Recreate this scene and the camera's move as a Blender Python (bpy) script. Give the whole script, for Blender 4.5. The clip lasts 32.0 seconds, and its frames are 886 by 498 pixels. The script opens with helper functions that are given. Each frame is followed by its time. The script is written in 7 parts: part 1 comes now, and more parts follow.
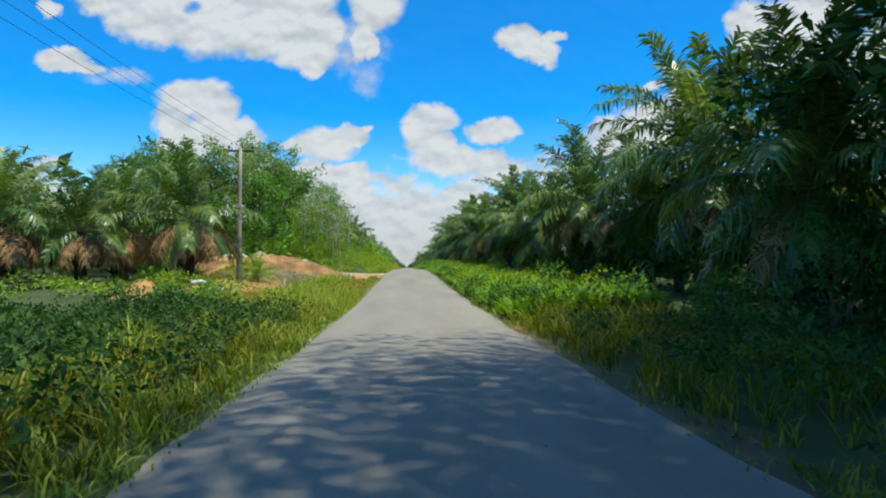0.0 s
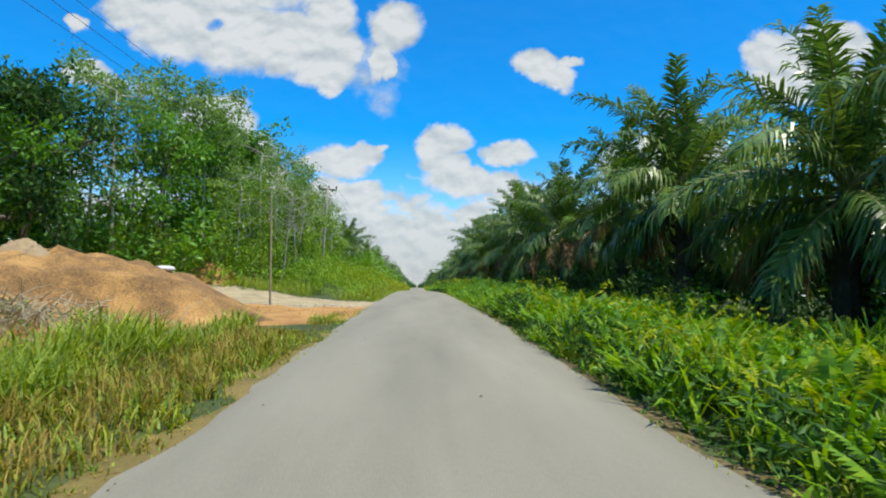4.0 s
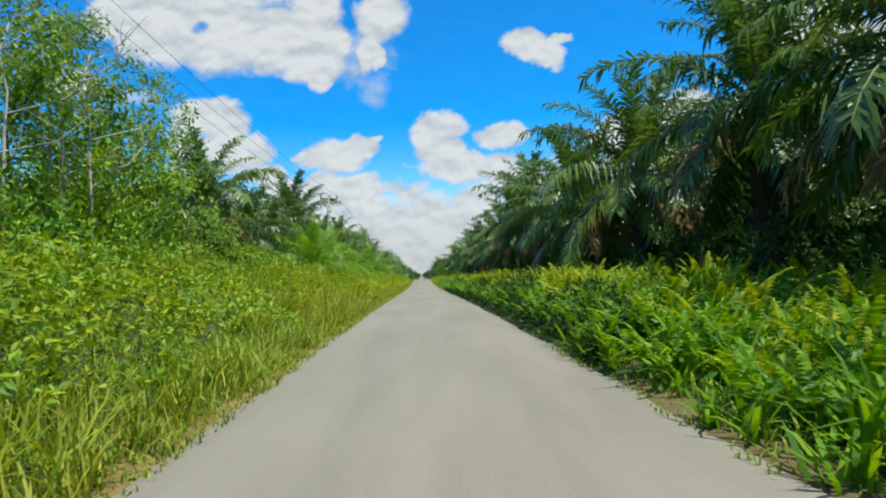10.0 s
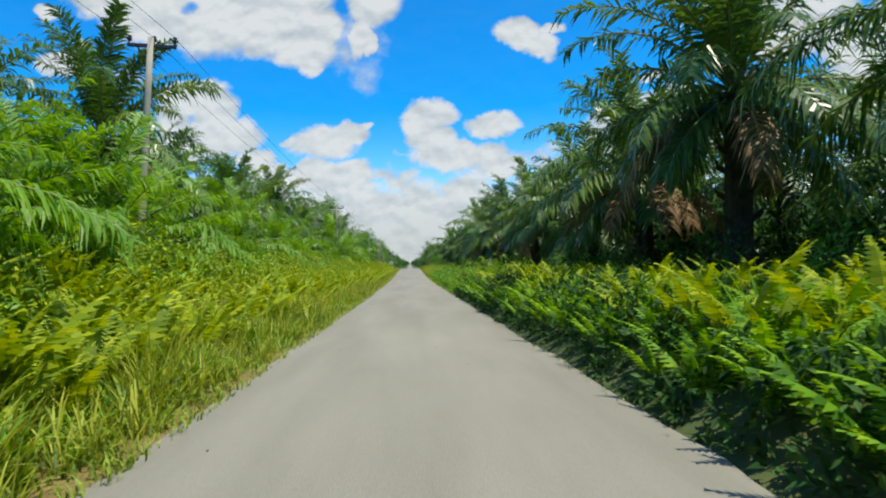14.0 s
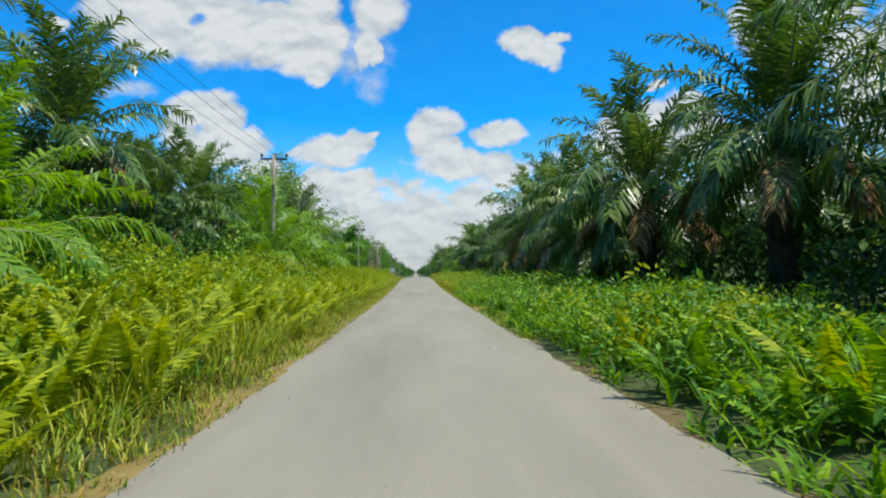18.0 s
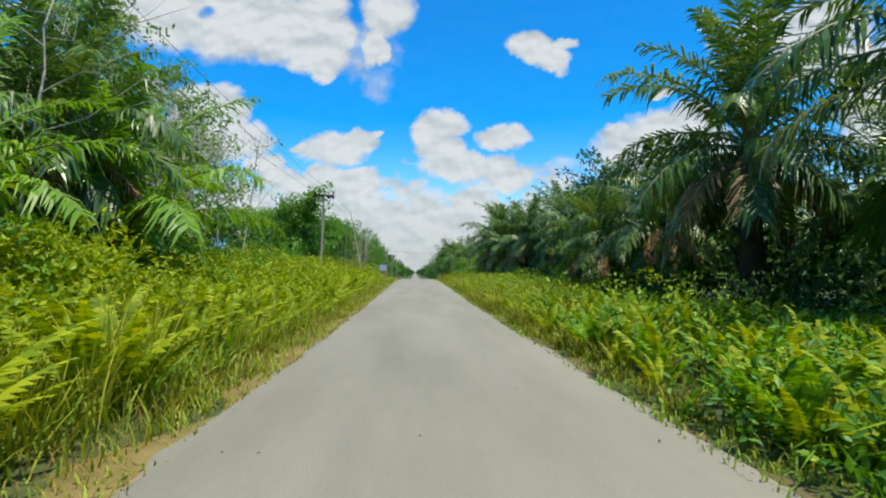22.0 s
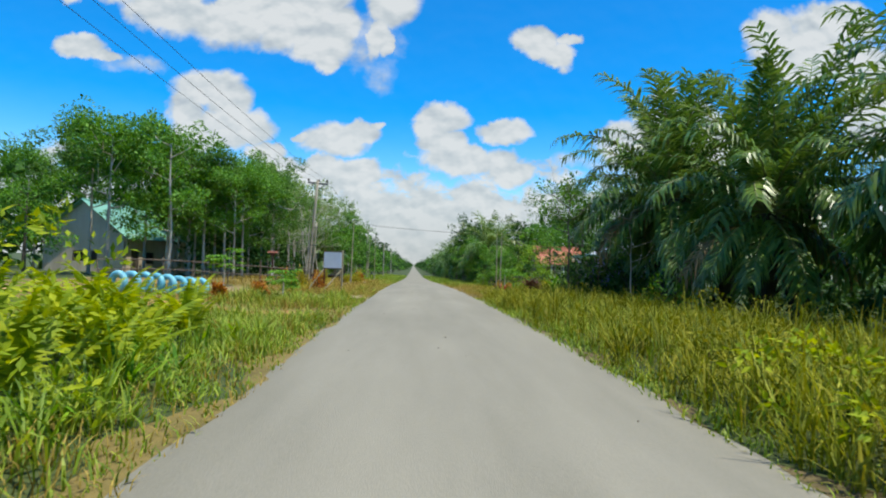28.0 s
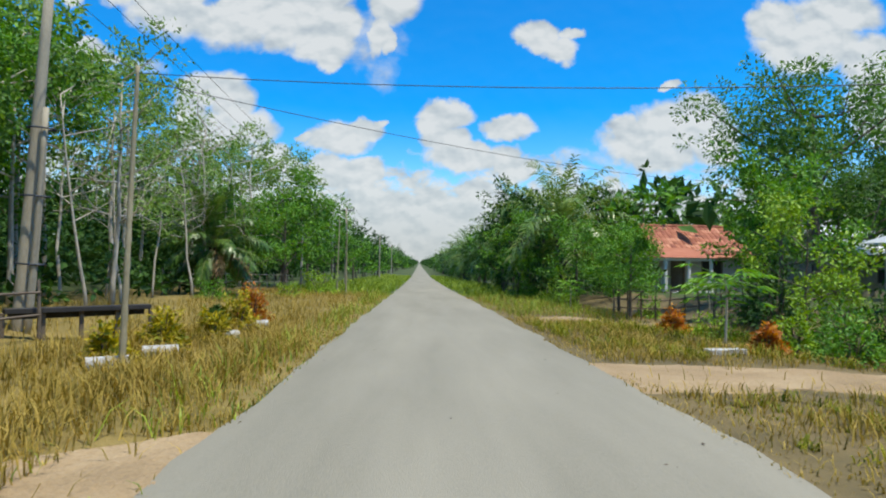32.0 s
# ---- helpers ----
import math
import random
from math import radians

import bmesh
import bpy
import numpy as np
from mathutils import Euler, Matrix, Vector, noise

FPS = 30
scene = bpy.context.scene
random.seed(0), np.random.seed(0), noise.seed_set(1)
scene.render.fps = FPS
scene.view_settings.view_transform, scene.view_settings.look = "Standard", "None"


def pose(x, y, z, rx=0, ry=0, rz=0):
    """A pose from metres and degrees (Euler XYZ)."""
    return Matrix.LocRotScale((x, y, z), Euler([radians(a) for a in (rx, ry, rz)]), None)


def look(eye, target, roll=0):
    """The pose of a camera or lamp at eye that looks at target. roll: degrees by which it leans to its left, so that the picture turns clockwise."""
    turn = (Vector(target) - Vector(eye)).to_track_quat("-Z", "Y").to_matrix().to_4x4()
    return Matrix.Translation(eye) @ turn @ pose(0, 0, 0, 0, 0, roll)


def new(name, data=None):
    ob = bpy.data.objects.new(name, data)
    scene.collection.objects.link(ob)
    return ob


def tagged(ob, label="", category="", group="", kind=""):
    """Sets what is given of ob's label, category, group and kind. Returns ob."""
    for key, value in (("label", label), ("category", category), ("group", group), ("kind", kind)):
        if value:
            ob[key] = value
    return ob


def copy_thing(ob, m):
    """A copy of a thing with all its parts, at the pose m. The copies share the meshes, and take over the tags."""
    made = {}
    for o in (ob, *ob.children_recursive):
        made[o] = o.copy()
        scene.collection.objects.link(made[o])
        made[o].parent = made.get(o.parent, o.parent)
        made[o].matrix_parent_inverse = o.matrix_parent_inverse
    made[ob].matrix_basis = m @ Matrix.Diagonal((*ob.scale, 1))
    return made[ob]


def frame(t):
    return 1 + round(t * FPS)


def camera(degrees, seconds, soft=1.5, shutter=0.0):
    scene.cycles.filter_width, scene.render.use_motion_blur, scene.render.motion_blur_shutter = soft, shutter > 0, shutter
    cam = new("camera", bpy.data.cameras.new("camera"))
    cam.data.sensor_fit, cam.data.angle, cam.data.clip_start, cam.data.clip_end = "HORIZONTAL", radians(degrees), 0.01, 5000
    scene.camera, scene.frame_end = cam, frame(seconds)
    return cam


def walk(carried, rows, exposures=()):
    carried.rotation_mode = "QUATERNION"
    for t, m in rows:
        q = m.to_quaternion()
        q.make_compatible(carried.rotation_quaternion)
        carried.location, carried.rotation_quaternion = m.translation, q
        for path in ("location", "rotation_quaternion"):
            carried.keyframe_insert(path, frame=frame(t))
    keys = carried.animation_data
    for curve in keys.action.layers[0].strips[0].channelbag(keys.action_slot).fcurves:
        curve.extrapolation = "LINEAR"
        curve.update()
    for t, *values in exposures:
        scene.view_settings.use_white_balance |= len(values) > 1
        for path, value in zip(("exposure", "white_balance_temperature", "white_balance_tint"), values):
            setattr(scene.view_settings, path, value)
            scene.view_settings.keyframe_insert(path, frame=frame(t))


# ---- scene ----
cam = camera(71.0, 32.0, soft=2.0, shutter=0.05)
EXPOSURE = 0.13
PATH = [
    (0.0, pose(-0.26, 2.00, 0.409, 91.63, 0.37, -3.36)),
    (0.5, pose(-0.26, 6.00, 0.398, 92.74, 0.76, -2.71)),
    (1.0, pose(-0.25, 10.00, 0.386, 92.55, 0.22, -2.48)),
    (1.5, pose(-0.26, 13.97, 0.390, 92.77, -0.28, -2.29)),
    (2.0, pose(-0.27, 17.91, 0.390, 93.25, -0.28, -2.39)),
    (2.5, pose(-0.27, 21.84, 0.417, 93.53, -0.49, -2.49)),
    (3.0, pose(-0.28, 25.75, 0.452, 93.69, -0.86, -2.50)),
    (3.5, pose(-0.27, 29.64, 0.516, 93.64, -1.59, -2.40)),
    (5.5, pose(-0.24, 45.12, 0.840, 93.05, 0.44, -2.48)),
    (6.0, pose(-0.23, 48.96, 0.929, 93.06, 0.99, -2.45)),
    (6.5, pose(-0.21, 52.79, 1.018, 92.79, 0.88, -2.58)),
    (7.0, pose(-0.18, 56.59, 1.101, 92.47, 1.31, -2.60)),
    (7.5, pose(-0.15, 60.37, 1.172, 92.20, 1.50, -2.65)),
    (8.0, pose(-0.14, 64.11, 1.236, 92.67, 1.98, -2.80)),
    (8.5, pose(-0.15, 67.85, 1.290, 92.40, 1.80, -2.70)),
    (9.0, pose(-0.11, 71.63, 1.339, 92.29, 2.65, -2.34)),
    (9.5, pose(-0.09, 75.46, 1.381, 92.44, 2.62, -2.10)),
    (10.0, pose(-0.08, 79.37, 1.414, 92.28, 2.71, -1.98)),
    (10.5, pose(-0.06, 83.36, 1.442, 92.08, 2.31, -2.25)),
    (11.0, pose(-0.04, 87.46, 1.455, 91.70, 2.00, -2.55)),
    (11.5, pose(-0.02, 91.65, 1.458, 91.43, 1.87, -2.69)),
    (12.0, pose(0.00, 95.91, 1.454, 91.72, 2.62, -2.31)),
    (12.5, pose(0.04, 100.21, 1.447, 91.67, 2.01, -2.73)),
    (13.0, pose(0.04, 104.52, 1.429, 91.84, 1.20, -3.19)),
    (13.5, pose(0.04, 108.80, 1.406, 91.86, 1.65, -3.09)),
    (14.0, pose(0.01, 113.04, 1.378, 91.19, 1.69, -3.05)),
    (14.5, pose(-0.00, 117.26, 1.342, 92.32, 1.96, -2.32)),
    (16.5, pose(-0.05, 134.04, 1.188, 91.98, 2.86, -1.89)),
    (17.0, pose(-0.06, 138.22, 1.150, 92.22, 1.29, -2.22)),
    (17.5, pose(-0.08, 142.37, 1.112, 92.20, 0.97, -2.55)),
    (18.0, pose(-0.11, 146.51, 1.074, 92.01, 1.72, -2.53)),
    (18.5, pose(-0.10, 150.65, 1.043, 91.47, 1.50, -2.26)),
    (19.0, pose(-0.13, 154.77, 1.015, 92.09, 0.97, -2.61)),
    (19.5, pose(-0.14, 158.90, 0.990, 91.93, 0.86, -2.63)),
    (20.0, pose(-0.16, 163.01, 0.970, 92.01, -0.25, -2.26)),
    (20.5, pose(-0.22, 167.10, 0.952, 91.81, -1.04, -2.50)),
    (21.0, pose(-0.25, 171.19, 0.940, 91.99, -1.10, -2.27)),
    (21.5, pose(-0.27, 175.28, 0.931, 91.66, -0.83, -2.43)),
    (22.0, pose(-0.28, 179.37, 0.926, 92.14, -0.34, -2.58)),
    (22.5, pose(-0.30, 183.45, 0.921, 92.08, -0.23, -2.63)),
    (23.0, pose(-0.32, 187.53, 0.921, 91.62, -0.05, -2.86)),
    (23.5, pose(-0.37, 191.61, 0.931, 92.83, -0.23, -2.31)),
    (24.0, pose(-0.40, 195.69, 0.950, 92.82, -1.58, -2.34)),
    (24.5, pose(-0.42, 199.80, 0.974, 92.68, -0.59, -2.28)),
    (25.0, pose(-0.44, 203.93, 1.013, 92.39, -1.29, -2.37)),
    (25.5, pose(-0.47, 208.08, 1.056, 92.40, -1.64, -2.53)),
    (26.0, pose(-0.49, 212.24, 1.110, 92.10, -1.54, -2.46)),
    (26.5, pose(-0.50, 216.39, 1.173, 91.81, -1.71, -2.43)),
    (28.5, pose(-0.52, 232.97, 1.389, 91.54, -1.73, -2.87)),
    (29.0, pose(-0.51, 237.12, 1.423, 92.01, -1.29, -2.74)),
    (29.5, pose(-0.52, 241.28, 1.451, 92.15, -1.31, -2.67)),
    (30.0, pose(-0.51, 245.47, 1.460, 91.83, -1.71, -2.54)),
    (30.5, pose(-0.50, 249.67, 1.455, 91.62, -1.19, -2.33)),
    (31.0, pose(-0.51, 253.88, 1.438, 91.12, -1.63, -2.40)),
    (31.5, pose(-0.51, 258.08, 1.411, 91.19, -1.54, -2.41)),
    (32.0, pose(-0.50, 262.27, 1.379, 91.25, -0.85, -2.21)),
]
walk(cam, PATH, [(0, EXPOSURE - 0.02), (1.0, EXPOSURE - 0.12), (2.2, EXPOSURE), (32, EXPOSURE)])

# ---- lie of the land ----
KY = [-60, 0, 12, 25, 45, 70, 100, 160, 200, 233, 255, 288, 320, 400, 600, 900, 3000]
KZ = [-1.2, -.9, -1.1, -1.05, -.55, 0, .1, -.45, -.5, .05, .1, -.35, -1.0, -2.0, -2.6, -3, -3]


def road_z(y):
    """Height of the road's middle line."""
    return sum(np.interp(np.asarray(y, float) + d, KY, KZ) for d in (-14, -7, 0, 7, 14)) / 5


def step(a, b, x):
    s = np.clip((np.asarray(x, float) - a) / (b - a), 0, 1)
    return s * s * (3 - 2 * s)


def land_z(x, y):
    """Height of the ground beside the road."""
    x, y = np.asarray(x, float), np.asarray(y, float)
    d = np.abs(x)
    open_left = step(28, 34, y) * (1 - step(62, 70, y))
    wooded = step(70, 78, y) * (1 - 0.35 * step(185, 200, y)) * (1 - step(212, 240, y))
    ferny = step(84, 92, y) * (1 - step(143, 152, y))
    bank = np.where(x < 0, (0.4 + 1.3 * wooded) * step(4.5 - 1.5 * wooded, 11 - wooded, d) * (1 - 0.75 * open_left * (1 - step(7, 11, d))), (0.12 * step(2.6, 4, d) + 0.42 * ferny * step(2.3, 3.0, d)) * (1 - step(240, 255, y)) - 0.2 * step(4, 9, d) * step(240, 255, y) + 0.75 * step(8, 13, d) * step(259, 267, y) * (1 - step(320, 360, y)))
    ripple = 0.05 * np.sin(1.7 * x + 0.6 * y) * np.sin(0.9 * y - 0.4 * x) * step(2.5, 4.5, d)
    edge = -0.07 * step(2.0, 2.5, d)
    return road_z(y) + edge + bank + ripple * (1 - step(40, 80, d))


# ---- sky and sun ----
SUN_UP, SUN_TURN = 71.0, 126.0     # height, and bearing clockwise from the road's way
world = bpy.data.worlds.new("world")
scene.world = world
world.use_nodes = True
wt = world.node_tree
wt.nodes.clear()


class Web:
    """Short ways to lay nodes."""

    def __init__(self, tree):
        self.tree = tree

    def node(self, kind, *inputs, operation="", use_clamp=False, data_type="", interpolation_type=""):
        n = self.tree.nodes.new(kind)
        if operation:
            n.operation = operation
        if use_clamp:
            n.use_clamp = True
        if data_type:
            n.data_type = data_type
        if interpolation_type:
            n.interpolation_type = interpolation_type
        for i, value in enumerate(inputs):
            if value is not None:
                self.put(n.inputs[i], value)
        return n

    def put(self, socket, value):
        if isinstance(value, bpy.types.NodeSocket):
            self.tree.links.new(value, socket)
        else:
            socket.default_value = value

    def math(self, op, a, b=None, c=None, clamp=False):
        return self.node("ShaderNodeMath", a, b, c, operation=op, use_clamp=clamp).outputs[0]

    def vec(self, op, a, b=None):
        return self.node("ShaderNodeVectorMath", a, b, operation=op).outputs[0]

    def ramp(self, fac, stops):
        n = self.node("ShaderNodeValToRGB", fac)
        e = n.color_ramp.elements
        while len(e) < len(stops):
            e.new(0.5)
        for el, (p, c) in zip(e, stops):
            el.position = p
            el.color = (*c, 1) if len(c) == 3 else c
        return n.outputs[0]

    def mix(self, fac, a, b):
        n = self.node("ShaderNodeMix", data_type="RGBA")
        self.put(n.inputs[0], fac)
        self.put(n.inputs[6], a if isinstance(a, bpy.types.NodeSocket) else (*a, 1))
        self.put(n.inputs[7], b if isinstance(b, bpy.types.NodeSocket) else (*b, 1))
        return n.outputs[2]

    def noise(self, vector, scale, detail=4.0, rough=0.55, distort=0.0):
        n = self.node("ShaderNodeTexNoise")
        if vector is not None:
            self.put(n.inputs["Vector"], vector)
        n.inputs["Scale"].default_value, n.inputs["Detail"].default_value = scale, detail
        n.inputs["Roughness"].default_value, n.inputs["Distortion"].default_value = rough, distort
        return n.outputs[0]


w = Web(wt)
sky = w.node("ShaderNodeTexSky")
sky.sky_type, sky.sun_disc, sky.sun_elevation, sky.sun_rotation = "NISHITA", False, radians(SUN_UP), radians(SUN_TURN)
sky.air_density, sky.dust_density, sky.ozone_density = 1.0, 0.3, 3.0
sky_deep = w.node("ShaderNodeHueSaturation", 0.503, 1.62, 1.72, 1.0, sky.outputs[0]).outputs[0]
way = w.node("ShaderNodeTexCoord").outputs["Generated"]
axes = w.node("ShaderNodeSeparateXYZ", way)
ahead = w.math("MAXIMUM", axes.outputs[1], 0.02)
u = w.math("DIVIDE", axes.outputs[0], ahead)
v = w.math("DIVIDE", axes.outputs[2], ahead)
flat = w.node("ShaderNodeCombineXYZ", u, v, 0.0).outputs[0]
# cumulus heaps ahead: (bearing, height, half width, half height), in hundredths of the distance
HEAPS = [
    [(-47.2, 43.4, 5.9, 4.0), (-39.2, 41.0, 9.0, 5.7), (-30.3, 40.0, 10.4, 6.2), (-21.2, 39.0, 8.0, 5.7), (-16.3, 35.7, 5.9, 4.3), (-14.8, 32.8, 2.8, 2.3), (-12.9, 38.5, 3.2, 4.3), (-34.7, 50.7, 20.8, 8.5), (-15.7, 44.1, 5.0, 5.0)],
    [(-4.6, 42.4, 4.7, 4.7), (-7.2, 36.6, 2.3, 3.4), (-5.3, 35.2, 1.3, 2.1)],
    [(-53.9, 32.9, 4.3, 2.0), (-49.9, 31.7, 3.0, 0.9), (-55.7, 40.7, 2.1, 1.7)],
    [(-33.5, 27.6, 5.9, 3.2), (-30.2, 24.9, 3.8, 4.0), (-36.8, 23.7, 3.2, 4.4), (-26.9, 21.1, 4.5, 2.5), (-31.5, 20.6, 6.4, 3.4), (-35.8, 19.1, 4.7, 3.0), (-24.2, 17.6, 3.8, 1.9)],
    [(-13.4, 19.9, 5.9, 2.9), (-8.8, 21.2, 3.4, 1.9), (-6.2, 22.5, 1.4, 0.8), (-18.5, 20.1, 1.4, 0.9)],
    [(4.0, 24.1, 5.0, 2.4), (1.7, 21.9, 3.2, 2.8), (4.1, 19.8, 4.3, 2.8), (6.8, 17.4, 6.8, 2.8), (10.2, 17.6, 2.6, 2.6), (13.5, 17.2, 3.3, 2.8), (14.1, 22.4, 4.5, 2.1), (15.4, 15.6, 4.7, 2.5)],
    [(-12.6, 13.8, 6.6, 3.2), (-8.9, 14.7, 3.4, 2.6), (-14.8, 15.5, 2.8, 2.3), (-18.0, 13.5, 4.7, 2.3), (-21.5, 14.9, 4.2, 2.3)],
    [(19.0, 37.3, 4.4, 2.5), (22.4, 35.4, 3.4, 2.5), (24.8, 37.9, 2.6, 1.1)],
    [(41.2, 22.6, 8.0, 4.5), (45.9, 24.8, 5.2, 4.0), (33.5, 21.9, 4.0, 3.2), (37.5, 19.7, 9.0, 4.3), (40.7, 29.3, 1.9, 0.8), (48.8, 21.1, 4.7, 4.7)],
    [(64.0, 37.3, 9.9, 5.7), (58.0, 40.6, 4.7, 4.0), (75.1, 34.0, 6.6, 5.7), (68.8, 42.8, 9.5, 3.8), (77.5, 26.5, 6.6, 6.6), (84.3, 33.3, 8.5, 10.4)],
]
shift = None
for scale, amount in ((12.0, 0.050), (40.0, 0.012)):
    warp = w.node("ShaderNodeTexNoise")
    w.put(warp.inputs["Vector"], flat)
    warp.inputs["Scale"].default_value, warp.inputs["Detail"].default_value, warp.inputs["Roughness"].default_value = scale, 4.0, 0.6
    d = w.vec("SCALE", w.vec("SUBTRACT", warp.outputs[1], (0.5, 0.5, 0.5)))
    d.node.inputs[3].default_value = amount
    shift = d if shift is None else w.vec("ADD", shift, d)
bent = w.vec("ADD", flat, shift)
heap = None
for group in HEAPS:
    for cx, cy, rx, ry in group:
        near = w.vec("MULTIPLY", w.vec("SUBTRACT", bent, (cx / 100, cy / 100, 0)), (100 / rx, 100 / ry, 0))
        f = w.math("SUBTRACT", 1.0, w.node("ShaderNodeVectorMath", near, near, operation="DOT_PRODUCT").outputs[1])
        heap = f if heap is None else w.math("MAXIMUM", heap, f)
# thin veils beside the heaps, and a hole in the largest
for cx, cy, rx, ry, thick in ((-8.5, 36.5, 5.5, 5.0, 0.30), (-6.5, 31.0, 3.0, 3.0, 0.22), (-46, 30.8, 6, 1.4, 0.25), (27, 17.2, 9, 1.3, 0.30), (-33.4, 40.9, 2.2, 1.3, -0.95)):
    near = w.vec("MULTIPLY", w.vec("SUBTRACT", bent, (cx / 100, cy / 100, 0)), (100 / rx, 100 / ry, 0))
    f = w.math("SUBTRACT", 1.0, w.node("ShaderNodeVectorMath", near, near, operation="DOT_PRODUCT").outputs[1])
    heap = w.math("MAXIMUM", heap, w.math("SUBTRACT", w.math("MULTIPLY", f, thick), 0.12)) if thick > 0 else w.math("ADD", heap, w.math("MULTIPLY", w.math("MAXIMUM", f, 0.0), thick))
billow = w.noise(flat, 20.0, 6.0, 0.6)
heap = w.math("ADD", heap, w.math("MULTIPLY", w.math("SUBTRACT", billow, 0.47), 1.0))
# a broken bank of cloud low down, all round, and scattered heaps elsewhere
low = w.noise(w.vec("MULTIPLY", bent, (1.0, 1.8, 0)), 15.0, 6.0, 0.6)
rise = w.math("SUBTRACT", 1.0, w.math("DIVIDE", v, 0.150))
bank = w.math("ADD", w.math("MULTIPLY", rise, 1.9), w.math("MULTIPLY", w.math("SUBTRACT", low, 0.48), 3.2))
round_about = w.noise(w.vec("MULTIPLY", way, (1.0, 1.0, 2.0)), 3.2, 6.0, 0.55)
beside = w.math("GREATER_THAN", w.math("ABSOLUTE", u), 0.92)
over = w.math("GREATER_THAN", v, 0.62)
else_where = w.math("MULTIPLY", w.math("MAXIMUM", beside, over), w.math("MULTIPLY", w.math("SUBTRACT", round_about, 0.52), 6.0))
mass = w.math("MAXIMUM", w.math("MAXIMUM", heap, bank), w.math("SUBTRACT", else_where, 0.15))
cover = w.node("ShaderNodeMapRange", mass, -0.22, 0.50, 0.0, 1.0, interpolation_type="SMOOTHSTEP").outputs[0]
# billows lit from above: the same noise taken a little higher
squat = w.vec("MULTIPLY", flat, (1.0, 1.5, 0))
puff = w.noise(squat, 15.0, 3.0, 0.5)
puff_above = w.noise(w.vec("ADD", squat, (0.004, 0.016, 0)), 15.0, 3.0, 0.5)
lit = w.math("ADD", w.math("MULTIPLY", w.math("SUBTRACT", puff, puff_above), 1.3), w.math("MULTIPLY", w.math("MINIMUM", mass, 1.0), 0.16))
lit = w.math("ADD", lit, 0.54)
CLOUD_HIGH = 5.0
white = w.ramp(lit, [(0.28, (0.66, 0.76, 0.85)), (0.54, (0.93, 1.02, 1.05)), (0.74, (1.17, 1.22, 1.22))])
hazy = w.node("ShaderNodeMapRange", v, 0.02, 0.13, 0.80, 1.0, interpolation_type="SMOOTHSTEP").outputs[0]
white = w.vec("MULTIPLY", white, w.node("ShaderNodeCombineXYZ", hazy, w.math("ADD", w.math("MULTIPLY", hazy, 0.9), 0.1), w.math("ADD", w.math("MULTIPLY", hazy, 0.75), 0.25)).outputs[0])
white = w.node("ShaderNodeVectorMath", white, operation="SCALE")
white.inputs[3].default_value = CLOUD_HIGH
air = w.mix(w.math("MULTIPLY", cover, 0.96), sky_deep, white.outputs[0])
back = w.node("ShaderNodeBackground", air, 0.115)
w.put(w.node("ShaderNodeOutputWorld").inputs[0], back.outputs[0])

sun = new("sun", bpy.data.lights.new("sun", "SUN"))
sun.data.energy, sun.data.angle, sun.data.color = 5.0, radians(0.6), (0.975, 0.93, 0.80)
a, b = radians(SUN_TURN), radians(SUN_UP)
sun.matrix_world = look((60 * math.sin(a) * math.cos(b), 60 * math.cos(a) * math.cos(b), 60 * math.sin(b)), (0, 0, 0))


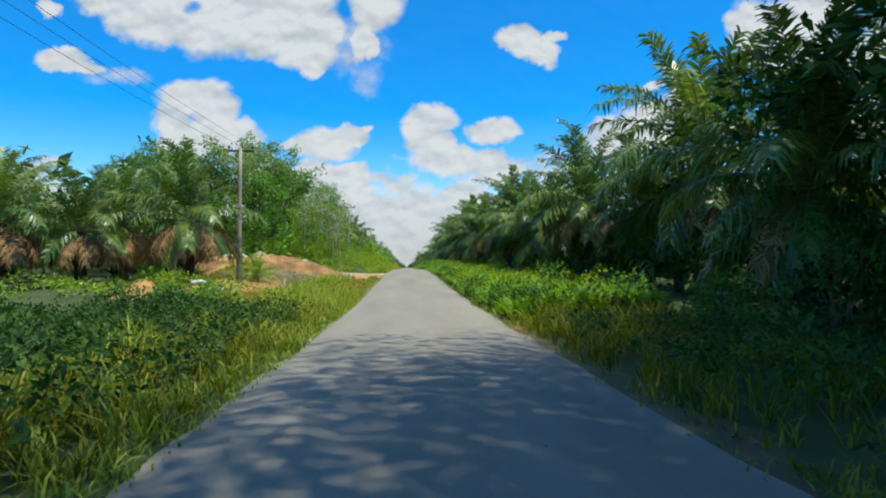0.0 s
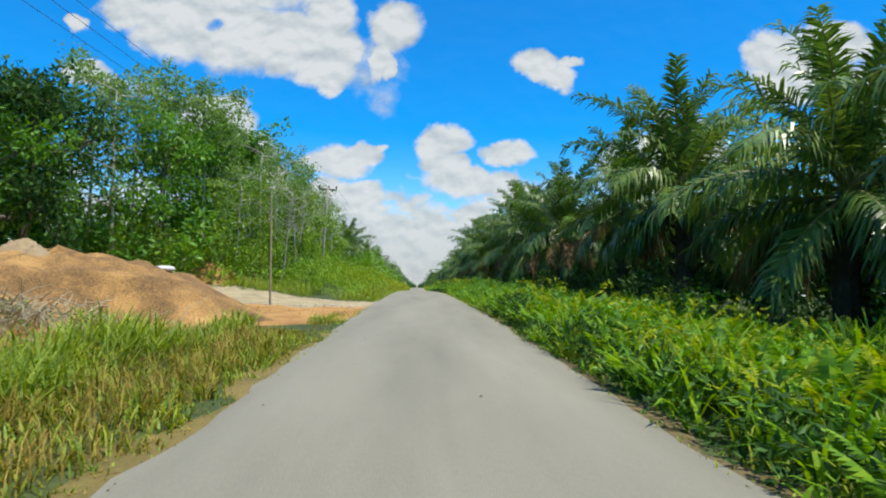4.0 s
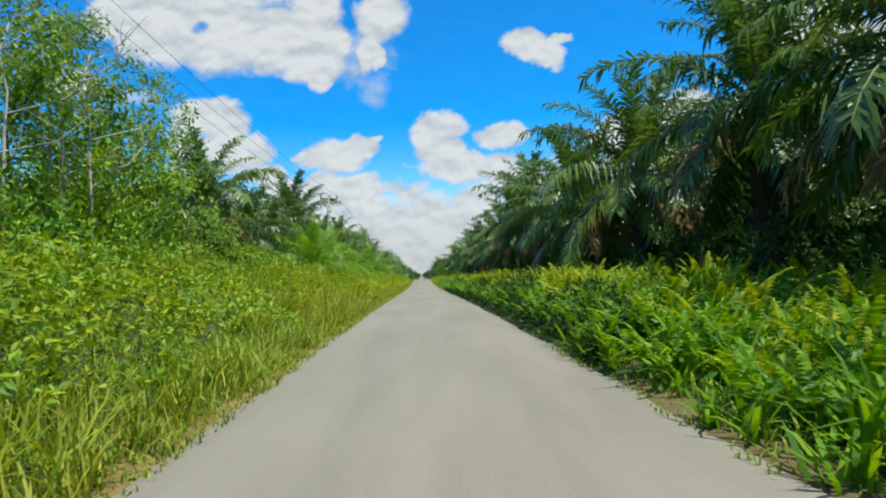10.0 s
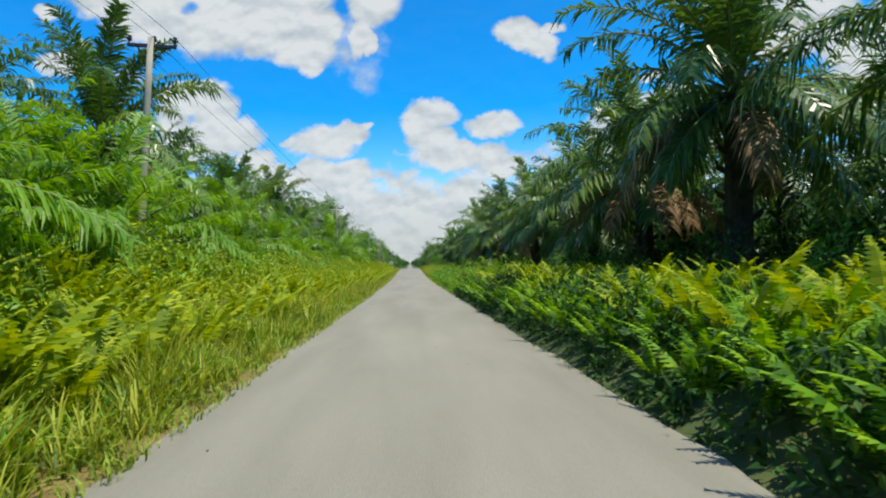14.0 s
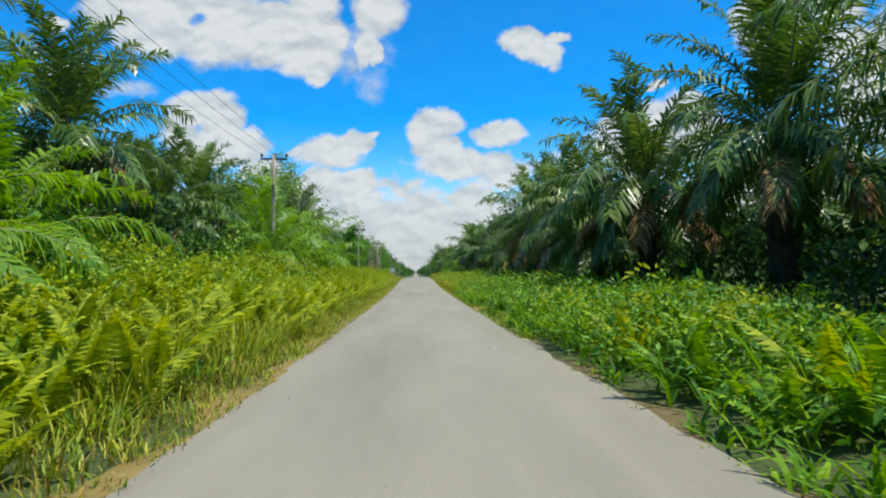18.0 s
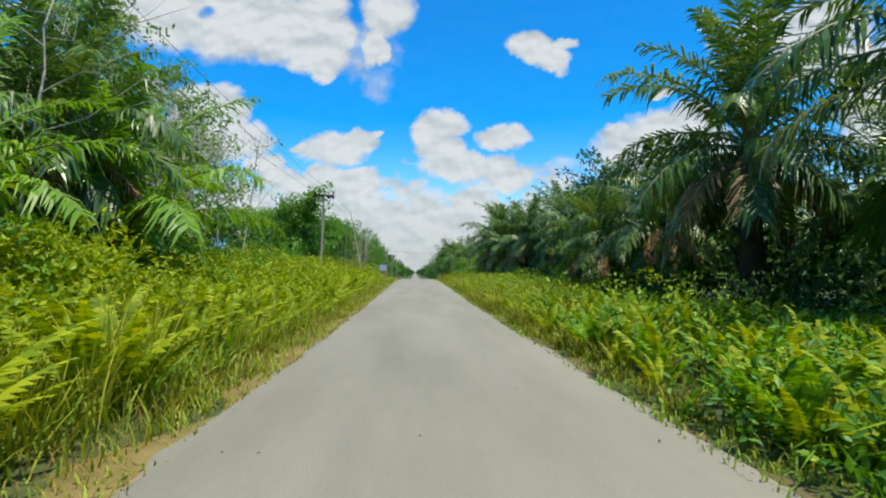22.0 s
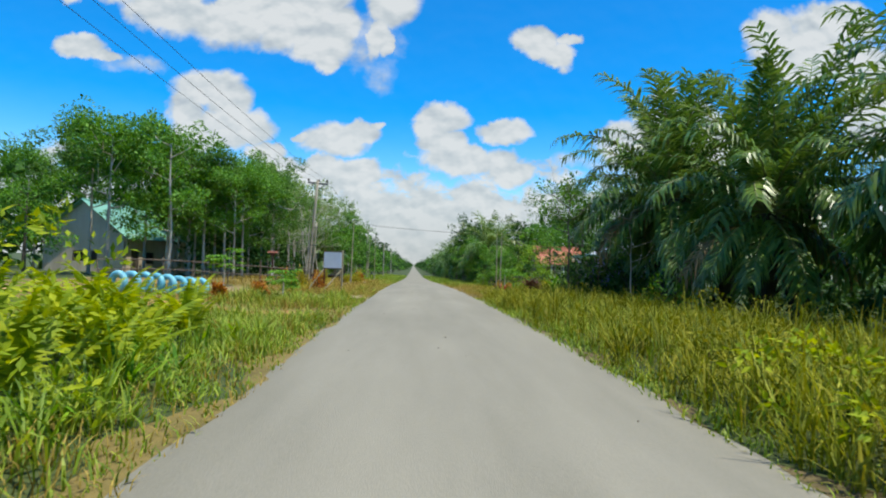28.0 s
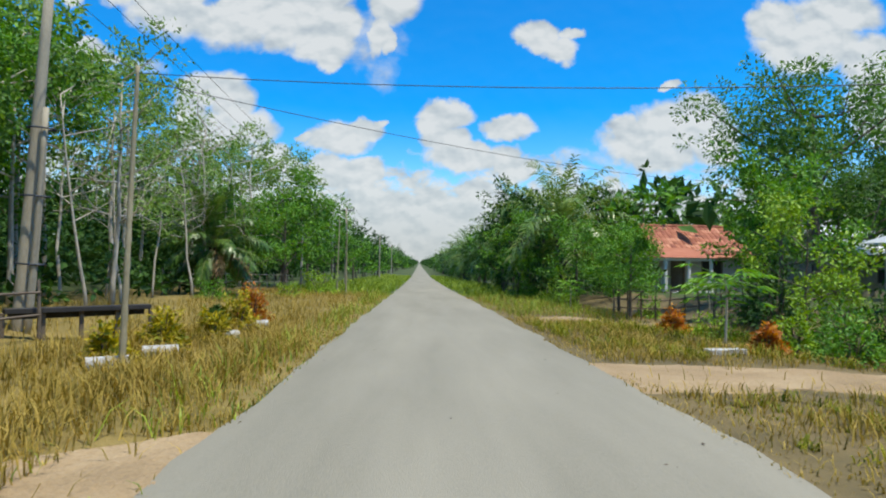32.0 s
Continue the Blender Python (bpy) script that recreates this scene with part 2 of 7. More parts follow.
# ---- materials ----
def material(name, colours, rough=0.8, scales=(2.0, 40.0), bump=0.3, metal=0.0, island=0.0, piece=0.0, leaf=0.0, gloss=0.5, stretch=(1, 1, 1), spread=(0.3, 0.7)):
    """A surface with patches and grain, three colours or so from dark to light; leaf: the share of light that goes through."""
    m = bpy.data.materials.new(name)
    m.use_nodes = True
    q = Web(m.node_tree)
    m.node_tree.nodes.clear()
    place = q.vec("MULTIPLY", q.node("ShaderNodeNewGeometry").outputs["Position"], stretch)
    big = q.noise(place, scales[0], 4.0, 0.6)
    grain = q.noise(place, scales[1], 3.0, 0.65)
    f = q.math("ADD", q.math("MULTIPLY", big, 0.62), q.math("MULTIPLY", grain, 0.38))
    if island:
        r = q.node("ShaderNodeNewGeometry").outputs["Random Per Island"]
        f = q.math("ADD", q.math("MULTIPLY", f, 1 - island), q.math("MULTIPLY", r, island))
    if piece:
        r = q.node("ShaderNodeObjectInfo").outputs["Random"]
        f = q.math("ADD", q.math("MULTIPLY", f, 1 - piece), q.math("MULTIPLY", r, piece))
    lo, hi = spread
    k = len(colours) - 1
    c = q.ramp(f, [(lo + (hi - lo) * i / k, col) for i, col in enumerate(colours)])
    p = q.node("ShaderNodeBsdfPrincipled")
    q.put(p.inputs["Base Color"], c)
    q.put(p.inputs["Roughness"], q.math("ADD", rough - 0.12, q.math("MULTIPLY", grain, 0.24), clamp=True))
    p.inputs["Metallic"].default_value = metal
    p.inputs["Specular IOR Level"].default_value = gloss
    if bump:
        bp = q.node("ShaderNodeBump")
        bp.inputs["Strength"].default_value, bp.inputs["Distance"].default_value = bump, 0.02
        q.put(bp.inputs["Height"], q.math("ADD", grain, q.math("MULTIPLY", big, 0.5)))
        q.put(p.inputs["Normal"], bp.outputs[0])
    last = p.outputs[0]
    if leaf:
        t = q.node("ShaderNodeBsdfTranslucent")
        q.put(t.inputs[0], q.node("ShaderNodeHueSaturation", 0.485, 1.1, 1.5, 1.0, c).outputs[0])
        last = q.node("ShaderNodeMixShader", leaf, last, t.outputs[0]).outputs[0]
    q.put(q.node("ShaderNodeOutputMaterial").inputs[0], last)
    return m


def leafy(name, dark, mid, light, rough=0.5, leaf=0.22, island=0.6, gloss=0.35):
    return material(name, (dark, mid, light), rough, (0.35, 9.0), 0, island=island, leaf=leaf, gloss=gloss, spread=(0.2, 0.8))


M_ROAD = material("worn_asphalt", ((0.192, 0.181, 0.136), (0.246, 0.231, 0.178), (0.300, 0.280, 0.216)), 0.88, (0.5, 70.0), 0.35, gloss=0.25, stretch=(1.6, 0.25, 1))
M_GROUND = material("weedy_soil", ((0.025, 0.045, 0.008), (0.050, 0.075, 0.014), (0.090, 0.098, 0.026)), 0.95, (0.5, 14.0), 0.6)
M_SAND = material("orange_sand", ((0.16, 0.080, 0.024), (0.41, 0.215, 0.060), (0.57, 0.345, 0.125)), 0.95, (0.9, 24.0), 1.0)
M_DUG = material("dug_soil", ((0.050, 0.030, 0.012), (0.20, 0.110, 0.036), (0.43, 0.240, 0.072), (0.56, 0.36, 0.14)), 0.95, (0.55, 18.0), 1.0, spread=(0.34, 0.68))
M_PALE = material("pale_sand", ((0.20, 0.14, 0.07), (0.31, 0.22, 0.115), (0.41, 0.31, 0.18)), 0.95, (0.9, 20.0), 0.9)
M_GRAVEL = material("tan_gravel", ((0.20, 0.155, 0.080), (0.38, 0.305, 0.170), (0.54, 0.45, 0.28)), 0.95, (1.1, 34.0), 1.0)
M_PALM = material("palm_leaf", ((0.020, 0.058, 0.011), (0.068, 0.152, 0.022), (0.170, 0.265, 0.045), (0.340, 0.340, 0.080)), 0.36, (0.35, 9.0), 0, island=0.35, piece=0.25, leaf=0.24, gloss=0.5, spread=(0.22, 0.86))
M_YOUNG = material("young_palm_leaf", ((0.060, 0.155, 0.010), (0.150, 0.315, 0.020), (0.300, 0.460, 0.042)), 0.45, (0.35, 9.0), 0, island=0.35, piece=0.2, leaf=0.38, gloss=0.4, spread=(0.2, 0.8))
M_STALK = material("palm_stalk", ((0.10, 0.12, 0.03), (0.16, 0.17, 0.05), (0.22, 0.20, 0.08)), 0.6, (2, 30), 0.1)
M_DEAD = leafy("dry_palm_leaf", (0.13, 0.075, 0.028), (0.26, 0.165, 0.065), (0.40, 0.27, 0.12), 0.7, 0.2)
M_TRUNK = material("palm_trunk", ((0.022, 0.018, 0.013), (0.05, 0.04, 0.028), (0.10, 0.08, 0.055)), 0.95, (3, 22), 0.8)
M_LEAF = leafy("broad_leaf", (0.036, 0.125, 0.010), (0.090, 0.240, 0.020), (0.185, 0.380, 0.036), leaf=0.3)
# dark-leaved plants, and thickets whose deep shade is put into the leaf colour
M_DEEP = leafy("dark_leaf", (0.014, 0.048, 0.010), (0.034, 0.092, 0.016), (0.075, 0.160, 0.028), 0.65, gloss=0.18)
M_GROVE = leafy("grove_leaf", (0.028, 0.090, 0.012), (0.068, 0.175, 0.020), (0.150, 0.290, 0.042), leaf=0.3)
M_LIGHT = leafy("light_leaf", (0.080, 0.180, 0.008), (0.181, 0.330, 0.014), (0.323, 0.480, 0.026))
M_GREY = leafy("thin_leaf", (0.075, 0.165, 0.030), (0.155, 0.275, 0.050), (0.276, 0.410, 0.095), leaf=0.34)
M_FERN = leafy("fern_leaf", (0.044, 0.140, 0.008), (0.121, 0.285, 0.012), (0.256, 0.430, 0.022), 0.6, 0.35, gloss=0.2)
M_SUNFERN = leafy("yellow_fern_leaf", (0.104, 0.175, 0.006), (0.232, 0.320, 0.010), (0.421, 0.470, 0.018), 0.6, 0.35, gloss=0.2)
M_GRASS = leafy("grass_blade", (0.082, 0.155, 0.010), (0.198, 0.300, 0.021), (0.377, 0.450, 0.058), 0.55, 0.3)
M_TALLGRASS = leafy("yellow_grass_blade", (0.130, 0.170, 0.008), (0.285, 0.330, 0.018), (0.480, 0.480, 0.055), 0.6, 0.25)
M_STRAW = leafy("dry_grass_blade", (0.13, 0.11, 0.016), (0.30, 0.225, 0.038), (0.48, 0.355, 0.080), 0.7, 0.25)
M_ORANGE = leafy("red_gold_leaf", (0.20, 0.06, 0.01), (0.45, 0.16, 0.015), (0.58, 0.34, 0.02), 0.5, 0.3)
M_GOLD = leafy("gold_leaf", (0.11, 0.15, 0.008), (0.36, 0.32, 0.012), (0.58, 0.46, 0.02), 0.5, 0.3)
M_BARK = material("brown_bark", ((0.06, 0.045, 0.032), (0.12, 0.095, 0.07), (0.19, 0.155, 0.12)), 0.95, (3, 40), 0.7, stretch=(1, 1, 0.3))
M_PALEBARK = material("pale_bark", ((0.26, 0.23, 0.18), (0.42, 0.38, 0.31), (0.56, 0.52, 0.44)), 0.9, (2, 30), 0.5, stretch=(1, 1, 0.35))
M_POLE = material("grey_pole", ((0.23, 0.20, 0.14), (0.35, 0.31, 0.225), (0.45, 0.405, 0.31)), 0.85, (1.2, 45), 0.3, stretch=(1, 1, 0.25))
M_IRON = material("dark_iron", ((0.016, 0.022, 0.036), (0.034, 0.042, 0.060), (0.075, 0.080, 0.095)), 0.6, (4, 60), 0.2, metal=0.5)
M_CERAMIC = material("brown_ceramic", ((0.03, 0.02, 0.016), (0.06, 0.035, 0.025), (0.09, 0.05, 0.035)), 0.25, (4, 30), 0)
M_WIRE = material("wire", ((0.02, 0.02, 0.02), (0.04, 0.04, 0.04)), 0.6, (4, 60), 0)
M_TURF = material("dry_turf", ((0.090, 0.076, 0.018), (0.195, 0.146, 0.036), (0.29, 0.21, 0.066)), 0.95, (0.8, 30.0), 0.8)
M_BROWN = material("brown_turf", ((0.060, 0.050, 0.018), (0.130, 0.098, 0.036), (0.21, 0.155, 0.066)), 0.95, (0.8, 30.0), 0.8)
M_OLIVE = leafy("olive_grass_blade", (0.055, 0.085, 0.006), (0.165, 0.190, 0.012), (0.350, 0.325, 0.035), 0.65, 0.25, gloss=0.15)
M_BEIGE = material("beige_plank_wall", ((0.46, 0.36, 0.25), (0.60, 0.49, 0.36), (0.70, 0.60, 0.46)), 0.85, (1.2, 30), 0.2, stretch=(1, 1, 0.2))
M_WOOD = material("old_wood", ((0.07, 0.05, 0.035), (0.13, 0.10, 0.07), (0.20, 0.165, 0.125)), 0.85, (2, 50), 0.4, stretch=(1, 1, 0.4))
M_REDWOOD = material("red_brown_wood", ((0.10, 0.03, 0.02), (0.17, 0.055, 0.035), (0.24, 0.09, 0.06)), 0.75, (2, 50), 0.3)
M_BLACK = material("charred_plank", ((0.012, 0.012, 0.013), (0.025, 0.024, 0.024), (0.05, 0.047, 0.045)), 0.8, (2, 40), 0.3)
M_BOARD = material("grey_white_board", ((0.62, 0.64, 0.67), (0.72, 0.74, 0.77), (0.80, 0.82, 0.84)), 0.5, (1.2, 20), 0.05)
M_TYRE = material("turquoise_tyre", ((0.07, 0.33, 0.42), (0.16, 0.50, 0.60), (0.42, 0.68, 0.74)), 0.6, (3, 30), 0.2)
M_TILE = material("terracotta_tile", ((0.24, 0.075, 0.04), (0.36, 0.125, 0.065), (0.48, 0.21, 0.12)), 0.85, (1.5, 20), 0.3, piece=0.5)
M_TIN = material("pale_metal_roof", ((0.55, 0.57, 0.60), (0.68, 0.70, 0.72), (0.80, 0.81, 0.82)), 0.45, (0.8, 14), 0.05, metal=0.3)
M_GREENTIN = material("green_metal_roof", ((0.10, 0.28, 0.20), (0.16, 0.38, 0.28), (0.26, 0.48, 0.37)), 0.5, (0.8, 14), 0.05)
M_BLUETIN = material("blue_metal_roof", ((0.05, 0.20, 0.45), (0.08, 0.28, 0.58), (0.18, 0.38, 0.65)), 0.5, (0.8, 14), 0.05)
M_PLASTER = material("stained_plaster", ((0.30, 0.28, 0.24), (0.42, 0.39, 0.34), (0.52, 0.49, 0.44)), 0.9, (0.8, 18), 0.15)
M_TIMBER = material("grey_timber_wall", ((0.16, 0.14, 0.115), (0.25, 0.22, 0.18), (0.34, 0.30, 0.25)), 0.85, (1.5, 30), 0.3, stretch=(1, 1, 0.2))
M_PURPLE = material("purple_paint", ((0.22, 0.15, 0.42), (0.30, 0.21, 0.54), (0.37, 0.28, 0.60)), 0.7, (1, 20), 0.1)
M_PAINT = material("white_paint", ((0.62, 0.61, 0.58), (0.72, 0.71, 0.68), (0.80, 0.79, 0.77)), 0.6, (1.5, 25), 0.05)
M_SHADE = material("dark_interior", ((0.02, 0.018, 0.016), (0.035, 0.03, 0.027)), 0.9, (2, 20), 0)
M_RED = material("red_paint", ((0.38, 0.035, 0.02), (0.52, 0.06, 0.035), (0.60, 0.11, 0.07)), 0.55, (3, 30), 0.1)
M_CEMENT = material("cement", ((0.34, 0.34, 0.33), (0.46, 0.46, 0.45), (0.58, 0.58, 0.57)), 0.9, (3, 40), 0.3)
M_CLAY = material("clay_pot", ((0.05, 0.04, 0.04), (0.10, 0.07, 0.06), (0.17, 0.11, 0.08)), 0.8, (3, 30), 0.2)
M_SACK = material("white_sack", ((0.50, 0.50, 0.48), (0.62, 0.62, 0.60), (0.72, 0.72, 0.71)), 0.8, (4, 40), 0.3)
M_STONE = material("pale_stone", ((0.30, 0.25, 0.19), (0.42, 0.36, 0.28), (0.55, 0.49, 0.41)), 0.9, (4, 50), 0.4, island=0.4)
M_BAMBOO = material("weathered_bamboo", ((0.20, 0.17, 0.10), (0.33, 0.29, 0.18), (0.45, 0.40, 0.27)), 0.75, (1.5, 40), 0.3, stretch=(1, 1, 0.3))


# ---- building helpers ----
class Heap:
    """Gathers corners and faces of one mesh."""

    def __init__(self):
        self.v, self.f, self.n = [], [], 0

    def add(self, verts, faces):
        verts = np.asarray(verts, float)
        self.v.append(verts)
        self.f.extend([tuple(i + self.n for i in f) for f in faces])
        self.n += len(verts)

    def block(self, verts, faces):
        """Many alike shapes at once: verts (k, m, 3), faces within one shape."""
        k, m, _ = verts.shape
        base = self.n + np.arange(k)[:, None] * m
        for f in faces:
            self.f.extend(map(tuple, (base + np.asarray(f)[None, :]).tolist()))
        self.v.append(verts.reshape(-1, 3))
        self.n += k * m

    def tube(self, path, radii, sides=6, cap=True):
        path = np.asarray(path, float)
        radii = np.broadcast_to(radii, len(path))
        go = np.gradient(path, axis=0)
        go /= np.linalg.norm(go, axis=1)[:, None] + 1e-9
        ref = np.where(np.abs(go[:, 2:3]) > 0.8, [[1.0, 0, 0]], [[0, 0, 1.0]])
        s = np.cross(go, ref)
        s /= np.linalg.norm(s, axis=1)[:, None] + 1e-9
        r = np.cross(s, go)
        a = np.arange(sides) * 2 * np.pi / sides
        ring = path[:, None] + radii[:, None, None] * (np.cos(a)[None, :, None] * s[:, None] + np.sin(a)[None, :, None] * r[:, None])
        faces = []
        for i in range(len(path) - 1):
            for j in range(sides):
                k = (j + 1) % sides
                faces.append((i * sides + j, i * sides + k, (i + 1) * sides + k, (i + 1) * sides + j))
        if cap:
            faces.append(tuple(range(sides))[::-1])
            faces.append(tuple((len(path) - 1) * sides + j for j in range(sides)))
        self.add(ring.reshape(-1, 3), faces)

    def box(self, cx, cy, cz, sx, sy, sz, turn=0.0, edge=0.0):
        """A box with chamfered upright and top edges."""
        e = edge or min(sx, sy, sz) * 0.08
        hx, hy, hz = sx / 2, sy / 2, sz / 2
        rings = []
        for z, i in ((-hz, e), (-hz + e, 0), (hz - e, 0), (hz, e)):
            x, y = hx - i, hy - i
            rings += [(x, y - e, z), (x, -y + e, z), (x - e, -y, z), (-x + e, -y, z), (-x, -y + e, z), (-x, y - e, z), (-x + e, y, z), (x - e, y, z)]
        p = np.array(rings)
        c, s = math.cos(turn), math.sin(turn)
        p = np.stack([p[:, 0] * c - p[:, 1] * s + cx, p[:, 0] * s + p[:, 1] * c + cy, p[:, 2] + cz], 1)
        faces = [tuple(range(8)), tuple(range(24, 32))[::-1]]
        for k in range(3):
            for j in range(8):
                i = (j + 1) % 8
                faces.append((k * 8 + j, (k + 1) * 8 + j, (k + 1) * 8 + i, k * 8 + i))
        self.add(p, faces)

    def mesh(self, name, mat, smooth=False):
        me = bpy.data.meshes.new(name)
        me.from_pydata(np.concatenate(self.v).tolist() if self.v else [], [], self.f)
        me.materials.append(mat)
        if smooth:
            me.shade_smooth()
        return me


def part(name, heap, mat, parent, label="", smooth=False):
    ob = new(name, heap if isinstance(heap, bpy.types.Mesh) else heap.mesh(name, mat, smooth))
    ob.parent = parent
    if label:
        tagged(ob, label)
    return ob


def thing(name, label, category, group="", kind="", at=None):
    ob = new(name)
    tagged(ob, label, category, group, kind)
    if at is not None:
        ob.matrix_basis = at
    return ob


def single(name, heap, mat, label, category="", kind="", smooth=False, group=""):
    return tagged(new(name, heap.mesh(name, mat, smooth)), label, category, group, kind)


R = np.random.RandomState(7)


def leaves(heap, centres, size, up=0.5, fold=0.25, long=2.3, rng=R, out=None):
    """Diamond leaves with a folded midrib at each centre, turned at random."""
    k = len(centres)
    go = rng.normal(size=(k, 3))
    go[:, 2] -= 0.35
    go /= np.linalg.norm(go, axis=1)[:, None]
    nn = rng.normal(size=(k, 3)) * (1 - up) + np.array([0, 0, up * 1.6])
    if out is not None:
        go = go * 0.7 + out * 0.7
        go /= np.linalg.norm(go, axis=1)[:, None]
        nn = rng.normal(size=(k, 3)) * 0.35 + out * 0.7 + np.array([0, 0, up])
    s = np.cross(go, nn)
    s /= np.linalg.norm(s, axis=1)[:, None] + 1e-9
    nn = np.cross(s, go)
    L = (size * rng.uniform(0.7, 1.3, k))[:, None]
    wd = L / long / 2
    mid = centres + go * L * 0.45
    q = np.stack([centres, mid + s * wd + nn * wd * fold, centres + go * L, mid - s * wd + nn * wd * fold], 1)
    heap.block(q, [(0, 1, 2, 3)])


# ---- ground and road ----
def spaced(marks):
    out = []
    for (a0, b0, d) in marks:
        out += list(np.arange(a0, b0, d))
    return np.array(out + [marks[-1][1]])


def sheet(xs, ys, height):
    X, Y = np.meshgrid(xs, ys)
    Z = height(X, Y)
    n = len(xs)
    h = Heap()
    i = np.arange((len(ys) - 1) * (n - 1))
    c = (i // (n - 1)) * n + i % (n - 1)
    h.v.append(np.stack([X.ravel(), Y.ravel(), Z.ravel()], 1))
    h.f = list(map(tuple, np.stack([c, c + 1, c + n + 1, c + n], 1).tolist()))
    h.n = X.size
    return h


gx = spaced([(-3000, -600, 400), (-600, -100, 50), (-100, -30, 6), (-30, 30, 0.75), (30, 100, 6), (100, 600, 50), (600, 3000, 400)])
gy = spaced([(-400, -40, 20), (-40, 340, 1.5), (340, 700, 6), (700, 1400, 50), (1400, 4500, 300)])
single("ground", sheet(gx, gy, lambda x, y: land_z(x, y) - 0.06), M_GROUND, "weedy brown-green soil beside the road", "ground", "structure", True)

ROAD_HALF = 2.25
ry = spaced([(-40, 340, 0.5), (340, 1200, 8), (1200, 4000, 200)])
edge_l = -ROAD_HALF + 0.06 * np.sin(ry * 1.3) * np.sin(ry * 0.37) + R.normal(0, 0.022, len(ry))
edge_r = ROAD_HALF + 0.06 * np.sin(ry * 1.1 + 2) * np.sin(ry * 0.29) + R.normal(0, 0.022, len(ry))
fr = np.linspace(0, 1, 9)
X = edge_l[:, None] * (1 - fr) + edge_r[:, None] * fr
Z = road_z(ry)[:, None] + 0.02 * (1 - (2 * fr - 1) ** 2)
Z[:, 0] -= 0.06
Z[:, -1] -= 0.06
h = Heap()
h.v.append(np.stack([X.ravel(), np.repeat(ry, 9), Z.ravel()], 1))
i = np.arange((len(ry) - 1) * 8)
c = (i // 8) * 9 + i % 8
h.f = list(map(tuple, np.stack([c, c + 1, c + 10, c + 9], 1).tolist()))
single("road", h, M_ROAD, "straight narrow road of worn pale grey asphalt", "road", "structure", True)


GRID = land_z(*np.meshgrid(gx, gy)) - 0.06


def surface(x, y):
    """Height of the ground sheet itself, between its corners."""
    x, y = np.asarray(x, float), np.asarray(y, float)
    i = np.clip(np.searchsorted(gx, x) - 1, 0, len(gx) - 2)
    j = np.clip(np.searchsorted(gy, y) - 1, 0, len(gy) - 2)
    s, t = (x - gx[i]) / (gx[i + 1] - gx[i]), (y - gy[j]) / (gy[j + 1] - gy[j])
    return (GRID[j, i] * (1 - s) + GRID[j, i + 1] * s) * (1 - t) + (GRID[j + 1, i] * (1 - s) + GRID[j + 1, i + 1] * s) * t


def patch(name, outline, mat, label, rough=0.006, k=60, pace=0.25):
    """A bare patch of ground that follows the land; outline gives, for each y, the nearest and farthest x."""
    ys, x0, x1 = outline
    fr2 = np.linspace(0, 1, k)
    rng = np.random.RandomState(len(name) + len(ys))
    yy = np.linspace(ys[0], ys[-1], max(30, int((ys[-1] - ys[0]) / pace)))
    m = len(yy)
    x0 = np.interp(yy, ys, x0) + 0.12 * np.sin(yy * 2.7) + 0.07 * np.sin(yy * 6.1)
    x1 = np.interp(yy, ys, x1) + 0.25 * np.sin(yy * 1.9) + 0.1 * np.sin(yy * 5.1)
    PX = x0[:, None] * (1 - fr2) + x1[:, None] * fr2
    wave = 0.22 * np.sin(PX * 1.7) + 0.12 * np.sin(PX * 4.3 + 1)
    ends = np.abs(np.linspace(-1, 1, m))[:, None] ** 6
    PY = yy[:, None] + wave * ends
    side = np.minimum(np.arange(k), np.arange(k)[::-1])[None]
    end = np.minimum(np.arange(m), np.arange(m)[::-1])[:, None]
    inside = np.minimum(np.minimum(side, end) / 2.0, 1)
    PZ = surface(PX, PY) + 0.028 * inside - 0.012 * (1 - inside) + rng.normal(0, rough, PX.shape) * inside
    hh = Heap()
    hh.v.append(np.stack([PX.ravel(), PY.ravel(), PZ.ravel()], 1))
    ii = np.arange((m - 1) * (k - 1))
    cc = (ii // (k - 1)) * k + ii % (k - 1)
    hh.f = list(map(tuple, np.stack([cc, cc + 1, cc + k + 1, cc + k][::(-1 if x1[0] < x0[0] else 1)], 1).tolist()))
    return single(name, hh, mat, label, "ground", "structure", True)

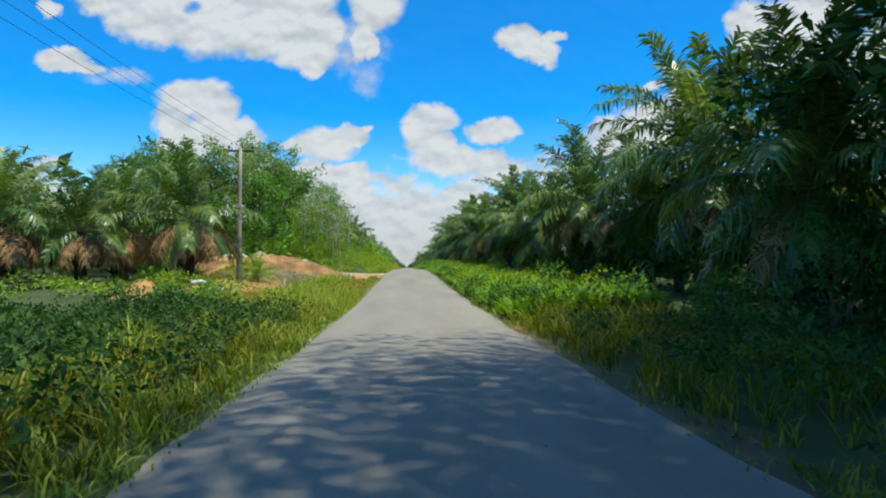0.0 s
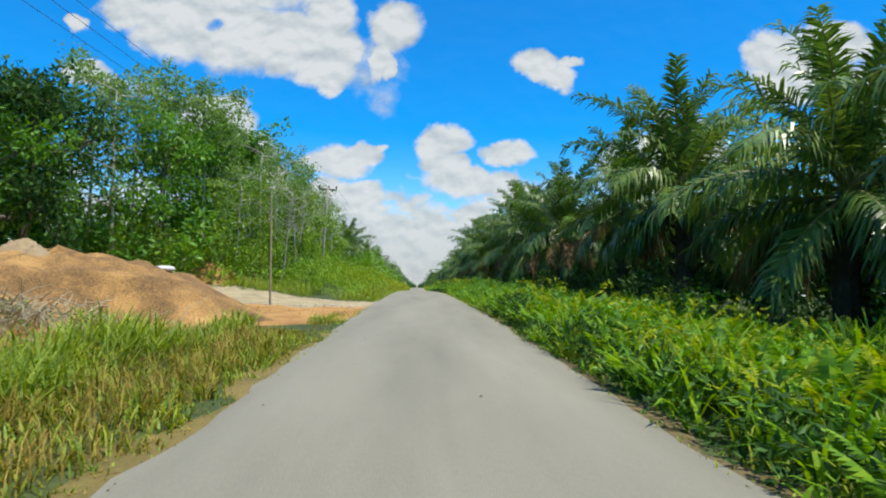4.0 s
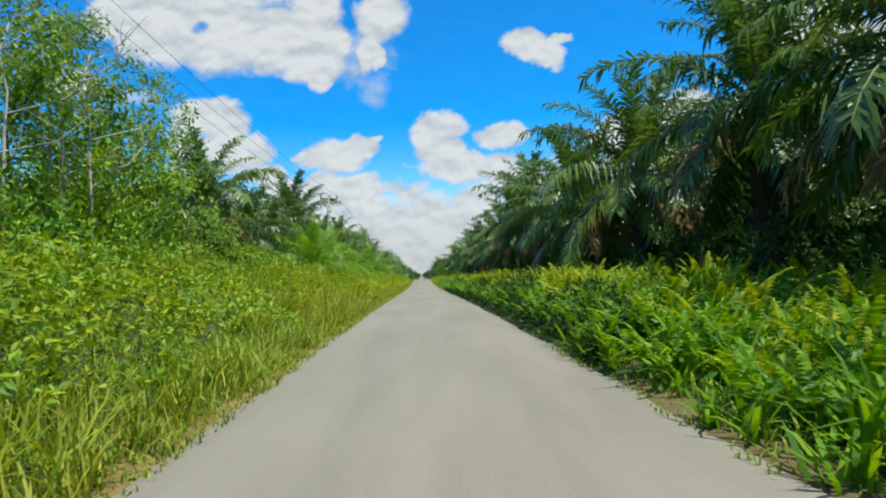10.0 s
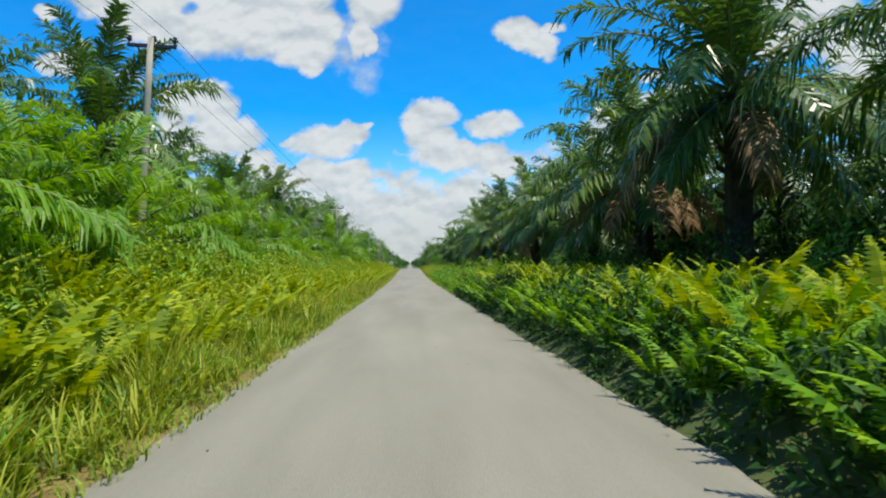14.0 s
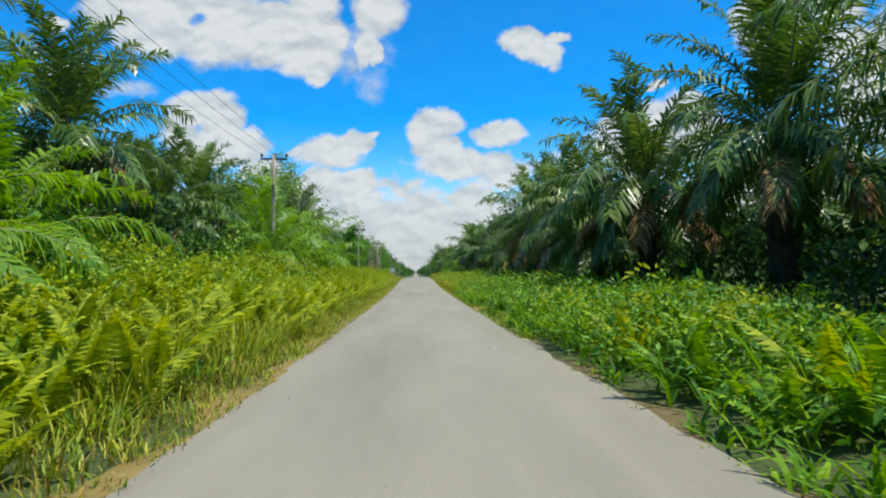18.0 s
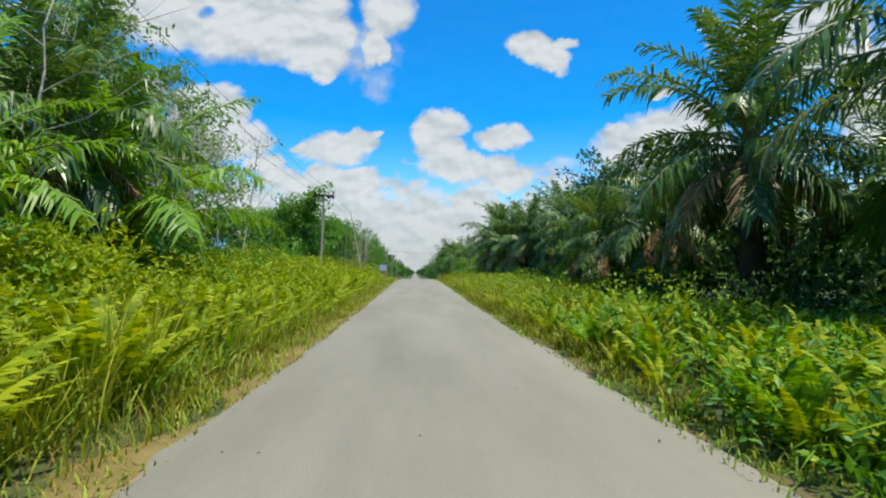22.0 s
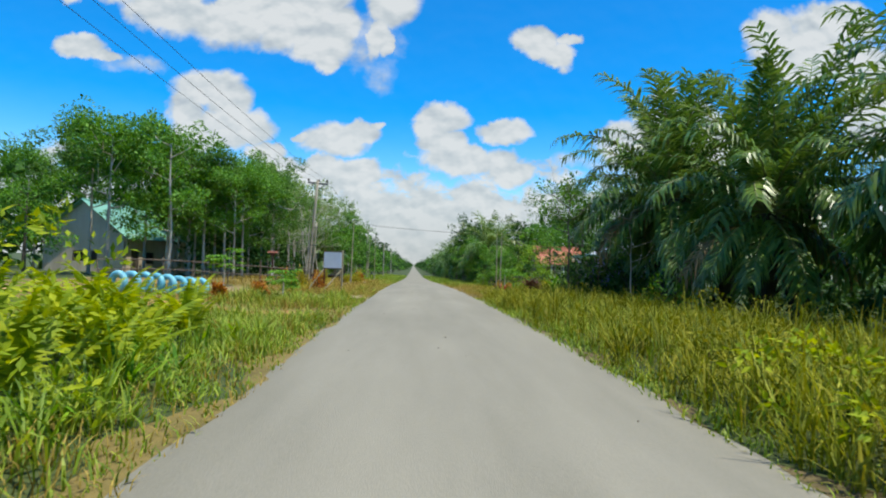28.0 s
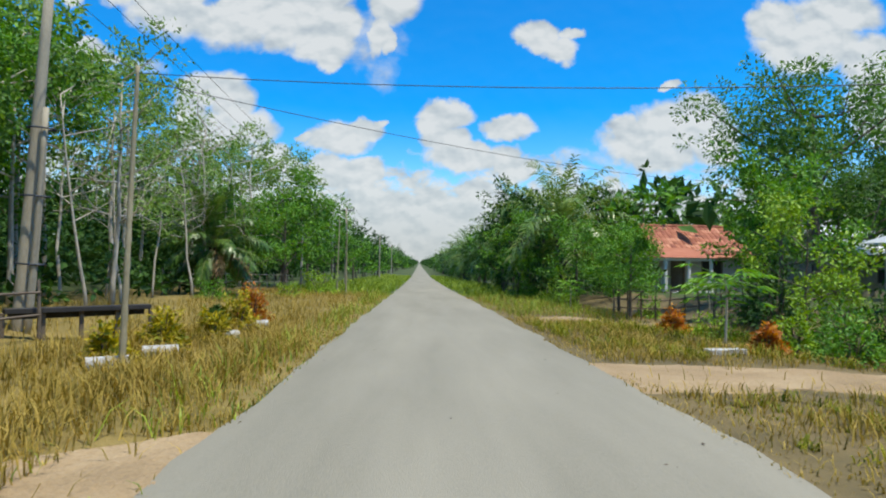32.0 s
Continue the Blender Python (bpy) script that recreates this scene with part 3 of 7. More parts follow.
# ---- plants ----
def frond(rng, length, rise, droop, pairs, leaflet, mat_leaf_heap, stalk_heap, limp=0.5, sides=4):
    """One palm frond along +x from the origin: an arched stalk with two ranks of leaflets."""
    n = 9
    s = np.linspace(0, 1, n)
    a = radians(rise) - radians(droop) * s ** 1.4
    st = length / (n - 1)
    px = np.concatenate([[0], np.cumsum(np.cos(a[:-1]) * st)])
    pz = np.concatenate([[0], np.cumsum(np.sin(a[:-1]) * st)])
    py = 0.12 * length * rng.uniform(-0.5, 0.5) * s ** 2
    path = np.stack([px, py, pz], 1)
    stalk_heap.tube(path[::(1 if sides == 4 else 2)], 0.055 * (1 - 0.88 * s[::(1 if sides == 4 else 2)]), sides, False)
    t = np.repeat(np.linspace(0.16, 0.995, pairs), 2) + rng.uniform(-0.006, 0.006, pairs * 2)
    side = np.tile([1.0, -1.0], pairs)
    base = np.stack([np.interp(t, s, path[:, i]) for i in range(3)], 1)
    ang = np.interp(t, s, a)
    fwd = np.stack([np.cos(ang), 0 * ang, np.sin(ang)], 1)
    upv = np.stack([-np.sin(ang), 0 * ang, np.cos(ang)], 1)
    L = leaflet * (0.35 + 0.75 * np.sin(np.pi * (0.12 + 0.80 * t)) ** 0.8) * rng.uniform(0.8, 1.15, len(t))
    sweep = rng.uniform(0.25, 0.75, len(t)) + 0.45 * t
    lift = rng.uniform(-0.45, 0.75, len(t))
    d = side[:, None] * np.array([[0, 1.0, 0]]) + fwd * sweep[:, None] + upv * lift[:, None]
    d /= np.linalg.norm(d, axis=1)[:, None]
    wv = np.cross(d, upv)
    wv /= np.linalg.norm(wv, axis=1)[:, None]
    hw = 0.036 * rng.uniform(0.8, 1.25, len(t))[:, None] * (leaflet / 0.75)
    mid = base + d * (L * 0.5)[:, None]
    tip = base + d * (L * 0.9)[:, None]
    tip[:, 2] -= L * limp * rng.uniform(0.5, 1.1, len(t))
    mid[:, 2] -= L * limp * 0.12
    mat_leaf_heap.block(np.stack([base - wv * hw * 0.6, base + wv * hw * 0.6, mid + wv * hw, mid - wv * hw, tip], 1), [(0, 1, 2, 3), (3, 2, 4)])


def frond_pair(seed, length, rise, droop, pairs=40, leaflet=0.75, limp=0.5):
    rng = np.random.RandomState(seed)
    lf, stk = Heap(), Heap()
    frond(rng, length, rise, droop, pairs, leaflet, lf, stk, limp)
    return lf, stk


FRONDS, YOUNG_FRONDS = [], []
for k, (rise, droop, length) in enumerate(((85, 46, 4.7), (70, 68, 5.0), (52, 80, 5.0), (28, 78, 4.8), (2, 62, 4.3), (-24, 44, 3.6))):
    lf, stk = frond_pair(20 + k, length, rise, droop, 56, 0.80, 0.34 + 0.10 * k)
    n0 = len(lf.f)
    both = Heap()
    both.add(np.concatenate(lf.v), lf.f)
    both.add(np.concatenate(stk.v), stk.f)
    for made, m_leaf in ((FRONDS, M_PALM), (YOUNG_FRONDS, M_YOUNG)):
        me = both.mesh("frond", m_leaf)
        me.materials.append(M_STALK)
        idx = np.zeros(len(me.polygons), np.int32)
        idx[n0:] = 1
        me.polygons.foreach_set("material_index", idx)
        made.append(me)
lf, stk = frond_pair(40, 4.2, -14, 62, 36, 0.75, 0.9)
lf.add(np.concatenate(stk.v), stk.f)
DRY_FROND = lf.mesh("dry_frond", M_DEAD)


def trunk_mesh(height, seed):
    """A palm trunk clad in the stubs of old fronds."""
    rng = np.random.RandomState(seed)
    hh = Heap()
    z = np.linspace(-0.3, height, 9)
    hh.tube(np.stack([0.05 * np.sin(z), 0.05 * np.cos(z * 1.3), z], 1), np.interp(z, [0, height], [0.36, 0.30]), 9)
    for i in range(int(height * 7)):
        t = 0.25 + (height - 0.25) * i / (height * 7)
        az = i * 2.3999 + rng.uniform(-0.2, 0.2)
        o = np.array([math.cos(az), math.sin(az), 0])
        p = o * 0.28 + np.array([0, 0, t])
        hh.tube([p, p + o * 0.16 + np.array([0, 0, 0.10]), p + o * rng.uniform(0.2, 0.34) + np.array([0, 0, rng.uniform(0.2, 0.42)])], [0.10, 0.085, 0.035], 3)
    return hh.mesh("trunk", M_TRUNK)


TALL = (3.7, 4.3, 4.9, 1.0)
TRUNKS = [trunk_mesh(h, 3) for h in TALL]


def palm(trunk_i, seed, count=32, dry=4, fronds=FRONDS, label="oil palm with arching dark green fronds and a stubbed trunk"):
    """An oil palm with its fronds as parts."""
    rng = np.random.RandomState(seed)
    top = TALL[trunk_i]
    ob = thing("oil_palm", label, "palm tree", "roadside oil palms")
    part("trunk", TRUNKS[trunk_i], None, ob)
    for i in range(count):
        q = i / (count - 1)
        k = min(5, int(q * 6 + rng.uniform(-0.3, 0.3)))
        f = part("frond", fronds[max(0, k)], None, ob)
        f.matrix_basis = Matrix.Translation((0, 0, top + 0.25 * (1 - q))) @ pose(0, 0, 0, rng.uniform(-14, 14), rng.uniform(-8, 8), math.degrees(i * 2.39996) + rng.uniform(-12, 12)) @ Matrix.Diagonal((*[rng.uniform(0.85, 1.1)] * 3, 1))
    for i in range(dry):
        f = part("dry_frond", DRY_FROND, None, ob, "brown dry frond hanging down")
        f.matrix_basis = Matrix.Translation((0, 0, top - 0.15)) @ pose(0, 0, 0, rng.uniform(-25, 25), 0, rng.uniform(0, 360)) @ Matrix.Diagonal((0.85, 0.85, 0.85, 1))
    return ob


def crown_heap(seed, count, pairs, dry=0.0):
    """All fronds of a farther palm in one mesh: leaflets and stalks."""
    rng = np.random.RandomState(seed)
    lf = Heap()
    for i in range(count):
        q = i / (count - 1)
        one = Heap()
        frond(rng, 4.5 + 0.7 * min(1, q * 2), 84 - 110 * q, 45 + 35 * q, pairs, 0.95, one, one, sides=3)
        p = np.concatenate(one.v)
        az = i * 2.39996 + rng.uniform(-0.2, 0.2)
        c, s = math.cos(az), math.sin(az)
        p = np.stack([p[:, 0] * c - p[:, 1] * s, p[:, 0] * s + p[:, 1] * c, p[:, 2]], 1)
        lf.add(p, one.f)
    return lf


FAR_CROWNS = [crown_heap(60 + k, 32, 22).mesh("crown", M_PALM) for k in range(3)]


def far_palm(k, tk):
    ob = thing("oil_palm", "oil palm standing in the plantation behind the first row", "palm tree", "plantation palms")
    part("trunk", TRUNKS[tk], None, ob)
    c = part("crown", FAR_CROWNS[k], None, ob)
    c.location.z = TALL[tk]
    return ob


def tree(name, seed, height, clear, spread, clumps, per, size, m_leaf, m_bark, label, girth=0.14, limbs=9, up=0.45, lean=0.3, flat=0.75, group=""):
    """A broad-leaved tree: trunk with limbs, and a crown of leaf clumps round the twigs."""
    rng = np.random.RandomState(seed)
    ob = thing(name, label, "tree", group)
    hh = Heap()
    z = np.linspace(-0.3, height * 0.88, 8)
    wob = np.cumsum(rng.normal(0, lean * 0.12, (8, 2)), 0)
    path = np.stack([wob[:, 0], wob[:, 1], z], 1)
    hh.tube(path, np.linspace(girth, girth * 0.25, 8), 7)
    part("trunk", hh, m_bark, ob, smooth=True)
    ends = []
    for i in range(limbs):
        lh = Heap()
        t = clear + (0.95 - clear) * (i + rng.uniform(0, 0.8)) / limbs
        p0 = np.array([np.interp(t * height, z, path[:, j]) for j in range(3)])
        az = i * 2.39996 + rng.uniform(-0.5, 0.5)
        reach = spread * (0.45 + 0.75 * math.sin(math.pi * min(0.95, 0.25 + 0.7 * (t - clear) / (1 - clear)))) * rng.uniform(0.75, 1.1)
        lift = rng.uniform(0.25, 0.75) * reach
        p2 = p0 + np.array([math.cos(az) * reach, math.sin(az) * reach, lift])
        p1 = (p0 + p2) / 2 + np.array([0, 0, -0.08 * reach]) + rng.normal(0, 0.08 * reach, 3)
        lh.tube([p0, p1, p2], [girth * 0.38, girth * 0.24, girth * 0.07], 5)
        for _ in range(2):
            p3 = p1 + rng.normal(0, 0.5, 3) * reach * 0.6 + np.array([0, 0, 0.3 * reach])
            lh.tube([p1, (p1 + p3) / 2 + rng.normal(0, 0.05, 3), p3], [girth * 0.18, girth * 0.12, girth * 0.05], 4)
            ends.append(p3)
        ends += [p2, (p1 + p2) / 2]
        part("limb", lh, m_bark, ob)
    ends.append(path[-1] + np.array([0, 0, height * 0.05]))
    ends = np.array(ends)
    pick = ends[rng.randint(0, len(ends), clumps)] + rng.normal(0, 0.20 * spread, (clumps, 3)) * np.array([1, 1, flat])
    lump = rng.uniform(0.45, 1.0, clumps)
    d = rng.normal(size=(clumps * per, 3))
    d[:, 2] += 0.25
    d /= np.linalg.norm(d, axis=1)[:, None]
    pts = np.repeat(pick, per, 0) + d * (np.repeat(lump, per) * rng.uniform(0.55, 1.1, clumps * per))[:, None] * 0.27 * spread * np.array([1, 1, flat])
    keep = pts[:, 2] > 0.3
    cr = Heap()
    leaves(cr, pts[keep], size, up, rng=rng, out=d[keep])
    part("crown", cr, m_leaf, ob)
    return ob


def bush(seed, wide, high, count, size, m_leaf, label, name="bush", group="roadside bushes"):
    """A bush: a few stems and leaves all over a lumpy dome."""
    rng = np.random.RandomState(seed)
    ob = thing(name, label, "bush", group)
    st = Heap()
    for i in range(6):
        az = i * 1.05 + rng.uniform(0, 0.6)
        e = np.array([math.cos(az) * wide * 0.4, math.sin(az) * wide * 0.4, high * rng.uniform(0.6, 0.95)])
        st.tube([(0.05 * math.cos(az), 0.05 * math.sin(az), -0.15), e * [0.4, 0.4, 0.5], e], [0.025, 0.018, 0.006], 4)
    part("stem", st, M_BARK, ob)
    d = rng.normal(size=(count, 3))
    d[:, 2] = np.abs(d[:, 2])
    d /= np.linalg.norm(d, axis=1)[:, None]
    lump = 0.72 + 0.28 * np.sin(d[:, 0] * 5 + seed) * np.sin(d[:, 1] * 6 + seed * 2) + 0.15 * np.sin(d[:, 2] * 9)
    r = lump * rng.uniform(0.55, 1.05, count) ** 0.6
    pts = d * r[:, None] * np.array([wide, wide, high])
    lv = Heap()
    leaves(lv, pts, size, 0.5, rng=rng, out=d)
    part("foliage", lv, m_leaf, ob)
    return ob


def ground_pose(x, y, turn=0.0, size=1.0, sink=0.06, tilt=0.0, tall=1.0):
    return Matrix.Translation((x, y, float(land_z(x, y)) - sink)) @ pose(0, 0, 0, tilt, 0, turn) @ Matrix.Diagonal((size, size, size * tall, 1))


def plant(kinds, spots, rng, lo=0.85, hi=1.15, sink=0.06):
    """Sets out copies; the first of each kind is the kind itself."""
    used = set()
    for (k, x, y, *more) in spots:
        s = (more[0] if more else 1.0) * rng.uniform(lo, hi)
        m = ground_pose(x, y, rng.uniform(0, 360), s, sink)
        ob = kinds[k]
        if k in used:
            c = ob.copy()
            c.matrix_basis = m
            scene.collection.objects.link(c)
            for ch in ob.children:
                d = ch.copy()
                scene.collection.objects.link(d)
                d.parent = c
        else:
            ob.matrix_basis = m
            used.add(k)


# oil palms of the first row beside the road
rng = np.random.RandomState(11)
PALMS = [palm(0, 1, 44, 5), palm(1, 2, 44, 7), palm(2, 3, 44, 7), palm(1, 4, 40, 11), palm(0, 6, 24, 20), palm(3, 7, 24, 1, YOUNG_FRONDS, "young oil palm with bright green arching fronds near the ground")]
spots = []
y = 16.0
i = 0
while y < 192:
    spots.append((i % 4, 9.6 + rng.uniform(-0.6, 0.8) + 0.6 * float(step(160, 190, y)), y, 0.93 + 0.10 * float(step(30, 60, y)) ))
    if 20 < y < 47:
        spots[-1] = (i % 4, *((12.8, 28.5, 1.22) if y < 27 else (12.6, 35.0, 0.8) if y < 36 else (11.6, 41.5, 1.1)))
    y += rng.uniform(7.4, 9.0)
    i += 1
for x, yy, s in ((9.9, 197.8, 1.0), (10.2, 205.5, 0.78), (9.8, 212, 0.75), (10.5, 219, 0.78), (11.5, 226, 0.78), (10.8, 239.6, 0.85), (9.8, 246.6, 0.92), (10.3, 254.6, 1.05), (11.3, 257.6, 0.92)):
    spots.append((i % 4, x, yy, s))
    i += 1
for x, yy, s in ((-17.5, 47.5, 0.85), (-17.5, 41, 0.9), (-22, 50, 0.95), (-17.0, 35, 0.8), (-24.5, 40, 0.95), (-28, 47, 1.0), (-12.4, 37.5, 0.95), (-20, 33, 0.85), *[(-12.4 + 0.9 * math.sin(3 * q), 116 + 7.4 * q, 0.86 + 0.1 * math.cos(2 * q)) for q in range(9)], (-10.5, 172.5, 0.7), (-8.2, 189.5, 0.8), (-8.4, 196.5, 1.0), (-8.9, 198, 0.8), (-9.0, 160, 0.8), (-9.3, 147, 0.85), (-9.0, 128, 0.8), (-9.4, 195.5, 0.8), (-9.4, 289.5, 0.55), (-7.9, 179.6, 0.85), (-8.0, 124, 0.8), (-7.7, 129.5, 0.75), (-8.4, 135, 0.8), (-7.2, 120.5, 0.7), (-8.2, 151, 0.7), (-8.0, 156, 0.7), (-8.8, 184.0, 1.05), (-9.2, 187.2, 0.72), (-12.6, 183.5, 0.85)):
    spots.append((4 if yy < 60 else 5 if -9.35 < x else i % 4, x, yy, s))
    i += 1
spots += [(5, -11.2, 43.6, 0.42), (5, -9.6, 41.5, 0.36)]
plant(PALMS, spots, rng, 0.93, 1.1, 0.1)

FAR = [far_palm(0, 1), far_palm(1, 2), far_palm(2, 1)]
spots = []
for row, x0 in enumerate((14.6, 20.0)):
    for j in range(34 - 24 * row):
        spots.append((int(rng.randint(3)), x0 + rng.uniform(-1, 1), 12 + j * (6.9 + 14 * row) + rng.uniform(-1, 1), 1.0 - 0.15 * float(step(190, 205, 12 + 6.9 * j))))
for j in range(14):
    spots.append((int(rng.randint(3)), 8.5 + rng.uniform(-0.6, 2), 300 + 14 * j + rng.uniform(-2, 2), 1.0))
for x, yy in ((13.5, 256), (12.5, 249), (15, 262.5), (14.5, 243), (13.5, 236)):
    spots.append((int(rng.randint(3)), x, yy, 1.1))
for j in range(10):
    spots.append((int(rng.randint(3)), -20 + rng.uniform(-1.5, 1.5), 112 + j * 8.5, 1.0))
plant(FAR, spots, rng, 0.93, 1.12, 0.1)

# broad-leaved trees
TREES = [
    tree("rubber_tree", 5, 9.5, 0.42, 2.0, 86, 34, 0.22, M_GREY, M_PALEBARK, "slender rubber tree with pale trunk and thin grey-green crown", 0.11, 6, 0.35, group="roadside trees"),
    tree("rubber_tree", 6, 8.5, 0.30, 1.9, 86, 34, 0.22, M_LEAF, M_PALEBARK, "slender rubber tree with pale trunk and green crown", 0.10, 6, 0.4, group="roadside trees"),
    tree("broadleaf_tree", 7, 7.5, 0.15, 2.4, 100, 36, 0.29, M_LEAF, M_BARK, "bushy broad-leaved tree with a full green crown", 0.15, 7, 0.5, group="roadside trees"),
    tree("broadleaf_tree", 8, 8.5, 0.20, 2.7, 108, 36, 0.30, M_DEEP, M_BARK, "tall broad-leaved tree with a dense dark green crown", 0.18, 7, 0.5, group="roadside trees"),
    tree("broadleaf_tree", 9, 5.5, 0.12, 2.0, 80, 30, 0.23, M_LIGHT, M_BARK, "young broad-leaved tree with light green leaves", 0.09, 6, 0.5, group="roadside trees"),
    tree("distant_tree", 10, 8.0, 0.15, 2.6, 47, 8, 0.78, M_DEEP, M_BARK, "broad-leaved tree far along the road", 0.16, 5, 0.5, group="distant trees"),
    tree("distant_tree", 11, 7.5, 0.12, 2.5, 47, 8, 0.78, M_LEAF, M_BARK, "broad-leaved tree far along the road", 0.16, 5, 0.5, group="distant trees"),
    tree("grove_tree", 12, 9.0, 0.42, 2.3, 150, 60, 0.20, M_GROVE, M_PALEBARK, "tall straight tree with pale trunk and dense crown", 0.12, 7, 0.5, group="village grove", lean=0.12),
    tree("grove_tree", 13, 8.5, 0.42, 2.2, 140, 58, 0.20, M_LEAF, M_PALEBARK, "tall straight tree with pale trunk and green crown", 0.12, 7, 0.5, group="village grove", lean=0.12),
    tree("garden_tree", 14, 7.8, 0.25, 3.0, 320, 46, 0.175, M_GROVE, M_BARK, "large garden tree with a dense rounded dark green crown", 0.2, 10, 0.5, group="garden trees"),
    # added to cast shade over the start; its high crown stays out of view
    tree("shade_tree", 15, 17.5, 0.60, 5.6, 2500, 18, 0.19, M_DEEP, M_BARK, "very tall dark broad-leaved tree, unseen, added to shade the road", 0.32, 14, 0.5, group="tall shade trees"),
    tree("sapling", 17, 5.4, 0.55, 1.2, 34, 11, 0.20, M_LEAF, M_BARK, "slender young tree with a thin umbrella of leaves", 0.06, 7, 0.6, group="roadside trees"),
    tree("bare_tree", 16, 6.5, 0.35, 1.7, 10, 3, 0.2, M_GREY, M_PALEBARK, "nearly leafless tree with thin pale branches", 0.05, 10, lean=1.1, group="bare trees"),
    tree("thin_tree", 18, 8.6, 0.28, 2.0, 62, 30, 0.17, M_GREY, M_PALEBARK, "thin-crowned tree with pale branching limbs and sparse olive leaves", 0.10, 9, 0.4, lean=0.7, group="thin roadside trees"),
]
spots = []
# wood beyond the bare clearing and along the left bank
for j in range(15):
    spots.append((int(rng.choice([13, 0, 13, 1, 2])), -16.5 + rng.uniform(-3.5, 3), 73 + j * 1.9, 1.35))
for j in range(13):
    spots.append((int(rng.choice([0, 1, 2, 3])), -23 + rng.uniform(-3, 3), 57 + j * 1.5, 1.25))
for j in range(24):
    spots.append((int(rng.choice([13, 13, 4, 4, 0])), -11.0 + rng.uniform(-1.3, 0.8), 74 + j * 1.4, 0.95))
for j in range(8):
    spots.append((int(rng.choice([2, 4, 1])), -15 + rng.uniform(-2, 2), 112 + j * 8, 0.8))
for j in range(18):
    spots.append((int(rng.choice([13, 13, 0, 4])), -12.2 + rng.uniform(-2, 1.2), 194 + j * 1.25, 0.95))
for j in range(7):
    spots.append((int(rng.choice([1, 3])), -17 + rng.uniform(-2, 2), 196 + j * 4, 0.95))
for j in range(20):
    spots.append((12, -9.6 + rng.uniform(-1.2, 1.6), (73 + j * 2.6) if j < 10 else (193 + (j - 10) * 2.0), 1.1))
spots += [(2, -9.2, 229.2, 0.95), (2, -10.0, 229.7, 0.9), (2, -9.0, 230.4, 0.72), (2, -8.0, 231.5, 0.55), (4, -12, 231, 0.8), (4, -10.5, 239.6, 0.55), (1, -14, 232.6, 0.7)]
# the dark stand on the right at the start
# kind 10: unseen trees set beside and behind the camera to shade the road
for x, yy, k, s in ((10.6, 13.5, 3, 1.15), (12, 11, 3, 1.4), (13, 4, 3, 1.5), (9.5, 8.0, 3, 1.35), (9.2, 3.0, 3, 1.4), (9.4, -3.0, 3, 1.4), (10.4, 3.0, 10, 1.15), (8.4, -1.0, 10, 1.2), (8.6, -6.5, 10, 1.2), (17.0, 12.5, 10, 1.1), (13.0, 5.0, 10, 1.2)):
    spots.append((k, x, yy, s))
# right side between the palms and the village
for x, yy, k, s in ((8.7, 201.5, 12, 1.0), (8.4, 253.2, 12, 0.85), (9.6, 222, 12, 0.9), (6.55, 256.6, 11, 1.0), (11.5, 207, 2, 0.8), (9.0, 213, 4, 0.8), (12.5, 216, 3, 0.8), (13, 224, 3, 0.8), (14, 236.6, 3, 0.85), (12.0, 262.2, 1, 0.9), (15.4, 286.5, 9, 1.06), (11.3, 282.0, 2, 0.58), (8.9, 277.0, 4, 0.62), (20.0, 292.0, 9, 0.9), (6.8, 283.5, 2, 0.42), (8.2, 287.5, 2, 0.45), (7.4, 293, 2, 0.6), (29, 300, 3, 1.0), (8.4, 289.7, 2, 0.5),
                     (21.5, 287.3, 3, 1.0), (23, 303.1, 2, 1.0), (13, 308.3, 3, 0.9), (10.0, 306.5, 2, 0.85), (6.6, 305, 2, 0.75), (6.2, 311, 3, 0.75), (8.0, 309, 3, 0.85), (23, 274.9, 2, 0.9), (24, 263.9, 3, 0.9), (27, 281.5, 3, 1.0)):
    spots.append((k, x, yy, s))
# village grove on the left
for j in range(22):
    yy = 264.5 + j * 0.85
    far = min(9.0, 0.50 * (yy - 237) - 11.0)
    spots.append((7 + (j % 3 != 1), -10.8 - (j * 0.618 % 1) * far, yy + rng.uniform(-0.5, 0.5), 0.82))
for j in range(14):
    spots.append((int(rng.choice([13, 13, 0, 13])), -9.4 - (j * 0.618 % 1) * 6, 280.4 + j * 1.8, 0.92))
for j in range(8):
    spots.append((12, -9.0 - (j * 0.618 % 1) * 2.2, 278.5 + j * 1.7, 1.0))
for x, yy, k, s in ((-12.8, 260.6, 1, 0.85), (-16.8, 262.6, 8, 0.9), (-15.0, 266.0, 8, 0.9), (-19.2, 265.5, 7, 0.9), (-18.0, 270.0, 8, 0.95), (-23.5, 261.0, 8, 0.95), (-18.6, 258.5, 2, 0.62), (-23, 287, 8, 1.2), (-26.5, 289, 8, 1.25), (-30, 287, 8, 1.2), (-34, 284, 8, 1.2), (-20, 284, 8, 1.1), (-17, 283, 7, 1.1), (-14, 281, 8, 1.0), (-38, 292, 7, 1.2), (-8.6, 291.4, 2, 0.7), (-8.2, 298.0, 2, 0.75), (-9.5, 303.5, 3, 0.8)):
    spots.append((k, x, yy, s))
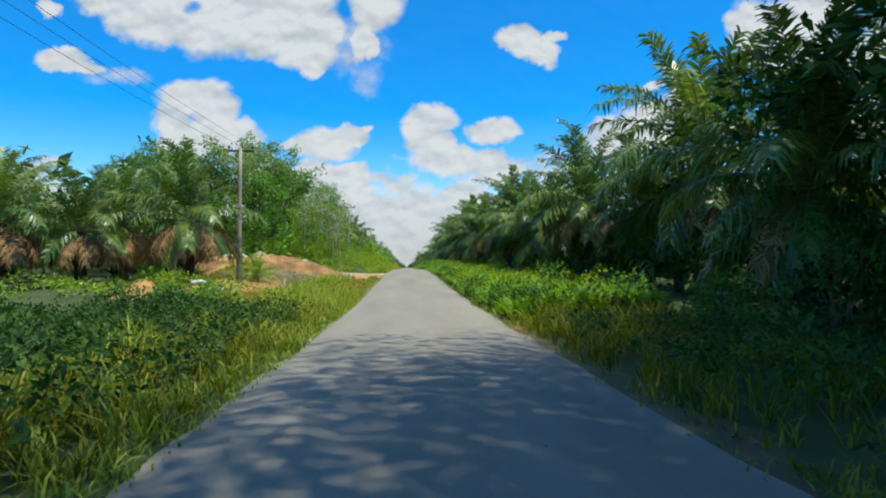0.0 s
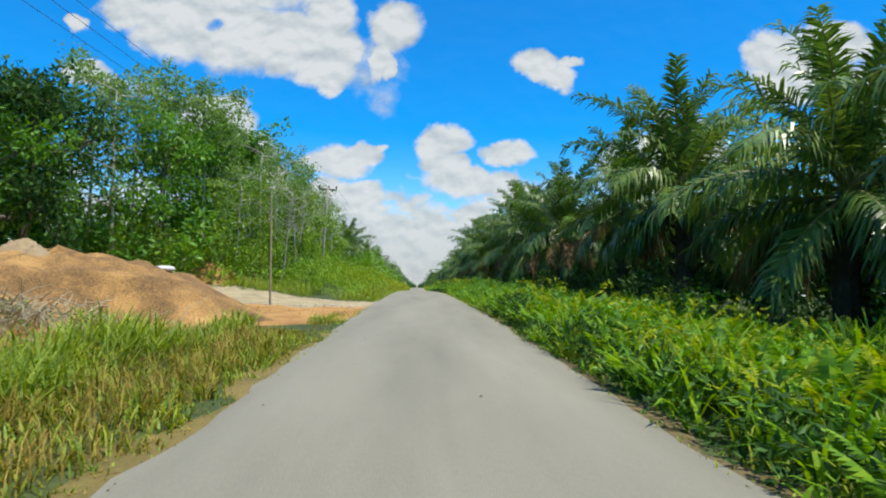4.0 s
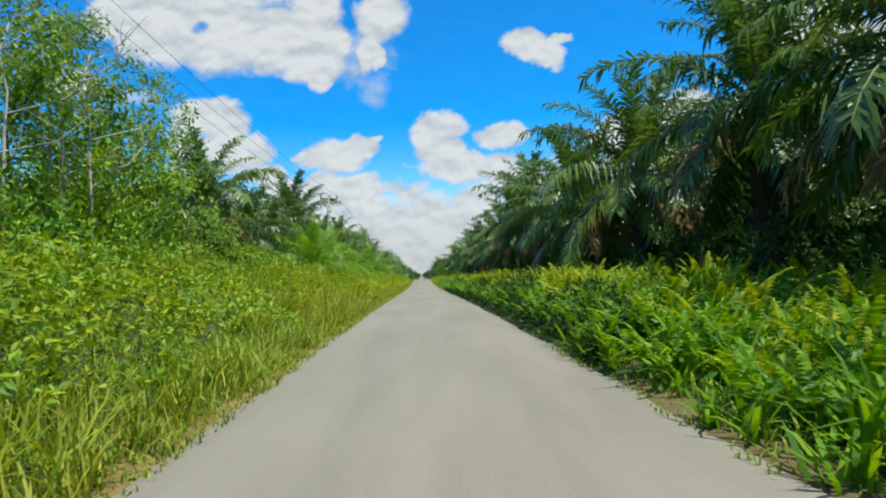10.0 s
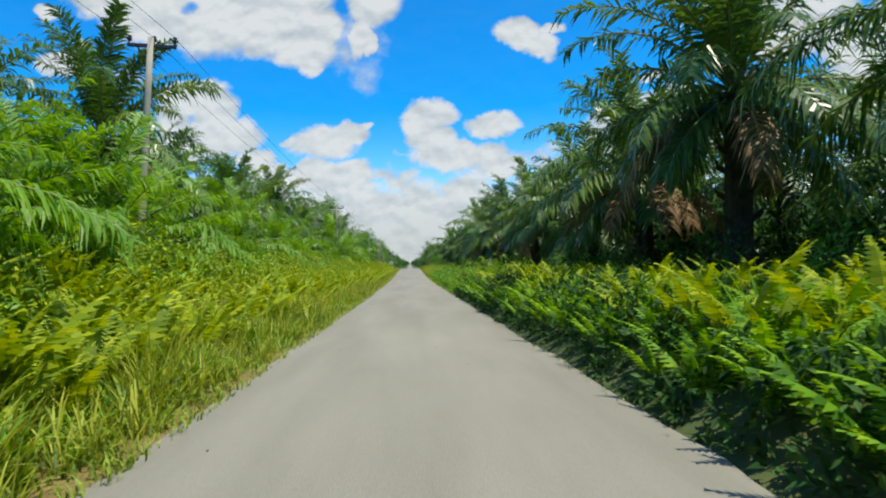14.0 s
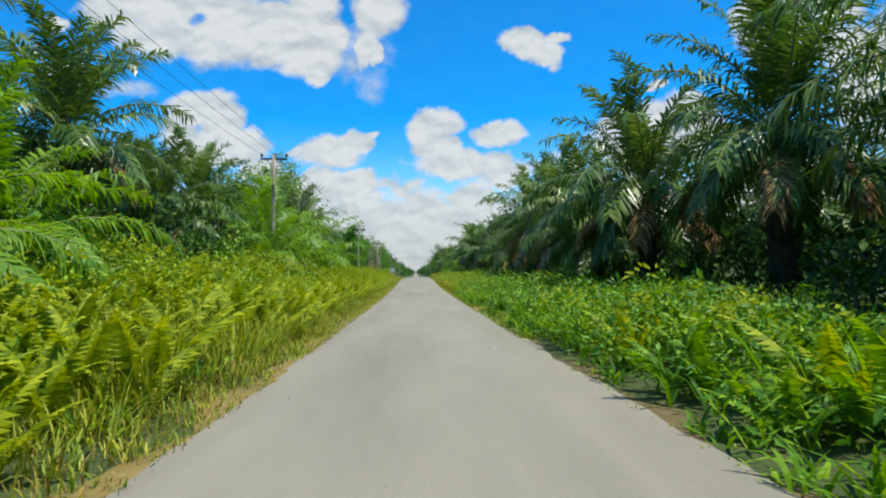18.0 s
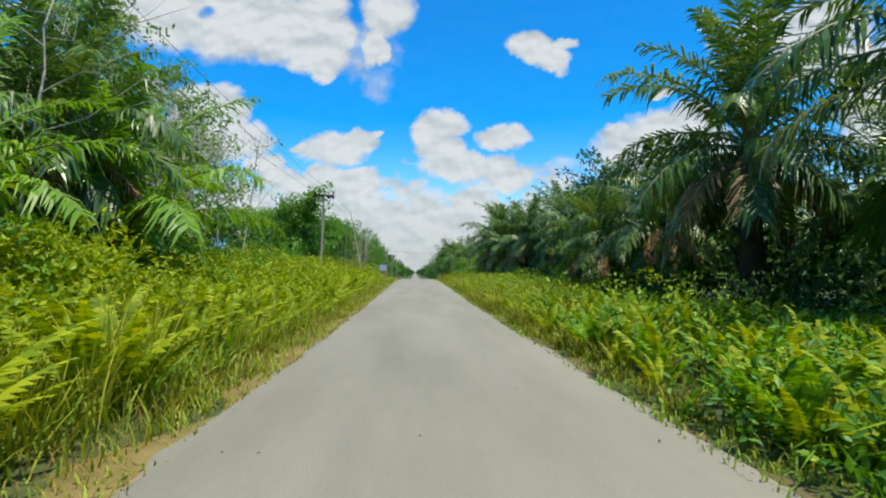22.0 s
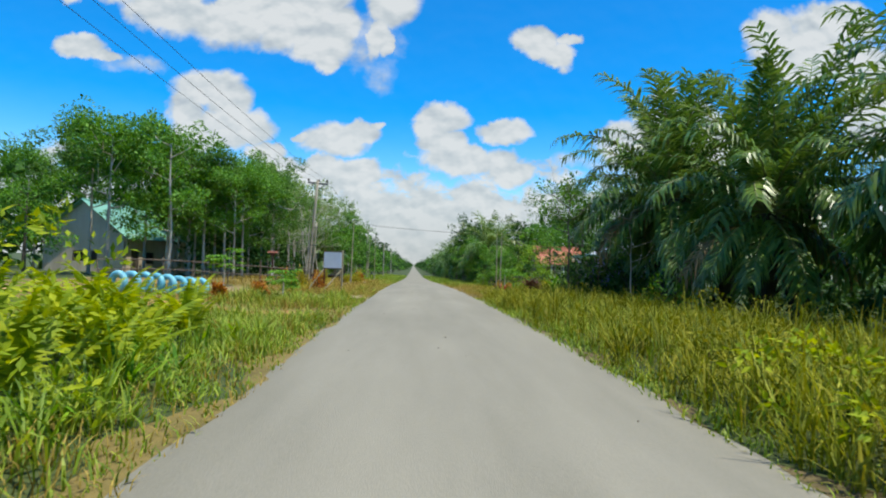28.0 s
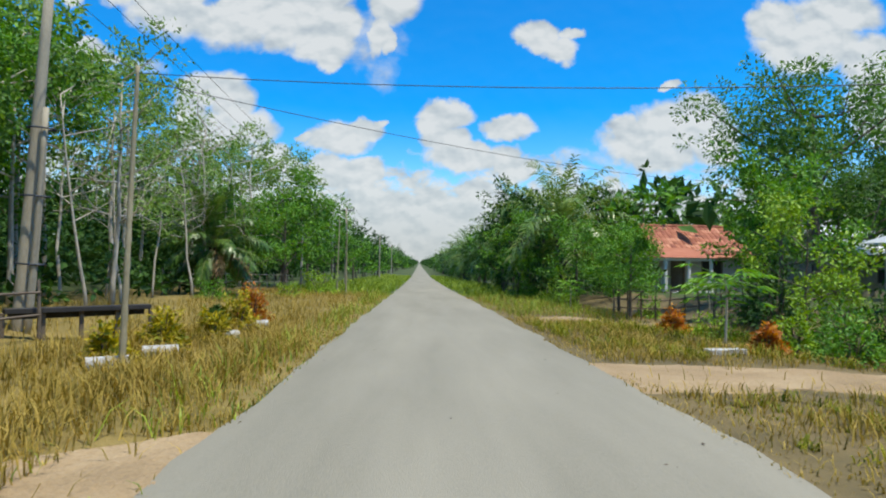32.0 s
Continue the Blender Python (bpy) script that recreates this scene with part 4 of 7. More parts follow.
# beyond the village, both sides to the distance
for j in range(30):
    yy = 304 + 5.2 * j * (1 + 0.035 * j)
    near = j < 6
    spots.append(((int(rng.choice([1, 2, 3])) if near else 5 + j % 2), -7.8 - rng.uniform(0, 3), yy, 0.85))
    spots.append(((int(rng.choice([2, 3, 2])) if near else 6 - j % 2), 7.0 + rng.uniform(0, 3), yy + 2, 0.8))
    spots.append((5 + j % 2, -14 - rng.uniform(0, 5), yy, 0.95))
    spots.append((6 - j % 2, 14 + rng.uniform(0, 5), yy, 0.9))
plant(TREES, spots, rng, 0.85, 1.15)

# bushes
BUSHES = [
    bush(1, 1.3, 1.5, 900, 0.16, M_LEAF, "dense green roadside bush"),
    bush(2, 1.5, 1.3, 900, 0.16, M_LIGHT, "light green roadside bush"),
    bush(3, 1.2, 1.9, 900, 0.17, M_DEEP, "dark green roadside bush"),
    bush(4, 1.0, 1.0, 800, 0.16, M_LIGHT, "low light green bush with broad leaves"),
]
spots = []
for j in range(72):
    yy = 73 + j * 2.2
    spots.append((int(rng.choice([0, 1, 1, 3])), -7.6 + rng.uniform(-0.9, 0.6), yy, 1.0))
    spots.append((int(rng.choice([0, 1, 2])), -9.8 + rng.uniform(-0.8, 0.8), yy + 1, 1.45))
for j in range(62):
    spots.append((int(rng.choice([0, 2, 2, 0])), 7.6 + rng.uniform(-0.8, 1.2), 2 + j * 3.5, 0.9))
for j in range(17):
    spots.append((int(rng.choice([0, 2])), -6.0 - rng.uniform(0, 3.0), 3 + j * 1.5, 0.66))
spots += [(0, -5.3, 208.0, 1.0), (2, -5.8, 210.0, 0.95), (0, -5.6, 205.8, 0.9), (1, -5.0, 211.5, 0.7), (2, 9.6, 256, 1.1), (2, 10.2, 259, 1.1), (2, 11.4, 264.2, 1.6), (2, 12.6, 263.4, 1.6), (2, 13.4, 262, 1.5), (0, 9.2, 252, 1.1), (2, 11.4, 263, 0.9), (0, 10.2, 272.5, 0.9), (2, 9.9, 280, 0.9)]
BUSHES.append(bush(6, 1.7, 3.4, 1900, 0.165, M_LIGHT, "tall yellow-green shrub thick with leaves"))
for x, yy, k, s in ((-12, 34, 3, 0.8), (-11, 38, 1, 0.7), (-14, 36, 1, 0.9), (-13.6, 42, 3, 0.8), (-9.8, 44.8, 1, 0.6), (-7.7, 42.0, 1, 0.5), (-8.8, 47.0, 3, 0.6), (-11.2, 42.5, 1, 0.7), (-7.4, 47.5, 1, 0.4), (-12.5, 39.5, 3, 0.8), (-9.5, 31, 1, 0.6), (9.6, 262.4, 0, 0.6), (9.2, 274, 0, 0.7),
                    (8.6, 275.1, 0, 0.8), (10.2, 281.0, 2, 0.8), (7.0, 277.7, 1, 0.55), (8.4, 285.9, 3, 0.7), (6.6, 291.4, 1, 0.7), (7.4, 296.9, 0, 0.8), (-7.2, 294.7, 1, 0.8), (-6.6, 300.2, 1, 1.2), (-8.6, 287.0, 0, 0.7), (-12.5, 243.6, 3, 0.9), (-9.4, 238.1, 1, 1.0), (6.2, 301.3, 0, 0.8), (7.9, 274.0, 0, 0.8), (9.0, 274.4, 2, 0.8), (8.0, 261.4, 2, 1.7), (9.4, 262.2, 2, 1.8), (10.7, 262.6, 2, 1.8), (12.2, 262.5, 2, 1.5), (10.2, 277.5, 4, 0.6), (9.9, 263.5, 4, 0.5), (11, 259, 4, 0.6), (7.0, 295, 4, 0.6), (6.4, 303, 4, 0.7)):
    spots.append((k, x, yy, s))
for j in range(26):
    spots.append((4, -9.6 + rng.uniform(-0.9, 0.7), 72.5 + j * 1.55, 1.0))
for j in range(9):
    spots.append((4, -12.5 - 1.3 * j, 73.0 + rng.uniform(-0.8, 1.5), 1.0))
for j in range(12):
    spots.append((4, -11.5 + rng.uniform(-1, 1), 196 + j * 3.4, 0.8))
plant(BUSHES, spots, rng, 0.75, 1.25)


# ---- grass and ferns ----
BARE = [(2.2, 3.5, 171.2, 173.2), (-16, -5.2, 47.3, 59.6), (-5.2, -3.0, 52, 59.6), (-24, -2.2, 60.4, 64.6), (-24, -4.0, 64.6, 65.6), (-24, -5.2, 65.6, 66.6), (-24, -6.5, 66.6, 67.6), (-24, -8, 67.2, 68.5), (-24, -10, 68.5, 70), (-24, -12, 70, 72), (-12, -3.0, 244.3, 246.6), (-13, -2.6, 253.1, 256.0), (-9, -2.6, 264.2, 265.9), (-3.2, -2, 265.9, 267.7), (2.6, 12, 269.9, 272.4), (3.3, 10, 281.2, 283)]
def blades(name, boxes, height, width, mat, label, seed, lean=0.35):
    """Grass over strips (x0, x1, y0, y1, blades per square metre, height factor)."""
    rg = np.random.RandomState(seed)
    hh = Heap()
    for x0, x1, y0, y1, dens, tall in boxes:
        k = int(abs(x1 - x0) * (y1 - y0) * dens)
        x, yy = rg.uniform(x0, x1, k), rg.uniform(y0, y1, k)
        tuft = 0.5 + 0.5 * np.sin(x * 3.1 + np.sin(yy * 1.7) * 2) * np.sin(yy * 2.3 + x)
        keep = rg.uniform(0, 1, k) < 0.45 + 0.55 * tuft
        for bx0, bx1, by0, by1 in BARE:
            wob = 0.25 * np.sin(2.1 * x + 0.7) + 0.15 * np.sin(5.3 * x)
            keep &= ~((x > bx0) & (x < bx1) & (yy > by0 + wob) & (yy < by1 + wob) & (rg.uniform(0, 1, k) > 0.04))
        x, yy, tuft = x[keep], yy[keep], tuft[keep]
        k = len(x)
        d = np.abs(x)
        hgt = height * tall * (0.5 + 0.6 * tuft) * rg.uniform(0.5, 1.25, k) * (0.4 + 0.6 * step(2.2, 3.2, d))
        z = land_z(x, yy) - 0.08
        az = rg.uniform(0, 2 * np.pi, k)
        o = np.stack([np.cos(az), np.sin(az), 0 * az], 1)
        sd = np.stack([-np.sin(az), np.cos(az), 0 * az], 1)
        le = (hgt * rg.uniform(0.1, 1.0, k) * lean * 2)[:, None]
        wd = (width * rg.uniform(0.7, 1.4, k))[:, None]
        b = np.stack([x, yy, z], 1)
        up = np.array([[0, 0, 1.0]]) * hgt[:, None]
        m = b + o * le * 0.35 + up * 0.6
        hh.block(np.stack([b - sd * wd, b + sd * wd, m + sd * wd * 0.8, m - sd * wd * 0.8, b + o * le + up * (1 - 0.25 * lean)], 1), [(0, 1, 2, 3), (3, 2, 4)])
    return single(name, hh, mat, label, "grass", "stuff")


def ferns(name, boxes, mat, label, seed, size=0.8, pairs=10, broad=0.115, n=6):
    """Fern clumps over strips (x0, x1, y0, y1, clumps per square metre, size factor)."""
    rg = np.random.RandomState(seed)
    hh = Heap()
    for x0, x1, y0, y1, dens, big in boxes:
        k = int(abs(x1 - x0) * (y1 - y0) * dens)
        cx, cy = rg.uniform(x0, x1, k), rg.uniform(y0, y1, k)
        x, yy = np.repeat(cx, n), np.repeat(cy, n)
        az = np.tile(np.arange(n) * 2 * np.pi / n, k) + rg.uniform(-0.5, 0.5, k * n)
        L = size * big * rg.uniform(0.7, 1.3, k * n) * np.repeat(rg.uniform(0.75, 1.2, k), n)
        rise = np.radians(90 - 38 * rg.uniform(0, 1, k * n) ** 1.3)
        o = np.stack([np.cos(az), np.sin(az), 0 * az], 1)
        sd = np.stack([-np.sin(az), np.cos(az), 0 * az], 1)
        b = np.stack([x, yy, land_z(x, yy) - 0.08], 1)
        for i in range(pairs):
            t = 0.18 + 0.80 * i / (pairs - 1)
            t1 = t + 0.085
            def at(q):
                return b + (o * (np.cos(rise) * q + 0.20 * q ** 2.5)[:, None] + np.array([[0, 0, 1.0]]) * (np.sin(rise) * q - 0.24 * q ** 2.4)[:, None]) * L[:, None]
            p, p1 = at(t), at(t1)
            ln = (L * broad * (0.35 + math.sin(math.pi * min(1, t * 0.95 + 0.12))))[:, None]
            for sg in (1, -1):
                tip = p1 + sd * sg * ln + o * ln * 0.55 - np.array([[0, 0, 0.25]]) * ln
                hh.block(np.stack([p, p1, tip], 1), [(0, 1, 2)])
    return single(name, hh, mat, label, "fern", "stuff")


def weeds(name, boxes, mat, label, seed, size=0.15, per=16):
    """A tangle of creepers and weeds in rounded clumps: strips (x0, x1, y0, y1, leaves per square metre, height)."""
    rg = np.random.RandomState(seed)
    hh = Heap()
    for x0, x1, y0, y1, dens, tall in boxes:
        k = int(abs(x1 - x0) * (y1 - y0) * dens / per) + 1
        x, yy = rg.uniform(x0, x1, k), rg.uniform(y0, y1, k)
        near = np.where(x > 0, step(2.3, 2.8, x), step(2.45, 3.3, -x))
        top = tall * (0.62 + 0.25 * np.sin(0.9 * x + 1.3 * np.sin(0.55 * yy)) + 0.22 * np.sin(0.8 * yy + x)) * (0.22 + 0.78 * near)
        z = land_z(x, yy) - 0.05 + top * rg.uniform(0, 1, k) ** 0.5
        r = max(0.28, size * 1.9) * rg.uniform(0.55, 1.25, k) * (0.45 + 0.55 * near)
        d = rg.normal(size=(k * per, 3))
        d[:, 2] = np.abs(d[:, 2]) * 0.9 - 0.1
        d /= np.linalg.norm(d, axis=1)[:, None]
        c = np.repeat(np.stack([x, yy, z], 1), per, 0) + d * np.repeat(r, per)[:, None] * rg.uniform(0.5, 1.0, k * per)[:, None] * [1, 1, 0.75]
        leaves(hh, c, size, 0.55, rng=rg, out=d)
    return single(name, hh, mat, label, "weeds", "stuff")


def tussocks(name, boxes, mat, label, seed, length=1.2, width=0.014, per=9, droop=0.55, category="grass"):
    """Arching blades in clumps over strips (x0, x1, y0, y1, clumps per square metre, size factor)."""
    rg = np.random.RandomState(seed)
    hh = Heap()
    for x0, x1, y0, y1, dens, big in boxes:
        k = int(abs(x1 - x0) * (y1 - y0) * dens)
        cx, cy = rg.uniform(x0, x1, k), rg.uniform(y0, y1, k)
        keep = np.ones(k, bool)
        for bx0, bx1, by0, by1 in BARE:
            keep &= ~((cx > bx0) & (cx < bx1) & (cy > by0) & (cy < by1))
        patchy = 0.72 + 0.38 * np.sin(cx * 1.3 + 2 * np.sin(cy * 0.37)) * np.sin(cy * 0.8 + cx)
        cx, cy, patchy = cx[keep], cy[keep], patchy[keep]
        k = len(cx)
        n = k * per
        x, yy = np.repeat(cx, per) + rg.normal(0, 0.05, n), np.repeat(cy, per) + rg.normal(0, 0.05, n)
        L = length * big * np.repeat(patchy, per) * rg.uniform(0.55, 1.25, n) * (0.5 + 0.5 * step(2.2, 2.9, np.abs(x)))
        az = rg.uniform(0, 2 * np.pi, n)
        rise = np.radians(rg.uniform(60, 89, n))
        dr = droop * rg.uniform(0.25, 1.5, n)
        o = np.stack([np.cos(az), np.sin(az), 0 * az], 1)
        sd = np.stack([-np.sin(az), np.cos(az), 0 * az], 1)
        b0 = np.stack([x, yy, land_z(x, yy) - 0.09], 1)
        wd = (width * rg.uniform(0.7, 1.35, n))[:, None]

        def at(q):
            return b0 + (o * (np.cos(rise) * q + dr * 0.7 * q ** 2.2)[:, None] + np.array([[0, 0, 1.0]]) * (np.sin(rise) * q - dr * 0.62 * q ** 2.6)[:, None]) * L[:, None]
        p0, p1, p2, p3 = at(0.0), at(0.42), at(0.75), at(1.0)
        hh.block(np.stack([p0 - sd * wd * 0.6, p0 + sd * wd * 0.6, p1 + sd * wd, p1 - sd * wd, p2 + sd * wd * 0.85, p2 - sd * wd * 0.85, p3], 1), [(0, 1, 2, 3), (3, 2, 4, 5), (5, 4, 6)])
    return single(name, hh, mat, label, category, "stuff")

# ---- bare ground ----
patch("bare_clearing", (np.linspace(36, 59.8, 50), -1.75 - 5.0 * (1 - step(47, 53.5, np.linspace(36, 59.8, 50))), np.full(50, -18.0)), M_SAND, "orange bare soil cleared beside the road")
ys = np.linspace(59.4, 73, 40)
patch("gravel_track", (ys, -1.75 - np.maximum(0, ys - 64.3) * 1.25, np.full(40, -24.0)), M_GRAVEL, "pale gravel track that joins the road")

for side, x1, y0, y1 in ((-1, 2.7, 30, 49), (-1, 2.85, 66.5, 244), (1, 2.65, 2, 88), (1, 2.6, 147, 262)):
    ys = np.linspace(y0, y1, 200)
    patch("dirt_shoulder", (ys, np.full(200, 1.8 * side), side * (x1 + 0.15 * np.sin(ys * 0.9) + 0.12 * np.sin(ys * 0.23))), M_TURF if side < 0 else M_BROWN, "thin strip of dry dirt along the road", k=7, pace=0.6)
# short turf that creeps over the road's edges, and taller verges behind it
blades("edge_grass", [(-2.75, -2.12, 2, 32, 250, 1.0), (-2.7, -2.12, 32, 49, 110, 0.5), (-2.8, -2.1, 64.6, 150, 230, 1.0), (-2.9, -2.2, 150, 240, 120, 0.9), (2.1, 2.7, 0, 60, 70, 0.6), (2.1, 2.8, 60, 90, 220, 0.9), (2.1, 2.5, 90, 160, 90, 0.5), (2.1, 2.8, 160, 256, 200, 0.9)], 0.5, 0.010, M_GRASS, "short green grass along the road's edge", 4, 0.6)
blades("grass_verge", [(-8.0, -2.3, 238, 244.2, 140, 0.5), (2.4, 8.0, 234, 253, 70, 0.6), (-4.4, -2.3, 20, 33, 130, 0.75), (-4.4, -2.3, 33, 48.5, 60, 0.38), (-8.5, -4.4, 20, 26, 45, 0.8), (-6.2, -4.4, 26, 44, 45, 0.8), (2.4, 7.5, 196, 232, 70, 0.8), (-9, -2.3, 246.8, 254, 60, 0.45), (-3.3, -2.15, 240, 304, 60, 0.5), (2.3, 7, 282, 304, 40, 0.5), (-6, -2.3, 256, 262, 25, 0.5), (-6.5, -2.3, 247.3, 252.8, 120, 0.55)], 0.95, 0.009, M_GRASS, "tall green roadside grass", 5, 0.5)
tussocks("tall_grass", [(-9.0, -2.6, 234, 244.2, 12, 0.5), (-6.5, -2.4, 3, 22, 5, 0.85), (-4.8, -2.6, 96, 132, 8, 1.2), (-4.6, -2.5, 21, 32, 9, 0.85), (-4.4, -2.4, 32, 48, 5, 0.4), (-8.0, -4.6, 20, 26, 5, 0.85), (-6.2, -4.6, 26, 32, 6, 0.9), (-6.5, -4.2, 32, 50, 15, 0.95), (-4.4, -2.4, 64.6, 112, 9, 0.95), (-6.2, -4.4, 76, 112, 4, 1.1), (-15, -6.2, 66, 75, 6, 1.1), (-3.8, -2.4, 112, 150, 9, 0.9), (-4.1, -3.0, 150, 240, 9, 0.9), (2.4, 4.0, 22, 60, 7, 0.95)], M_GRASS, "tall arching yellow-green roadside grass", 51, 1.0, 0.011, 9)
tussocks("yellow_grass", [(-4.9, -2.45, 95, 134, 12, 1.0), (-4.6, -2.5, 134, 152, 11, 1.0), (-4.7, -3.1, 152, 190, 13, 1.0), (-4.0, -3.0, 190, 232, 9, 0.8), (-3.1, -2.3, 152, 232, 10, 0.3), (2.6, 8.0, 200, 236, 10, 0.75), (-3.4, -2.4, 66, 95, 8, 0.6), (-4.6, -2.4, 22, 32, 5, 0.8)], M_TALLGRASS, "tall thin yellow-green grass at the road's edge", 54, 1.25, 0.008, 10, 0.25)
tussocks("olive_grass", [(-5.0, -2.4, 2, 23, 12, 0.75), (-4.4, -2.4, 32, 49, 8, 0.4), (2.4, 6.5, 0, 24, 9, 0.8), (2.4, 5.0, 184, 194, 10, 0.8), (2.4, 8.0, 194, 213, 12, 1.05), (2.4, 3.4, 210, 232, 6, 0.7), (2.4, 8.0, 232, 257, 9, 1.05), (3.0, 9.5, 255, 265, 20, 0.5), (2.6, 6, 262, 270, 8, 0.3), (2.6, 8.5, 273, 281, 10, 0.45)], M_OLIVE, "rank olive-green grass going brown", 53, 1.0, 0.008, 12)
for sx, x0, x1 in (("left", -16.0, -2.15), ("right", 2.15, 12.0)):
    xs, yy = np.linspace(x0, x1, 90), np.linspace(241 if x0 < 0 else 251, 303, 160)
    fade = lambda x, y: surface(x, y) + 0.010 - 0.03 * (1 - step(241, 245, y)) - 0.03 * (1 - step(0, 1.2, np.minimum(np.abs(x - x0), np.abs(x - x1)) + 0.6))
    single("dry_turf_" + sx, sheet(xs, yy, fade), M_TURF if x0 < 0 else M_BROWN, "dry straw-coloured turf beside the village road" if x0 < 0 else "dry brown turf beside the village road", "ground", "structure", True)
blades("clearing_grass", [(-3.3, -2.2, 51.0, 54.4, 300, 0.7), (-2.5, -2.15, 47, 61, 170, 0.5)], 0.5, 0.008, M_GRASS, "green grass tufts beside the clearing", 10, 0.6)
blades("edge_tufts", [(-3.0, -2.1, 64, 112, 60, 0.9), (-3.1, -2.1, 49, 58.5, 60, 0.7), (-3.0, -2.12, 236, 300, 90, 0.6), (2.12, 3.0, 250, 300, 90, 0.6)], 0.36, 0.007, M_STRAW, "small dry grass tufts at the road's edge", 9, 0.6)
blades("dry_grass", [(-7.5, -2.2, 19, 33, 150, 0.75), (-4.6, -2.2, 33, 49, 170, 0.42), (-6, -2.2, 254, 277, 230, 0.6), (-6.5, -2.6, 36, 47, 70, 0.7), (-7, -2.2, 240, 282, 120, 0.58), (-11, -7, 240, 282, 60, 0.5), (-9, -2.2, 282, 304, 70, 0.55), (2.15, 6, 252, 282, 200, 0.42), (6, 9.5, 262, 282, 60, 0.4), (2.4, 8, 198, 254, 26, 0.7), (-13.5, -6.5, 36, 48, 22, 0.7), (-2.9, -2.15, 64, 150, 45, 0.4), (-3.4, -2.15, 150, 240, 150, 0.5), (2.15, 8, 282, 304, 70, 0.42)], 0.72, 0.0065, M_STRAW, "dry straw-coloured roadside grass", 6, 0.6)
blades("far_grass", [(-9, -2.3, 300, 420, 12, 0.9), (2.3, 9, 300, 420, 12, 0.9)], 0.6, 0.035, M_GRASS, "roadside grass in the distance", 8)
tussocks("sword_leaves", [(2.35, 6.9, 20, 78, 5, 1.15), (2.35, 6.9, 78, 90, 7, 1.3), (3.4, 6.9, 90, 145, 2, 1.0), (2.35, 7.2, 145, 186, 5, 1.2), (4.2, 7.2, 186, 196, 4, 1.0), (3.0, 8.0, 200, 225, 2, 1.0), (-6.4, -2.7, 112, 150, 3, 1.1), (-6.4, -3.2, 150, 240, 3, 1.1)], M_FERN, "thick bank of long sword-shaped green leaves", 52, 0.98, 0.020, 8, 0.7, "plants")
ferns("fern_bank", [(2.7, 6.5, 18, 60, 4.0, 0.72), (2.9, 6.5, 60, 86, 1.5, 0.75), (2.9, 6.5, 146, 200, 1.0, 0.8)], M_FERN, "green ferns beside the road", 21, 1.1, 16)
ferns("sword_fern_bank", [(2.6, 6.9, 86, 146, 8.5, 1.0)], M_FERN, "thick bank of upright sword ferns", 33, 0.72, 13, 0.11, 5)
ferns("tall_fern_bank", [(3.1, 6.9, 86, 146, 2.0, 1.0), (3.2, 6.9, 22, 60, 1.3, 0.8), (3.0, 6.9, 60, 86, 0.8, 0.8), (3.0, 7.0, 150, 182, 0.8, 0.9), (2.8, 7.0, 182, 206, 2.2, 0.85)], M_SUNFERN, "upright yellow-green fern fronds standing above the bank", 34, 1.05, 15, 0.085, 5)
ferns("yellow_fern_bank", [(-7.0, -3.6, 78, 112, 0.6, 0.8), (-7.6, -3.3, 112, 214, 2.6, 1.25), (-8, -3.8, 214, 240, 1.3, 1.2)], M_SUNFERN, "sunlit yellow-green ferns beside the road", 22, 1.0, 15, 0.085)
weeds("weed_bank", [(-8.5, -3.0, 70, 96, 110, 1.8), (-8.5, -4.6, 96, 112, 60, 1.8), (-8.0, -4.4, 112, 188, 60, 1.7), (-5.6, -3.4, 65.8, 71, 50, 0.9), (2.9, 8.5, 55, 78, 30, 1.0), (2.7, 8.5, 130, 230, 36, 1.35), (-9.5, -4.4, 20, 32, 30, 0.8), (-20, -9.5, 20, 38, 24, 0.7)], M_LIGHT, "tangle of leafy weeds and creepers", 23, 0.125)
weeds("yellow_weed_bank", [(-8.5, -4.0, 112, 190, 75, 1.9), (-8.5, -3.2, 188, 236, 150, 1.8), (-8.2, -3.4, 76, 112, 95, 1.85), (2.5, 9.0, 211, 235, 80, 0.9), (2.8, 7.2, 138, 162, 50, 1.5), (3.0, 7.0, 22, 60, 45, 1.25), (4.0, 7.2, 162, 196, 30, 1.5)], M_SUNFERN, "tangle of yellow-green weeds in full sun", 36, 0.12)
weeds("creeper_bank", [(-10, -7.4, 71, 205, 75, 3.2), (-13, -10, 71, 205, 40, 3.6), (-13, -7.4, 205, 240, 50, 2.4), (2.45, 6.8, 22, 60, 40, 1.1), (2.45, 6.8, 60, 78, 110, 1.3), (2.5, 6.8, 78, 90, 80, 1.0), (2.45, 7.2, 138, 186, 130, 1.45), (4.5, 7.2, 186, 196, 80, 1.1)], M_LEAF, "dense green creepers over the bank", 24, 0.12)
weeds("low_weeds", [(2.5, 9.0, 211, 236, 22, 0.9), (2.7, 9.0, 230, 257, 30, 0.9), (3.6, 10, 254, 264, 60, 0.45), (6, 10.5, 263, 268, 40, 0.5)], M_OLIVE, "low olive-green weeds in the rough grass", 31, 0.10)
# dark leaves paint the shade under the palms and close gaps to the sky
weeds("dark_thicket", [(12, 24, -10, 245, 14, 4.6), (10.6, 14.5, -10, 245, 34, 3.4)], M_DEEP, "thicket under the palms, its shade put into dark leaf colour", 25, 0.4)
weeds("left_thicket", [(-26, -13, 70, 222, 16, 4.2), (-30, -21, 50, 72, 20, 4.6), (-46, -26, 36, 80, 10, 6.0)], M_LEAF, "dense green thicket behind the bank", 26, 0.5)
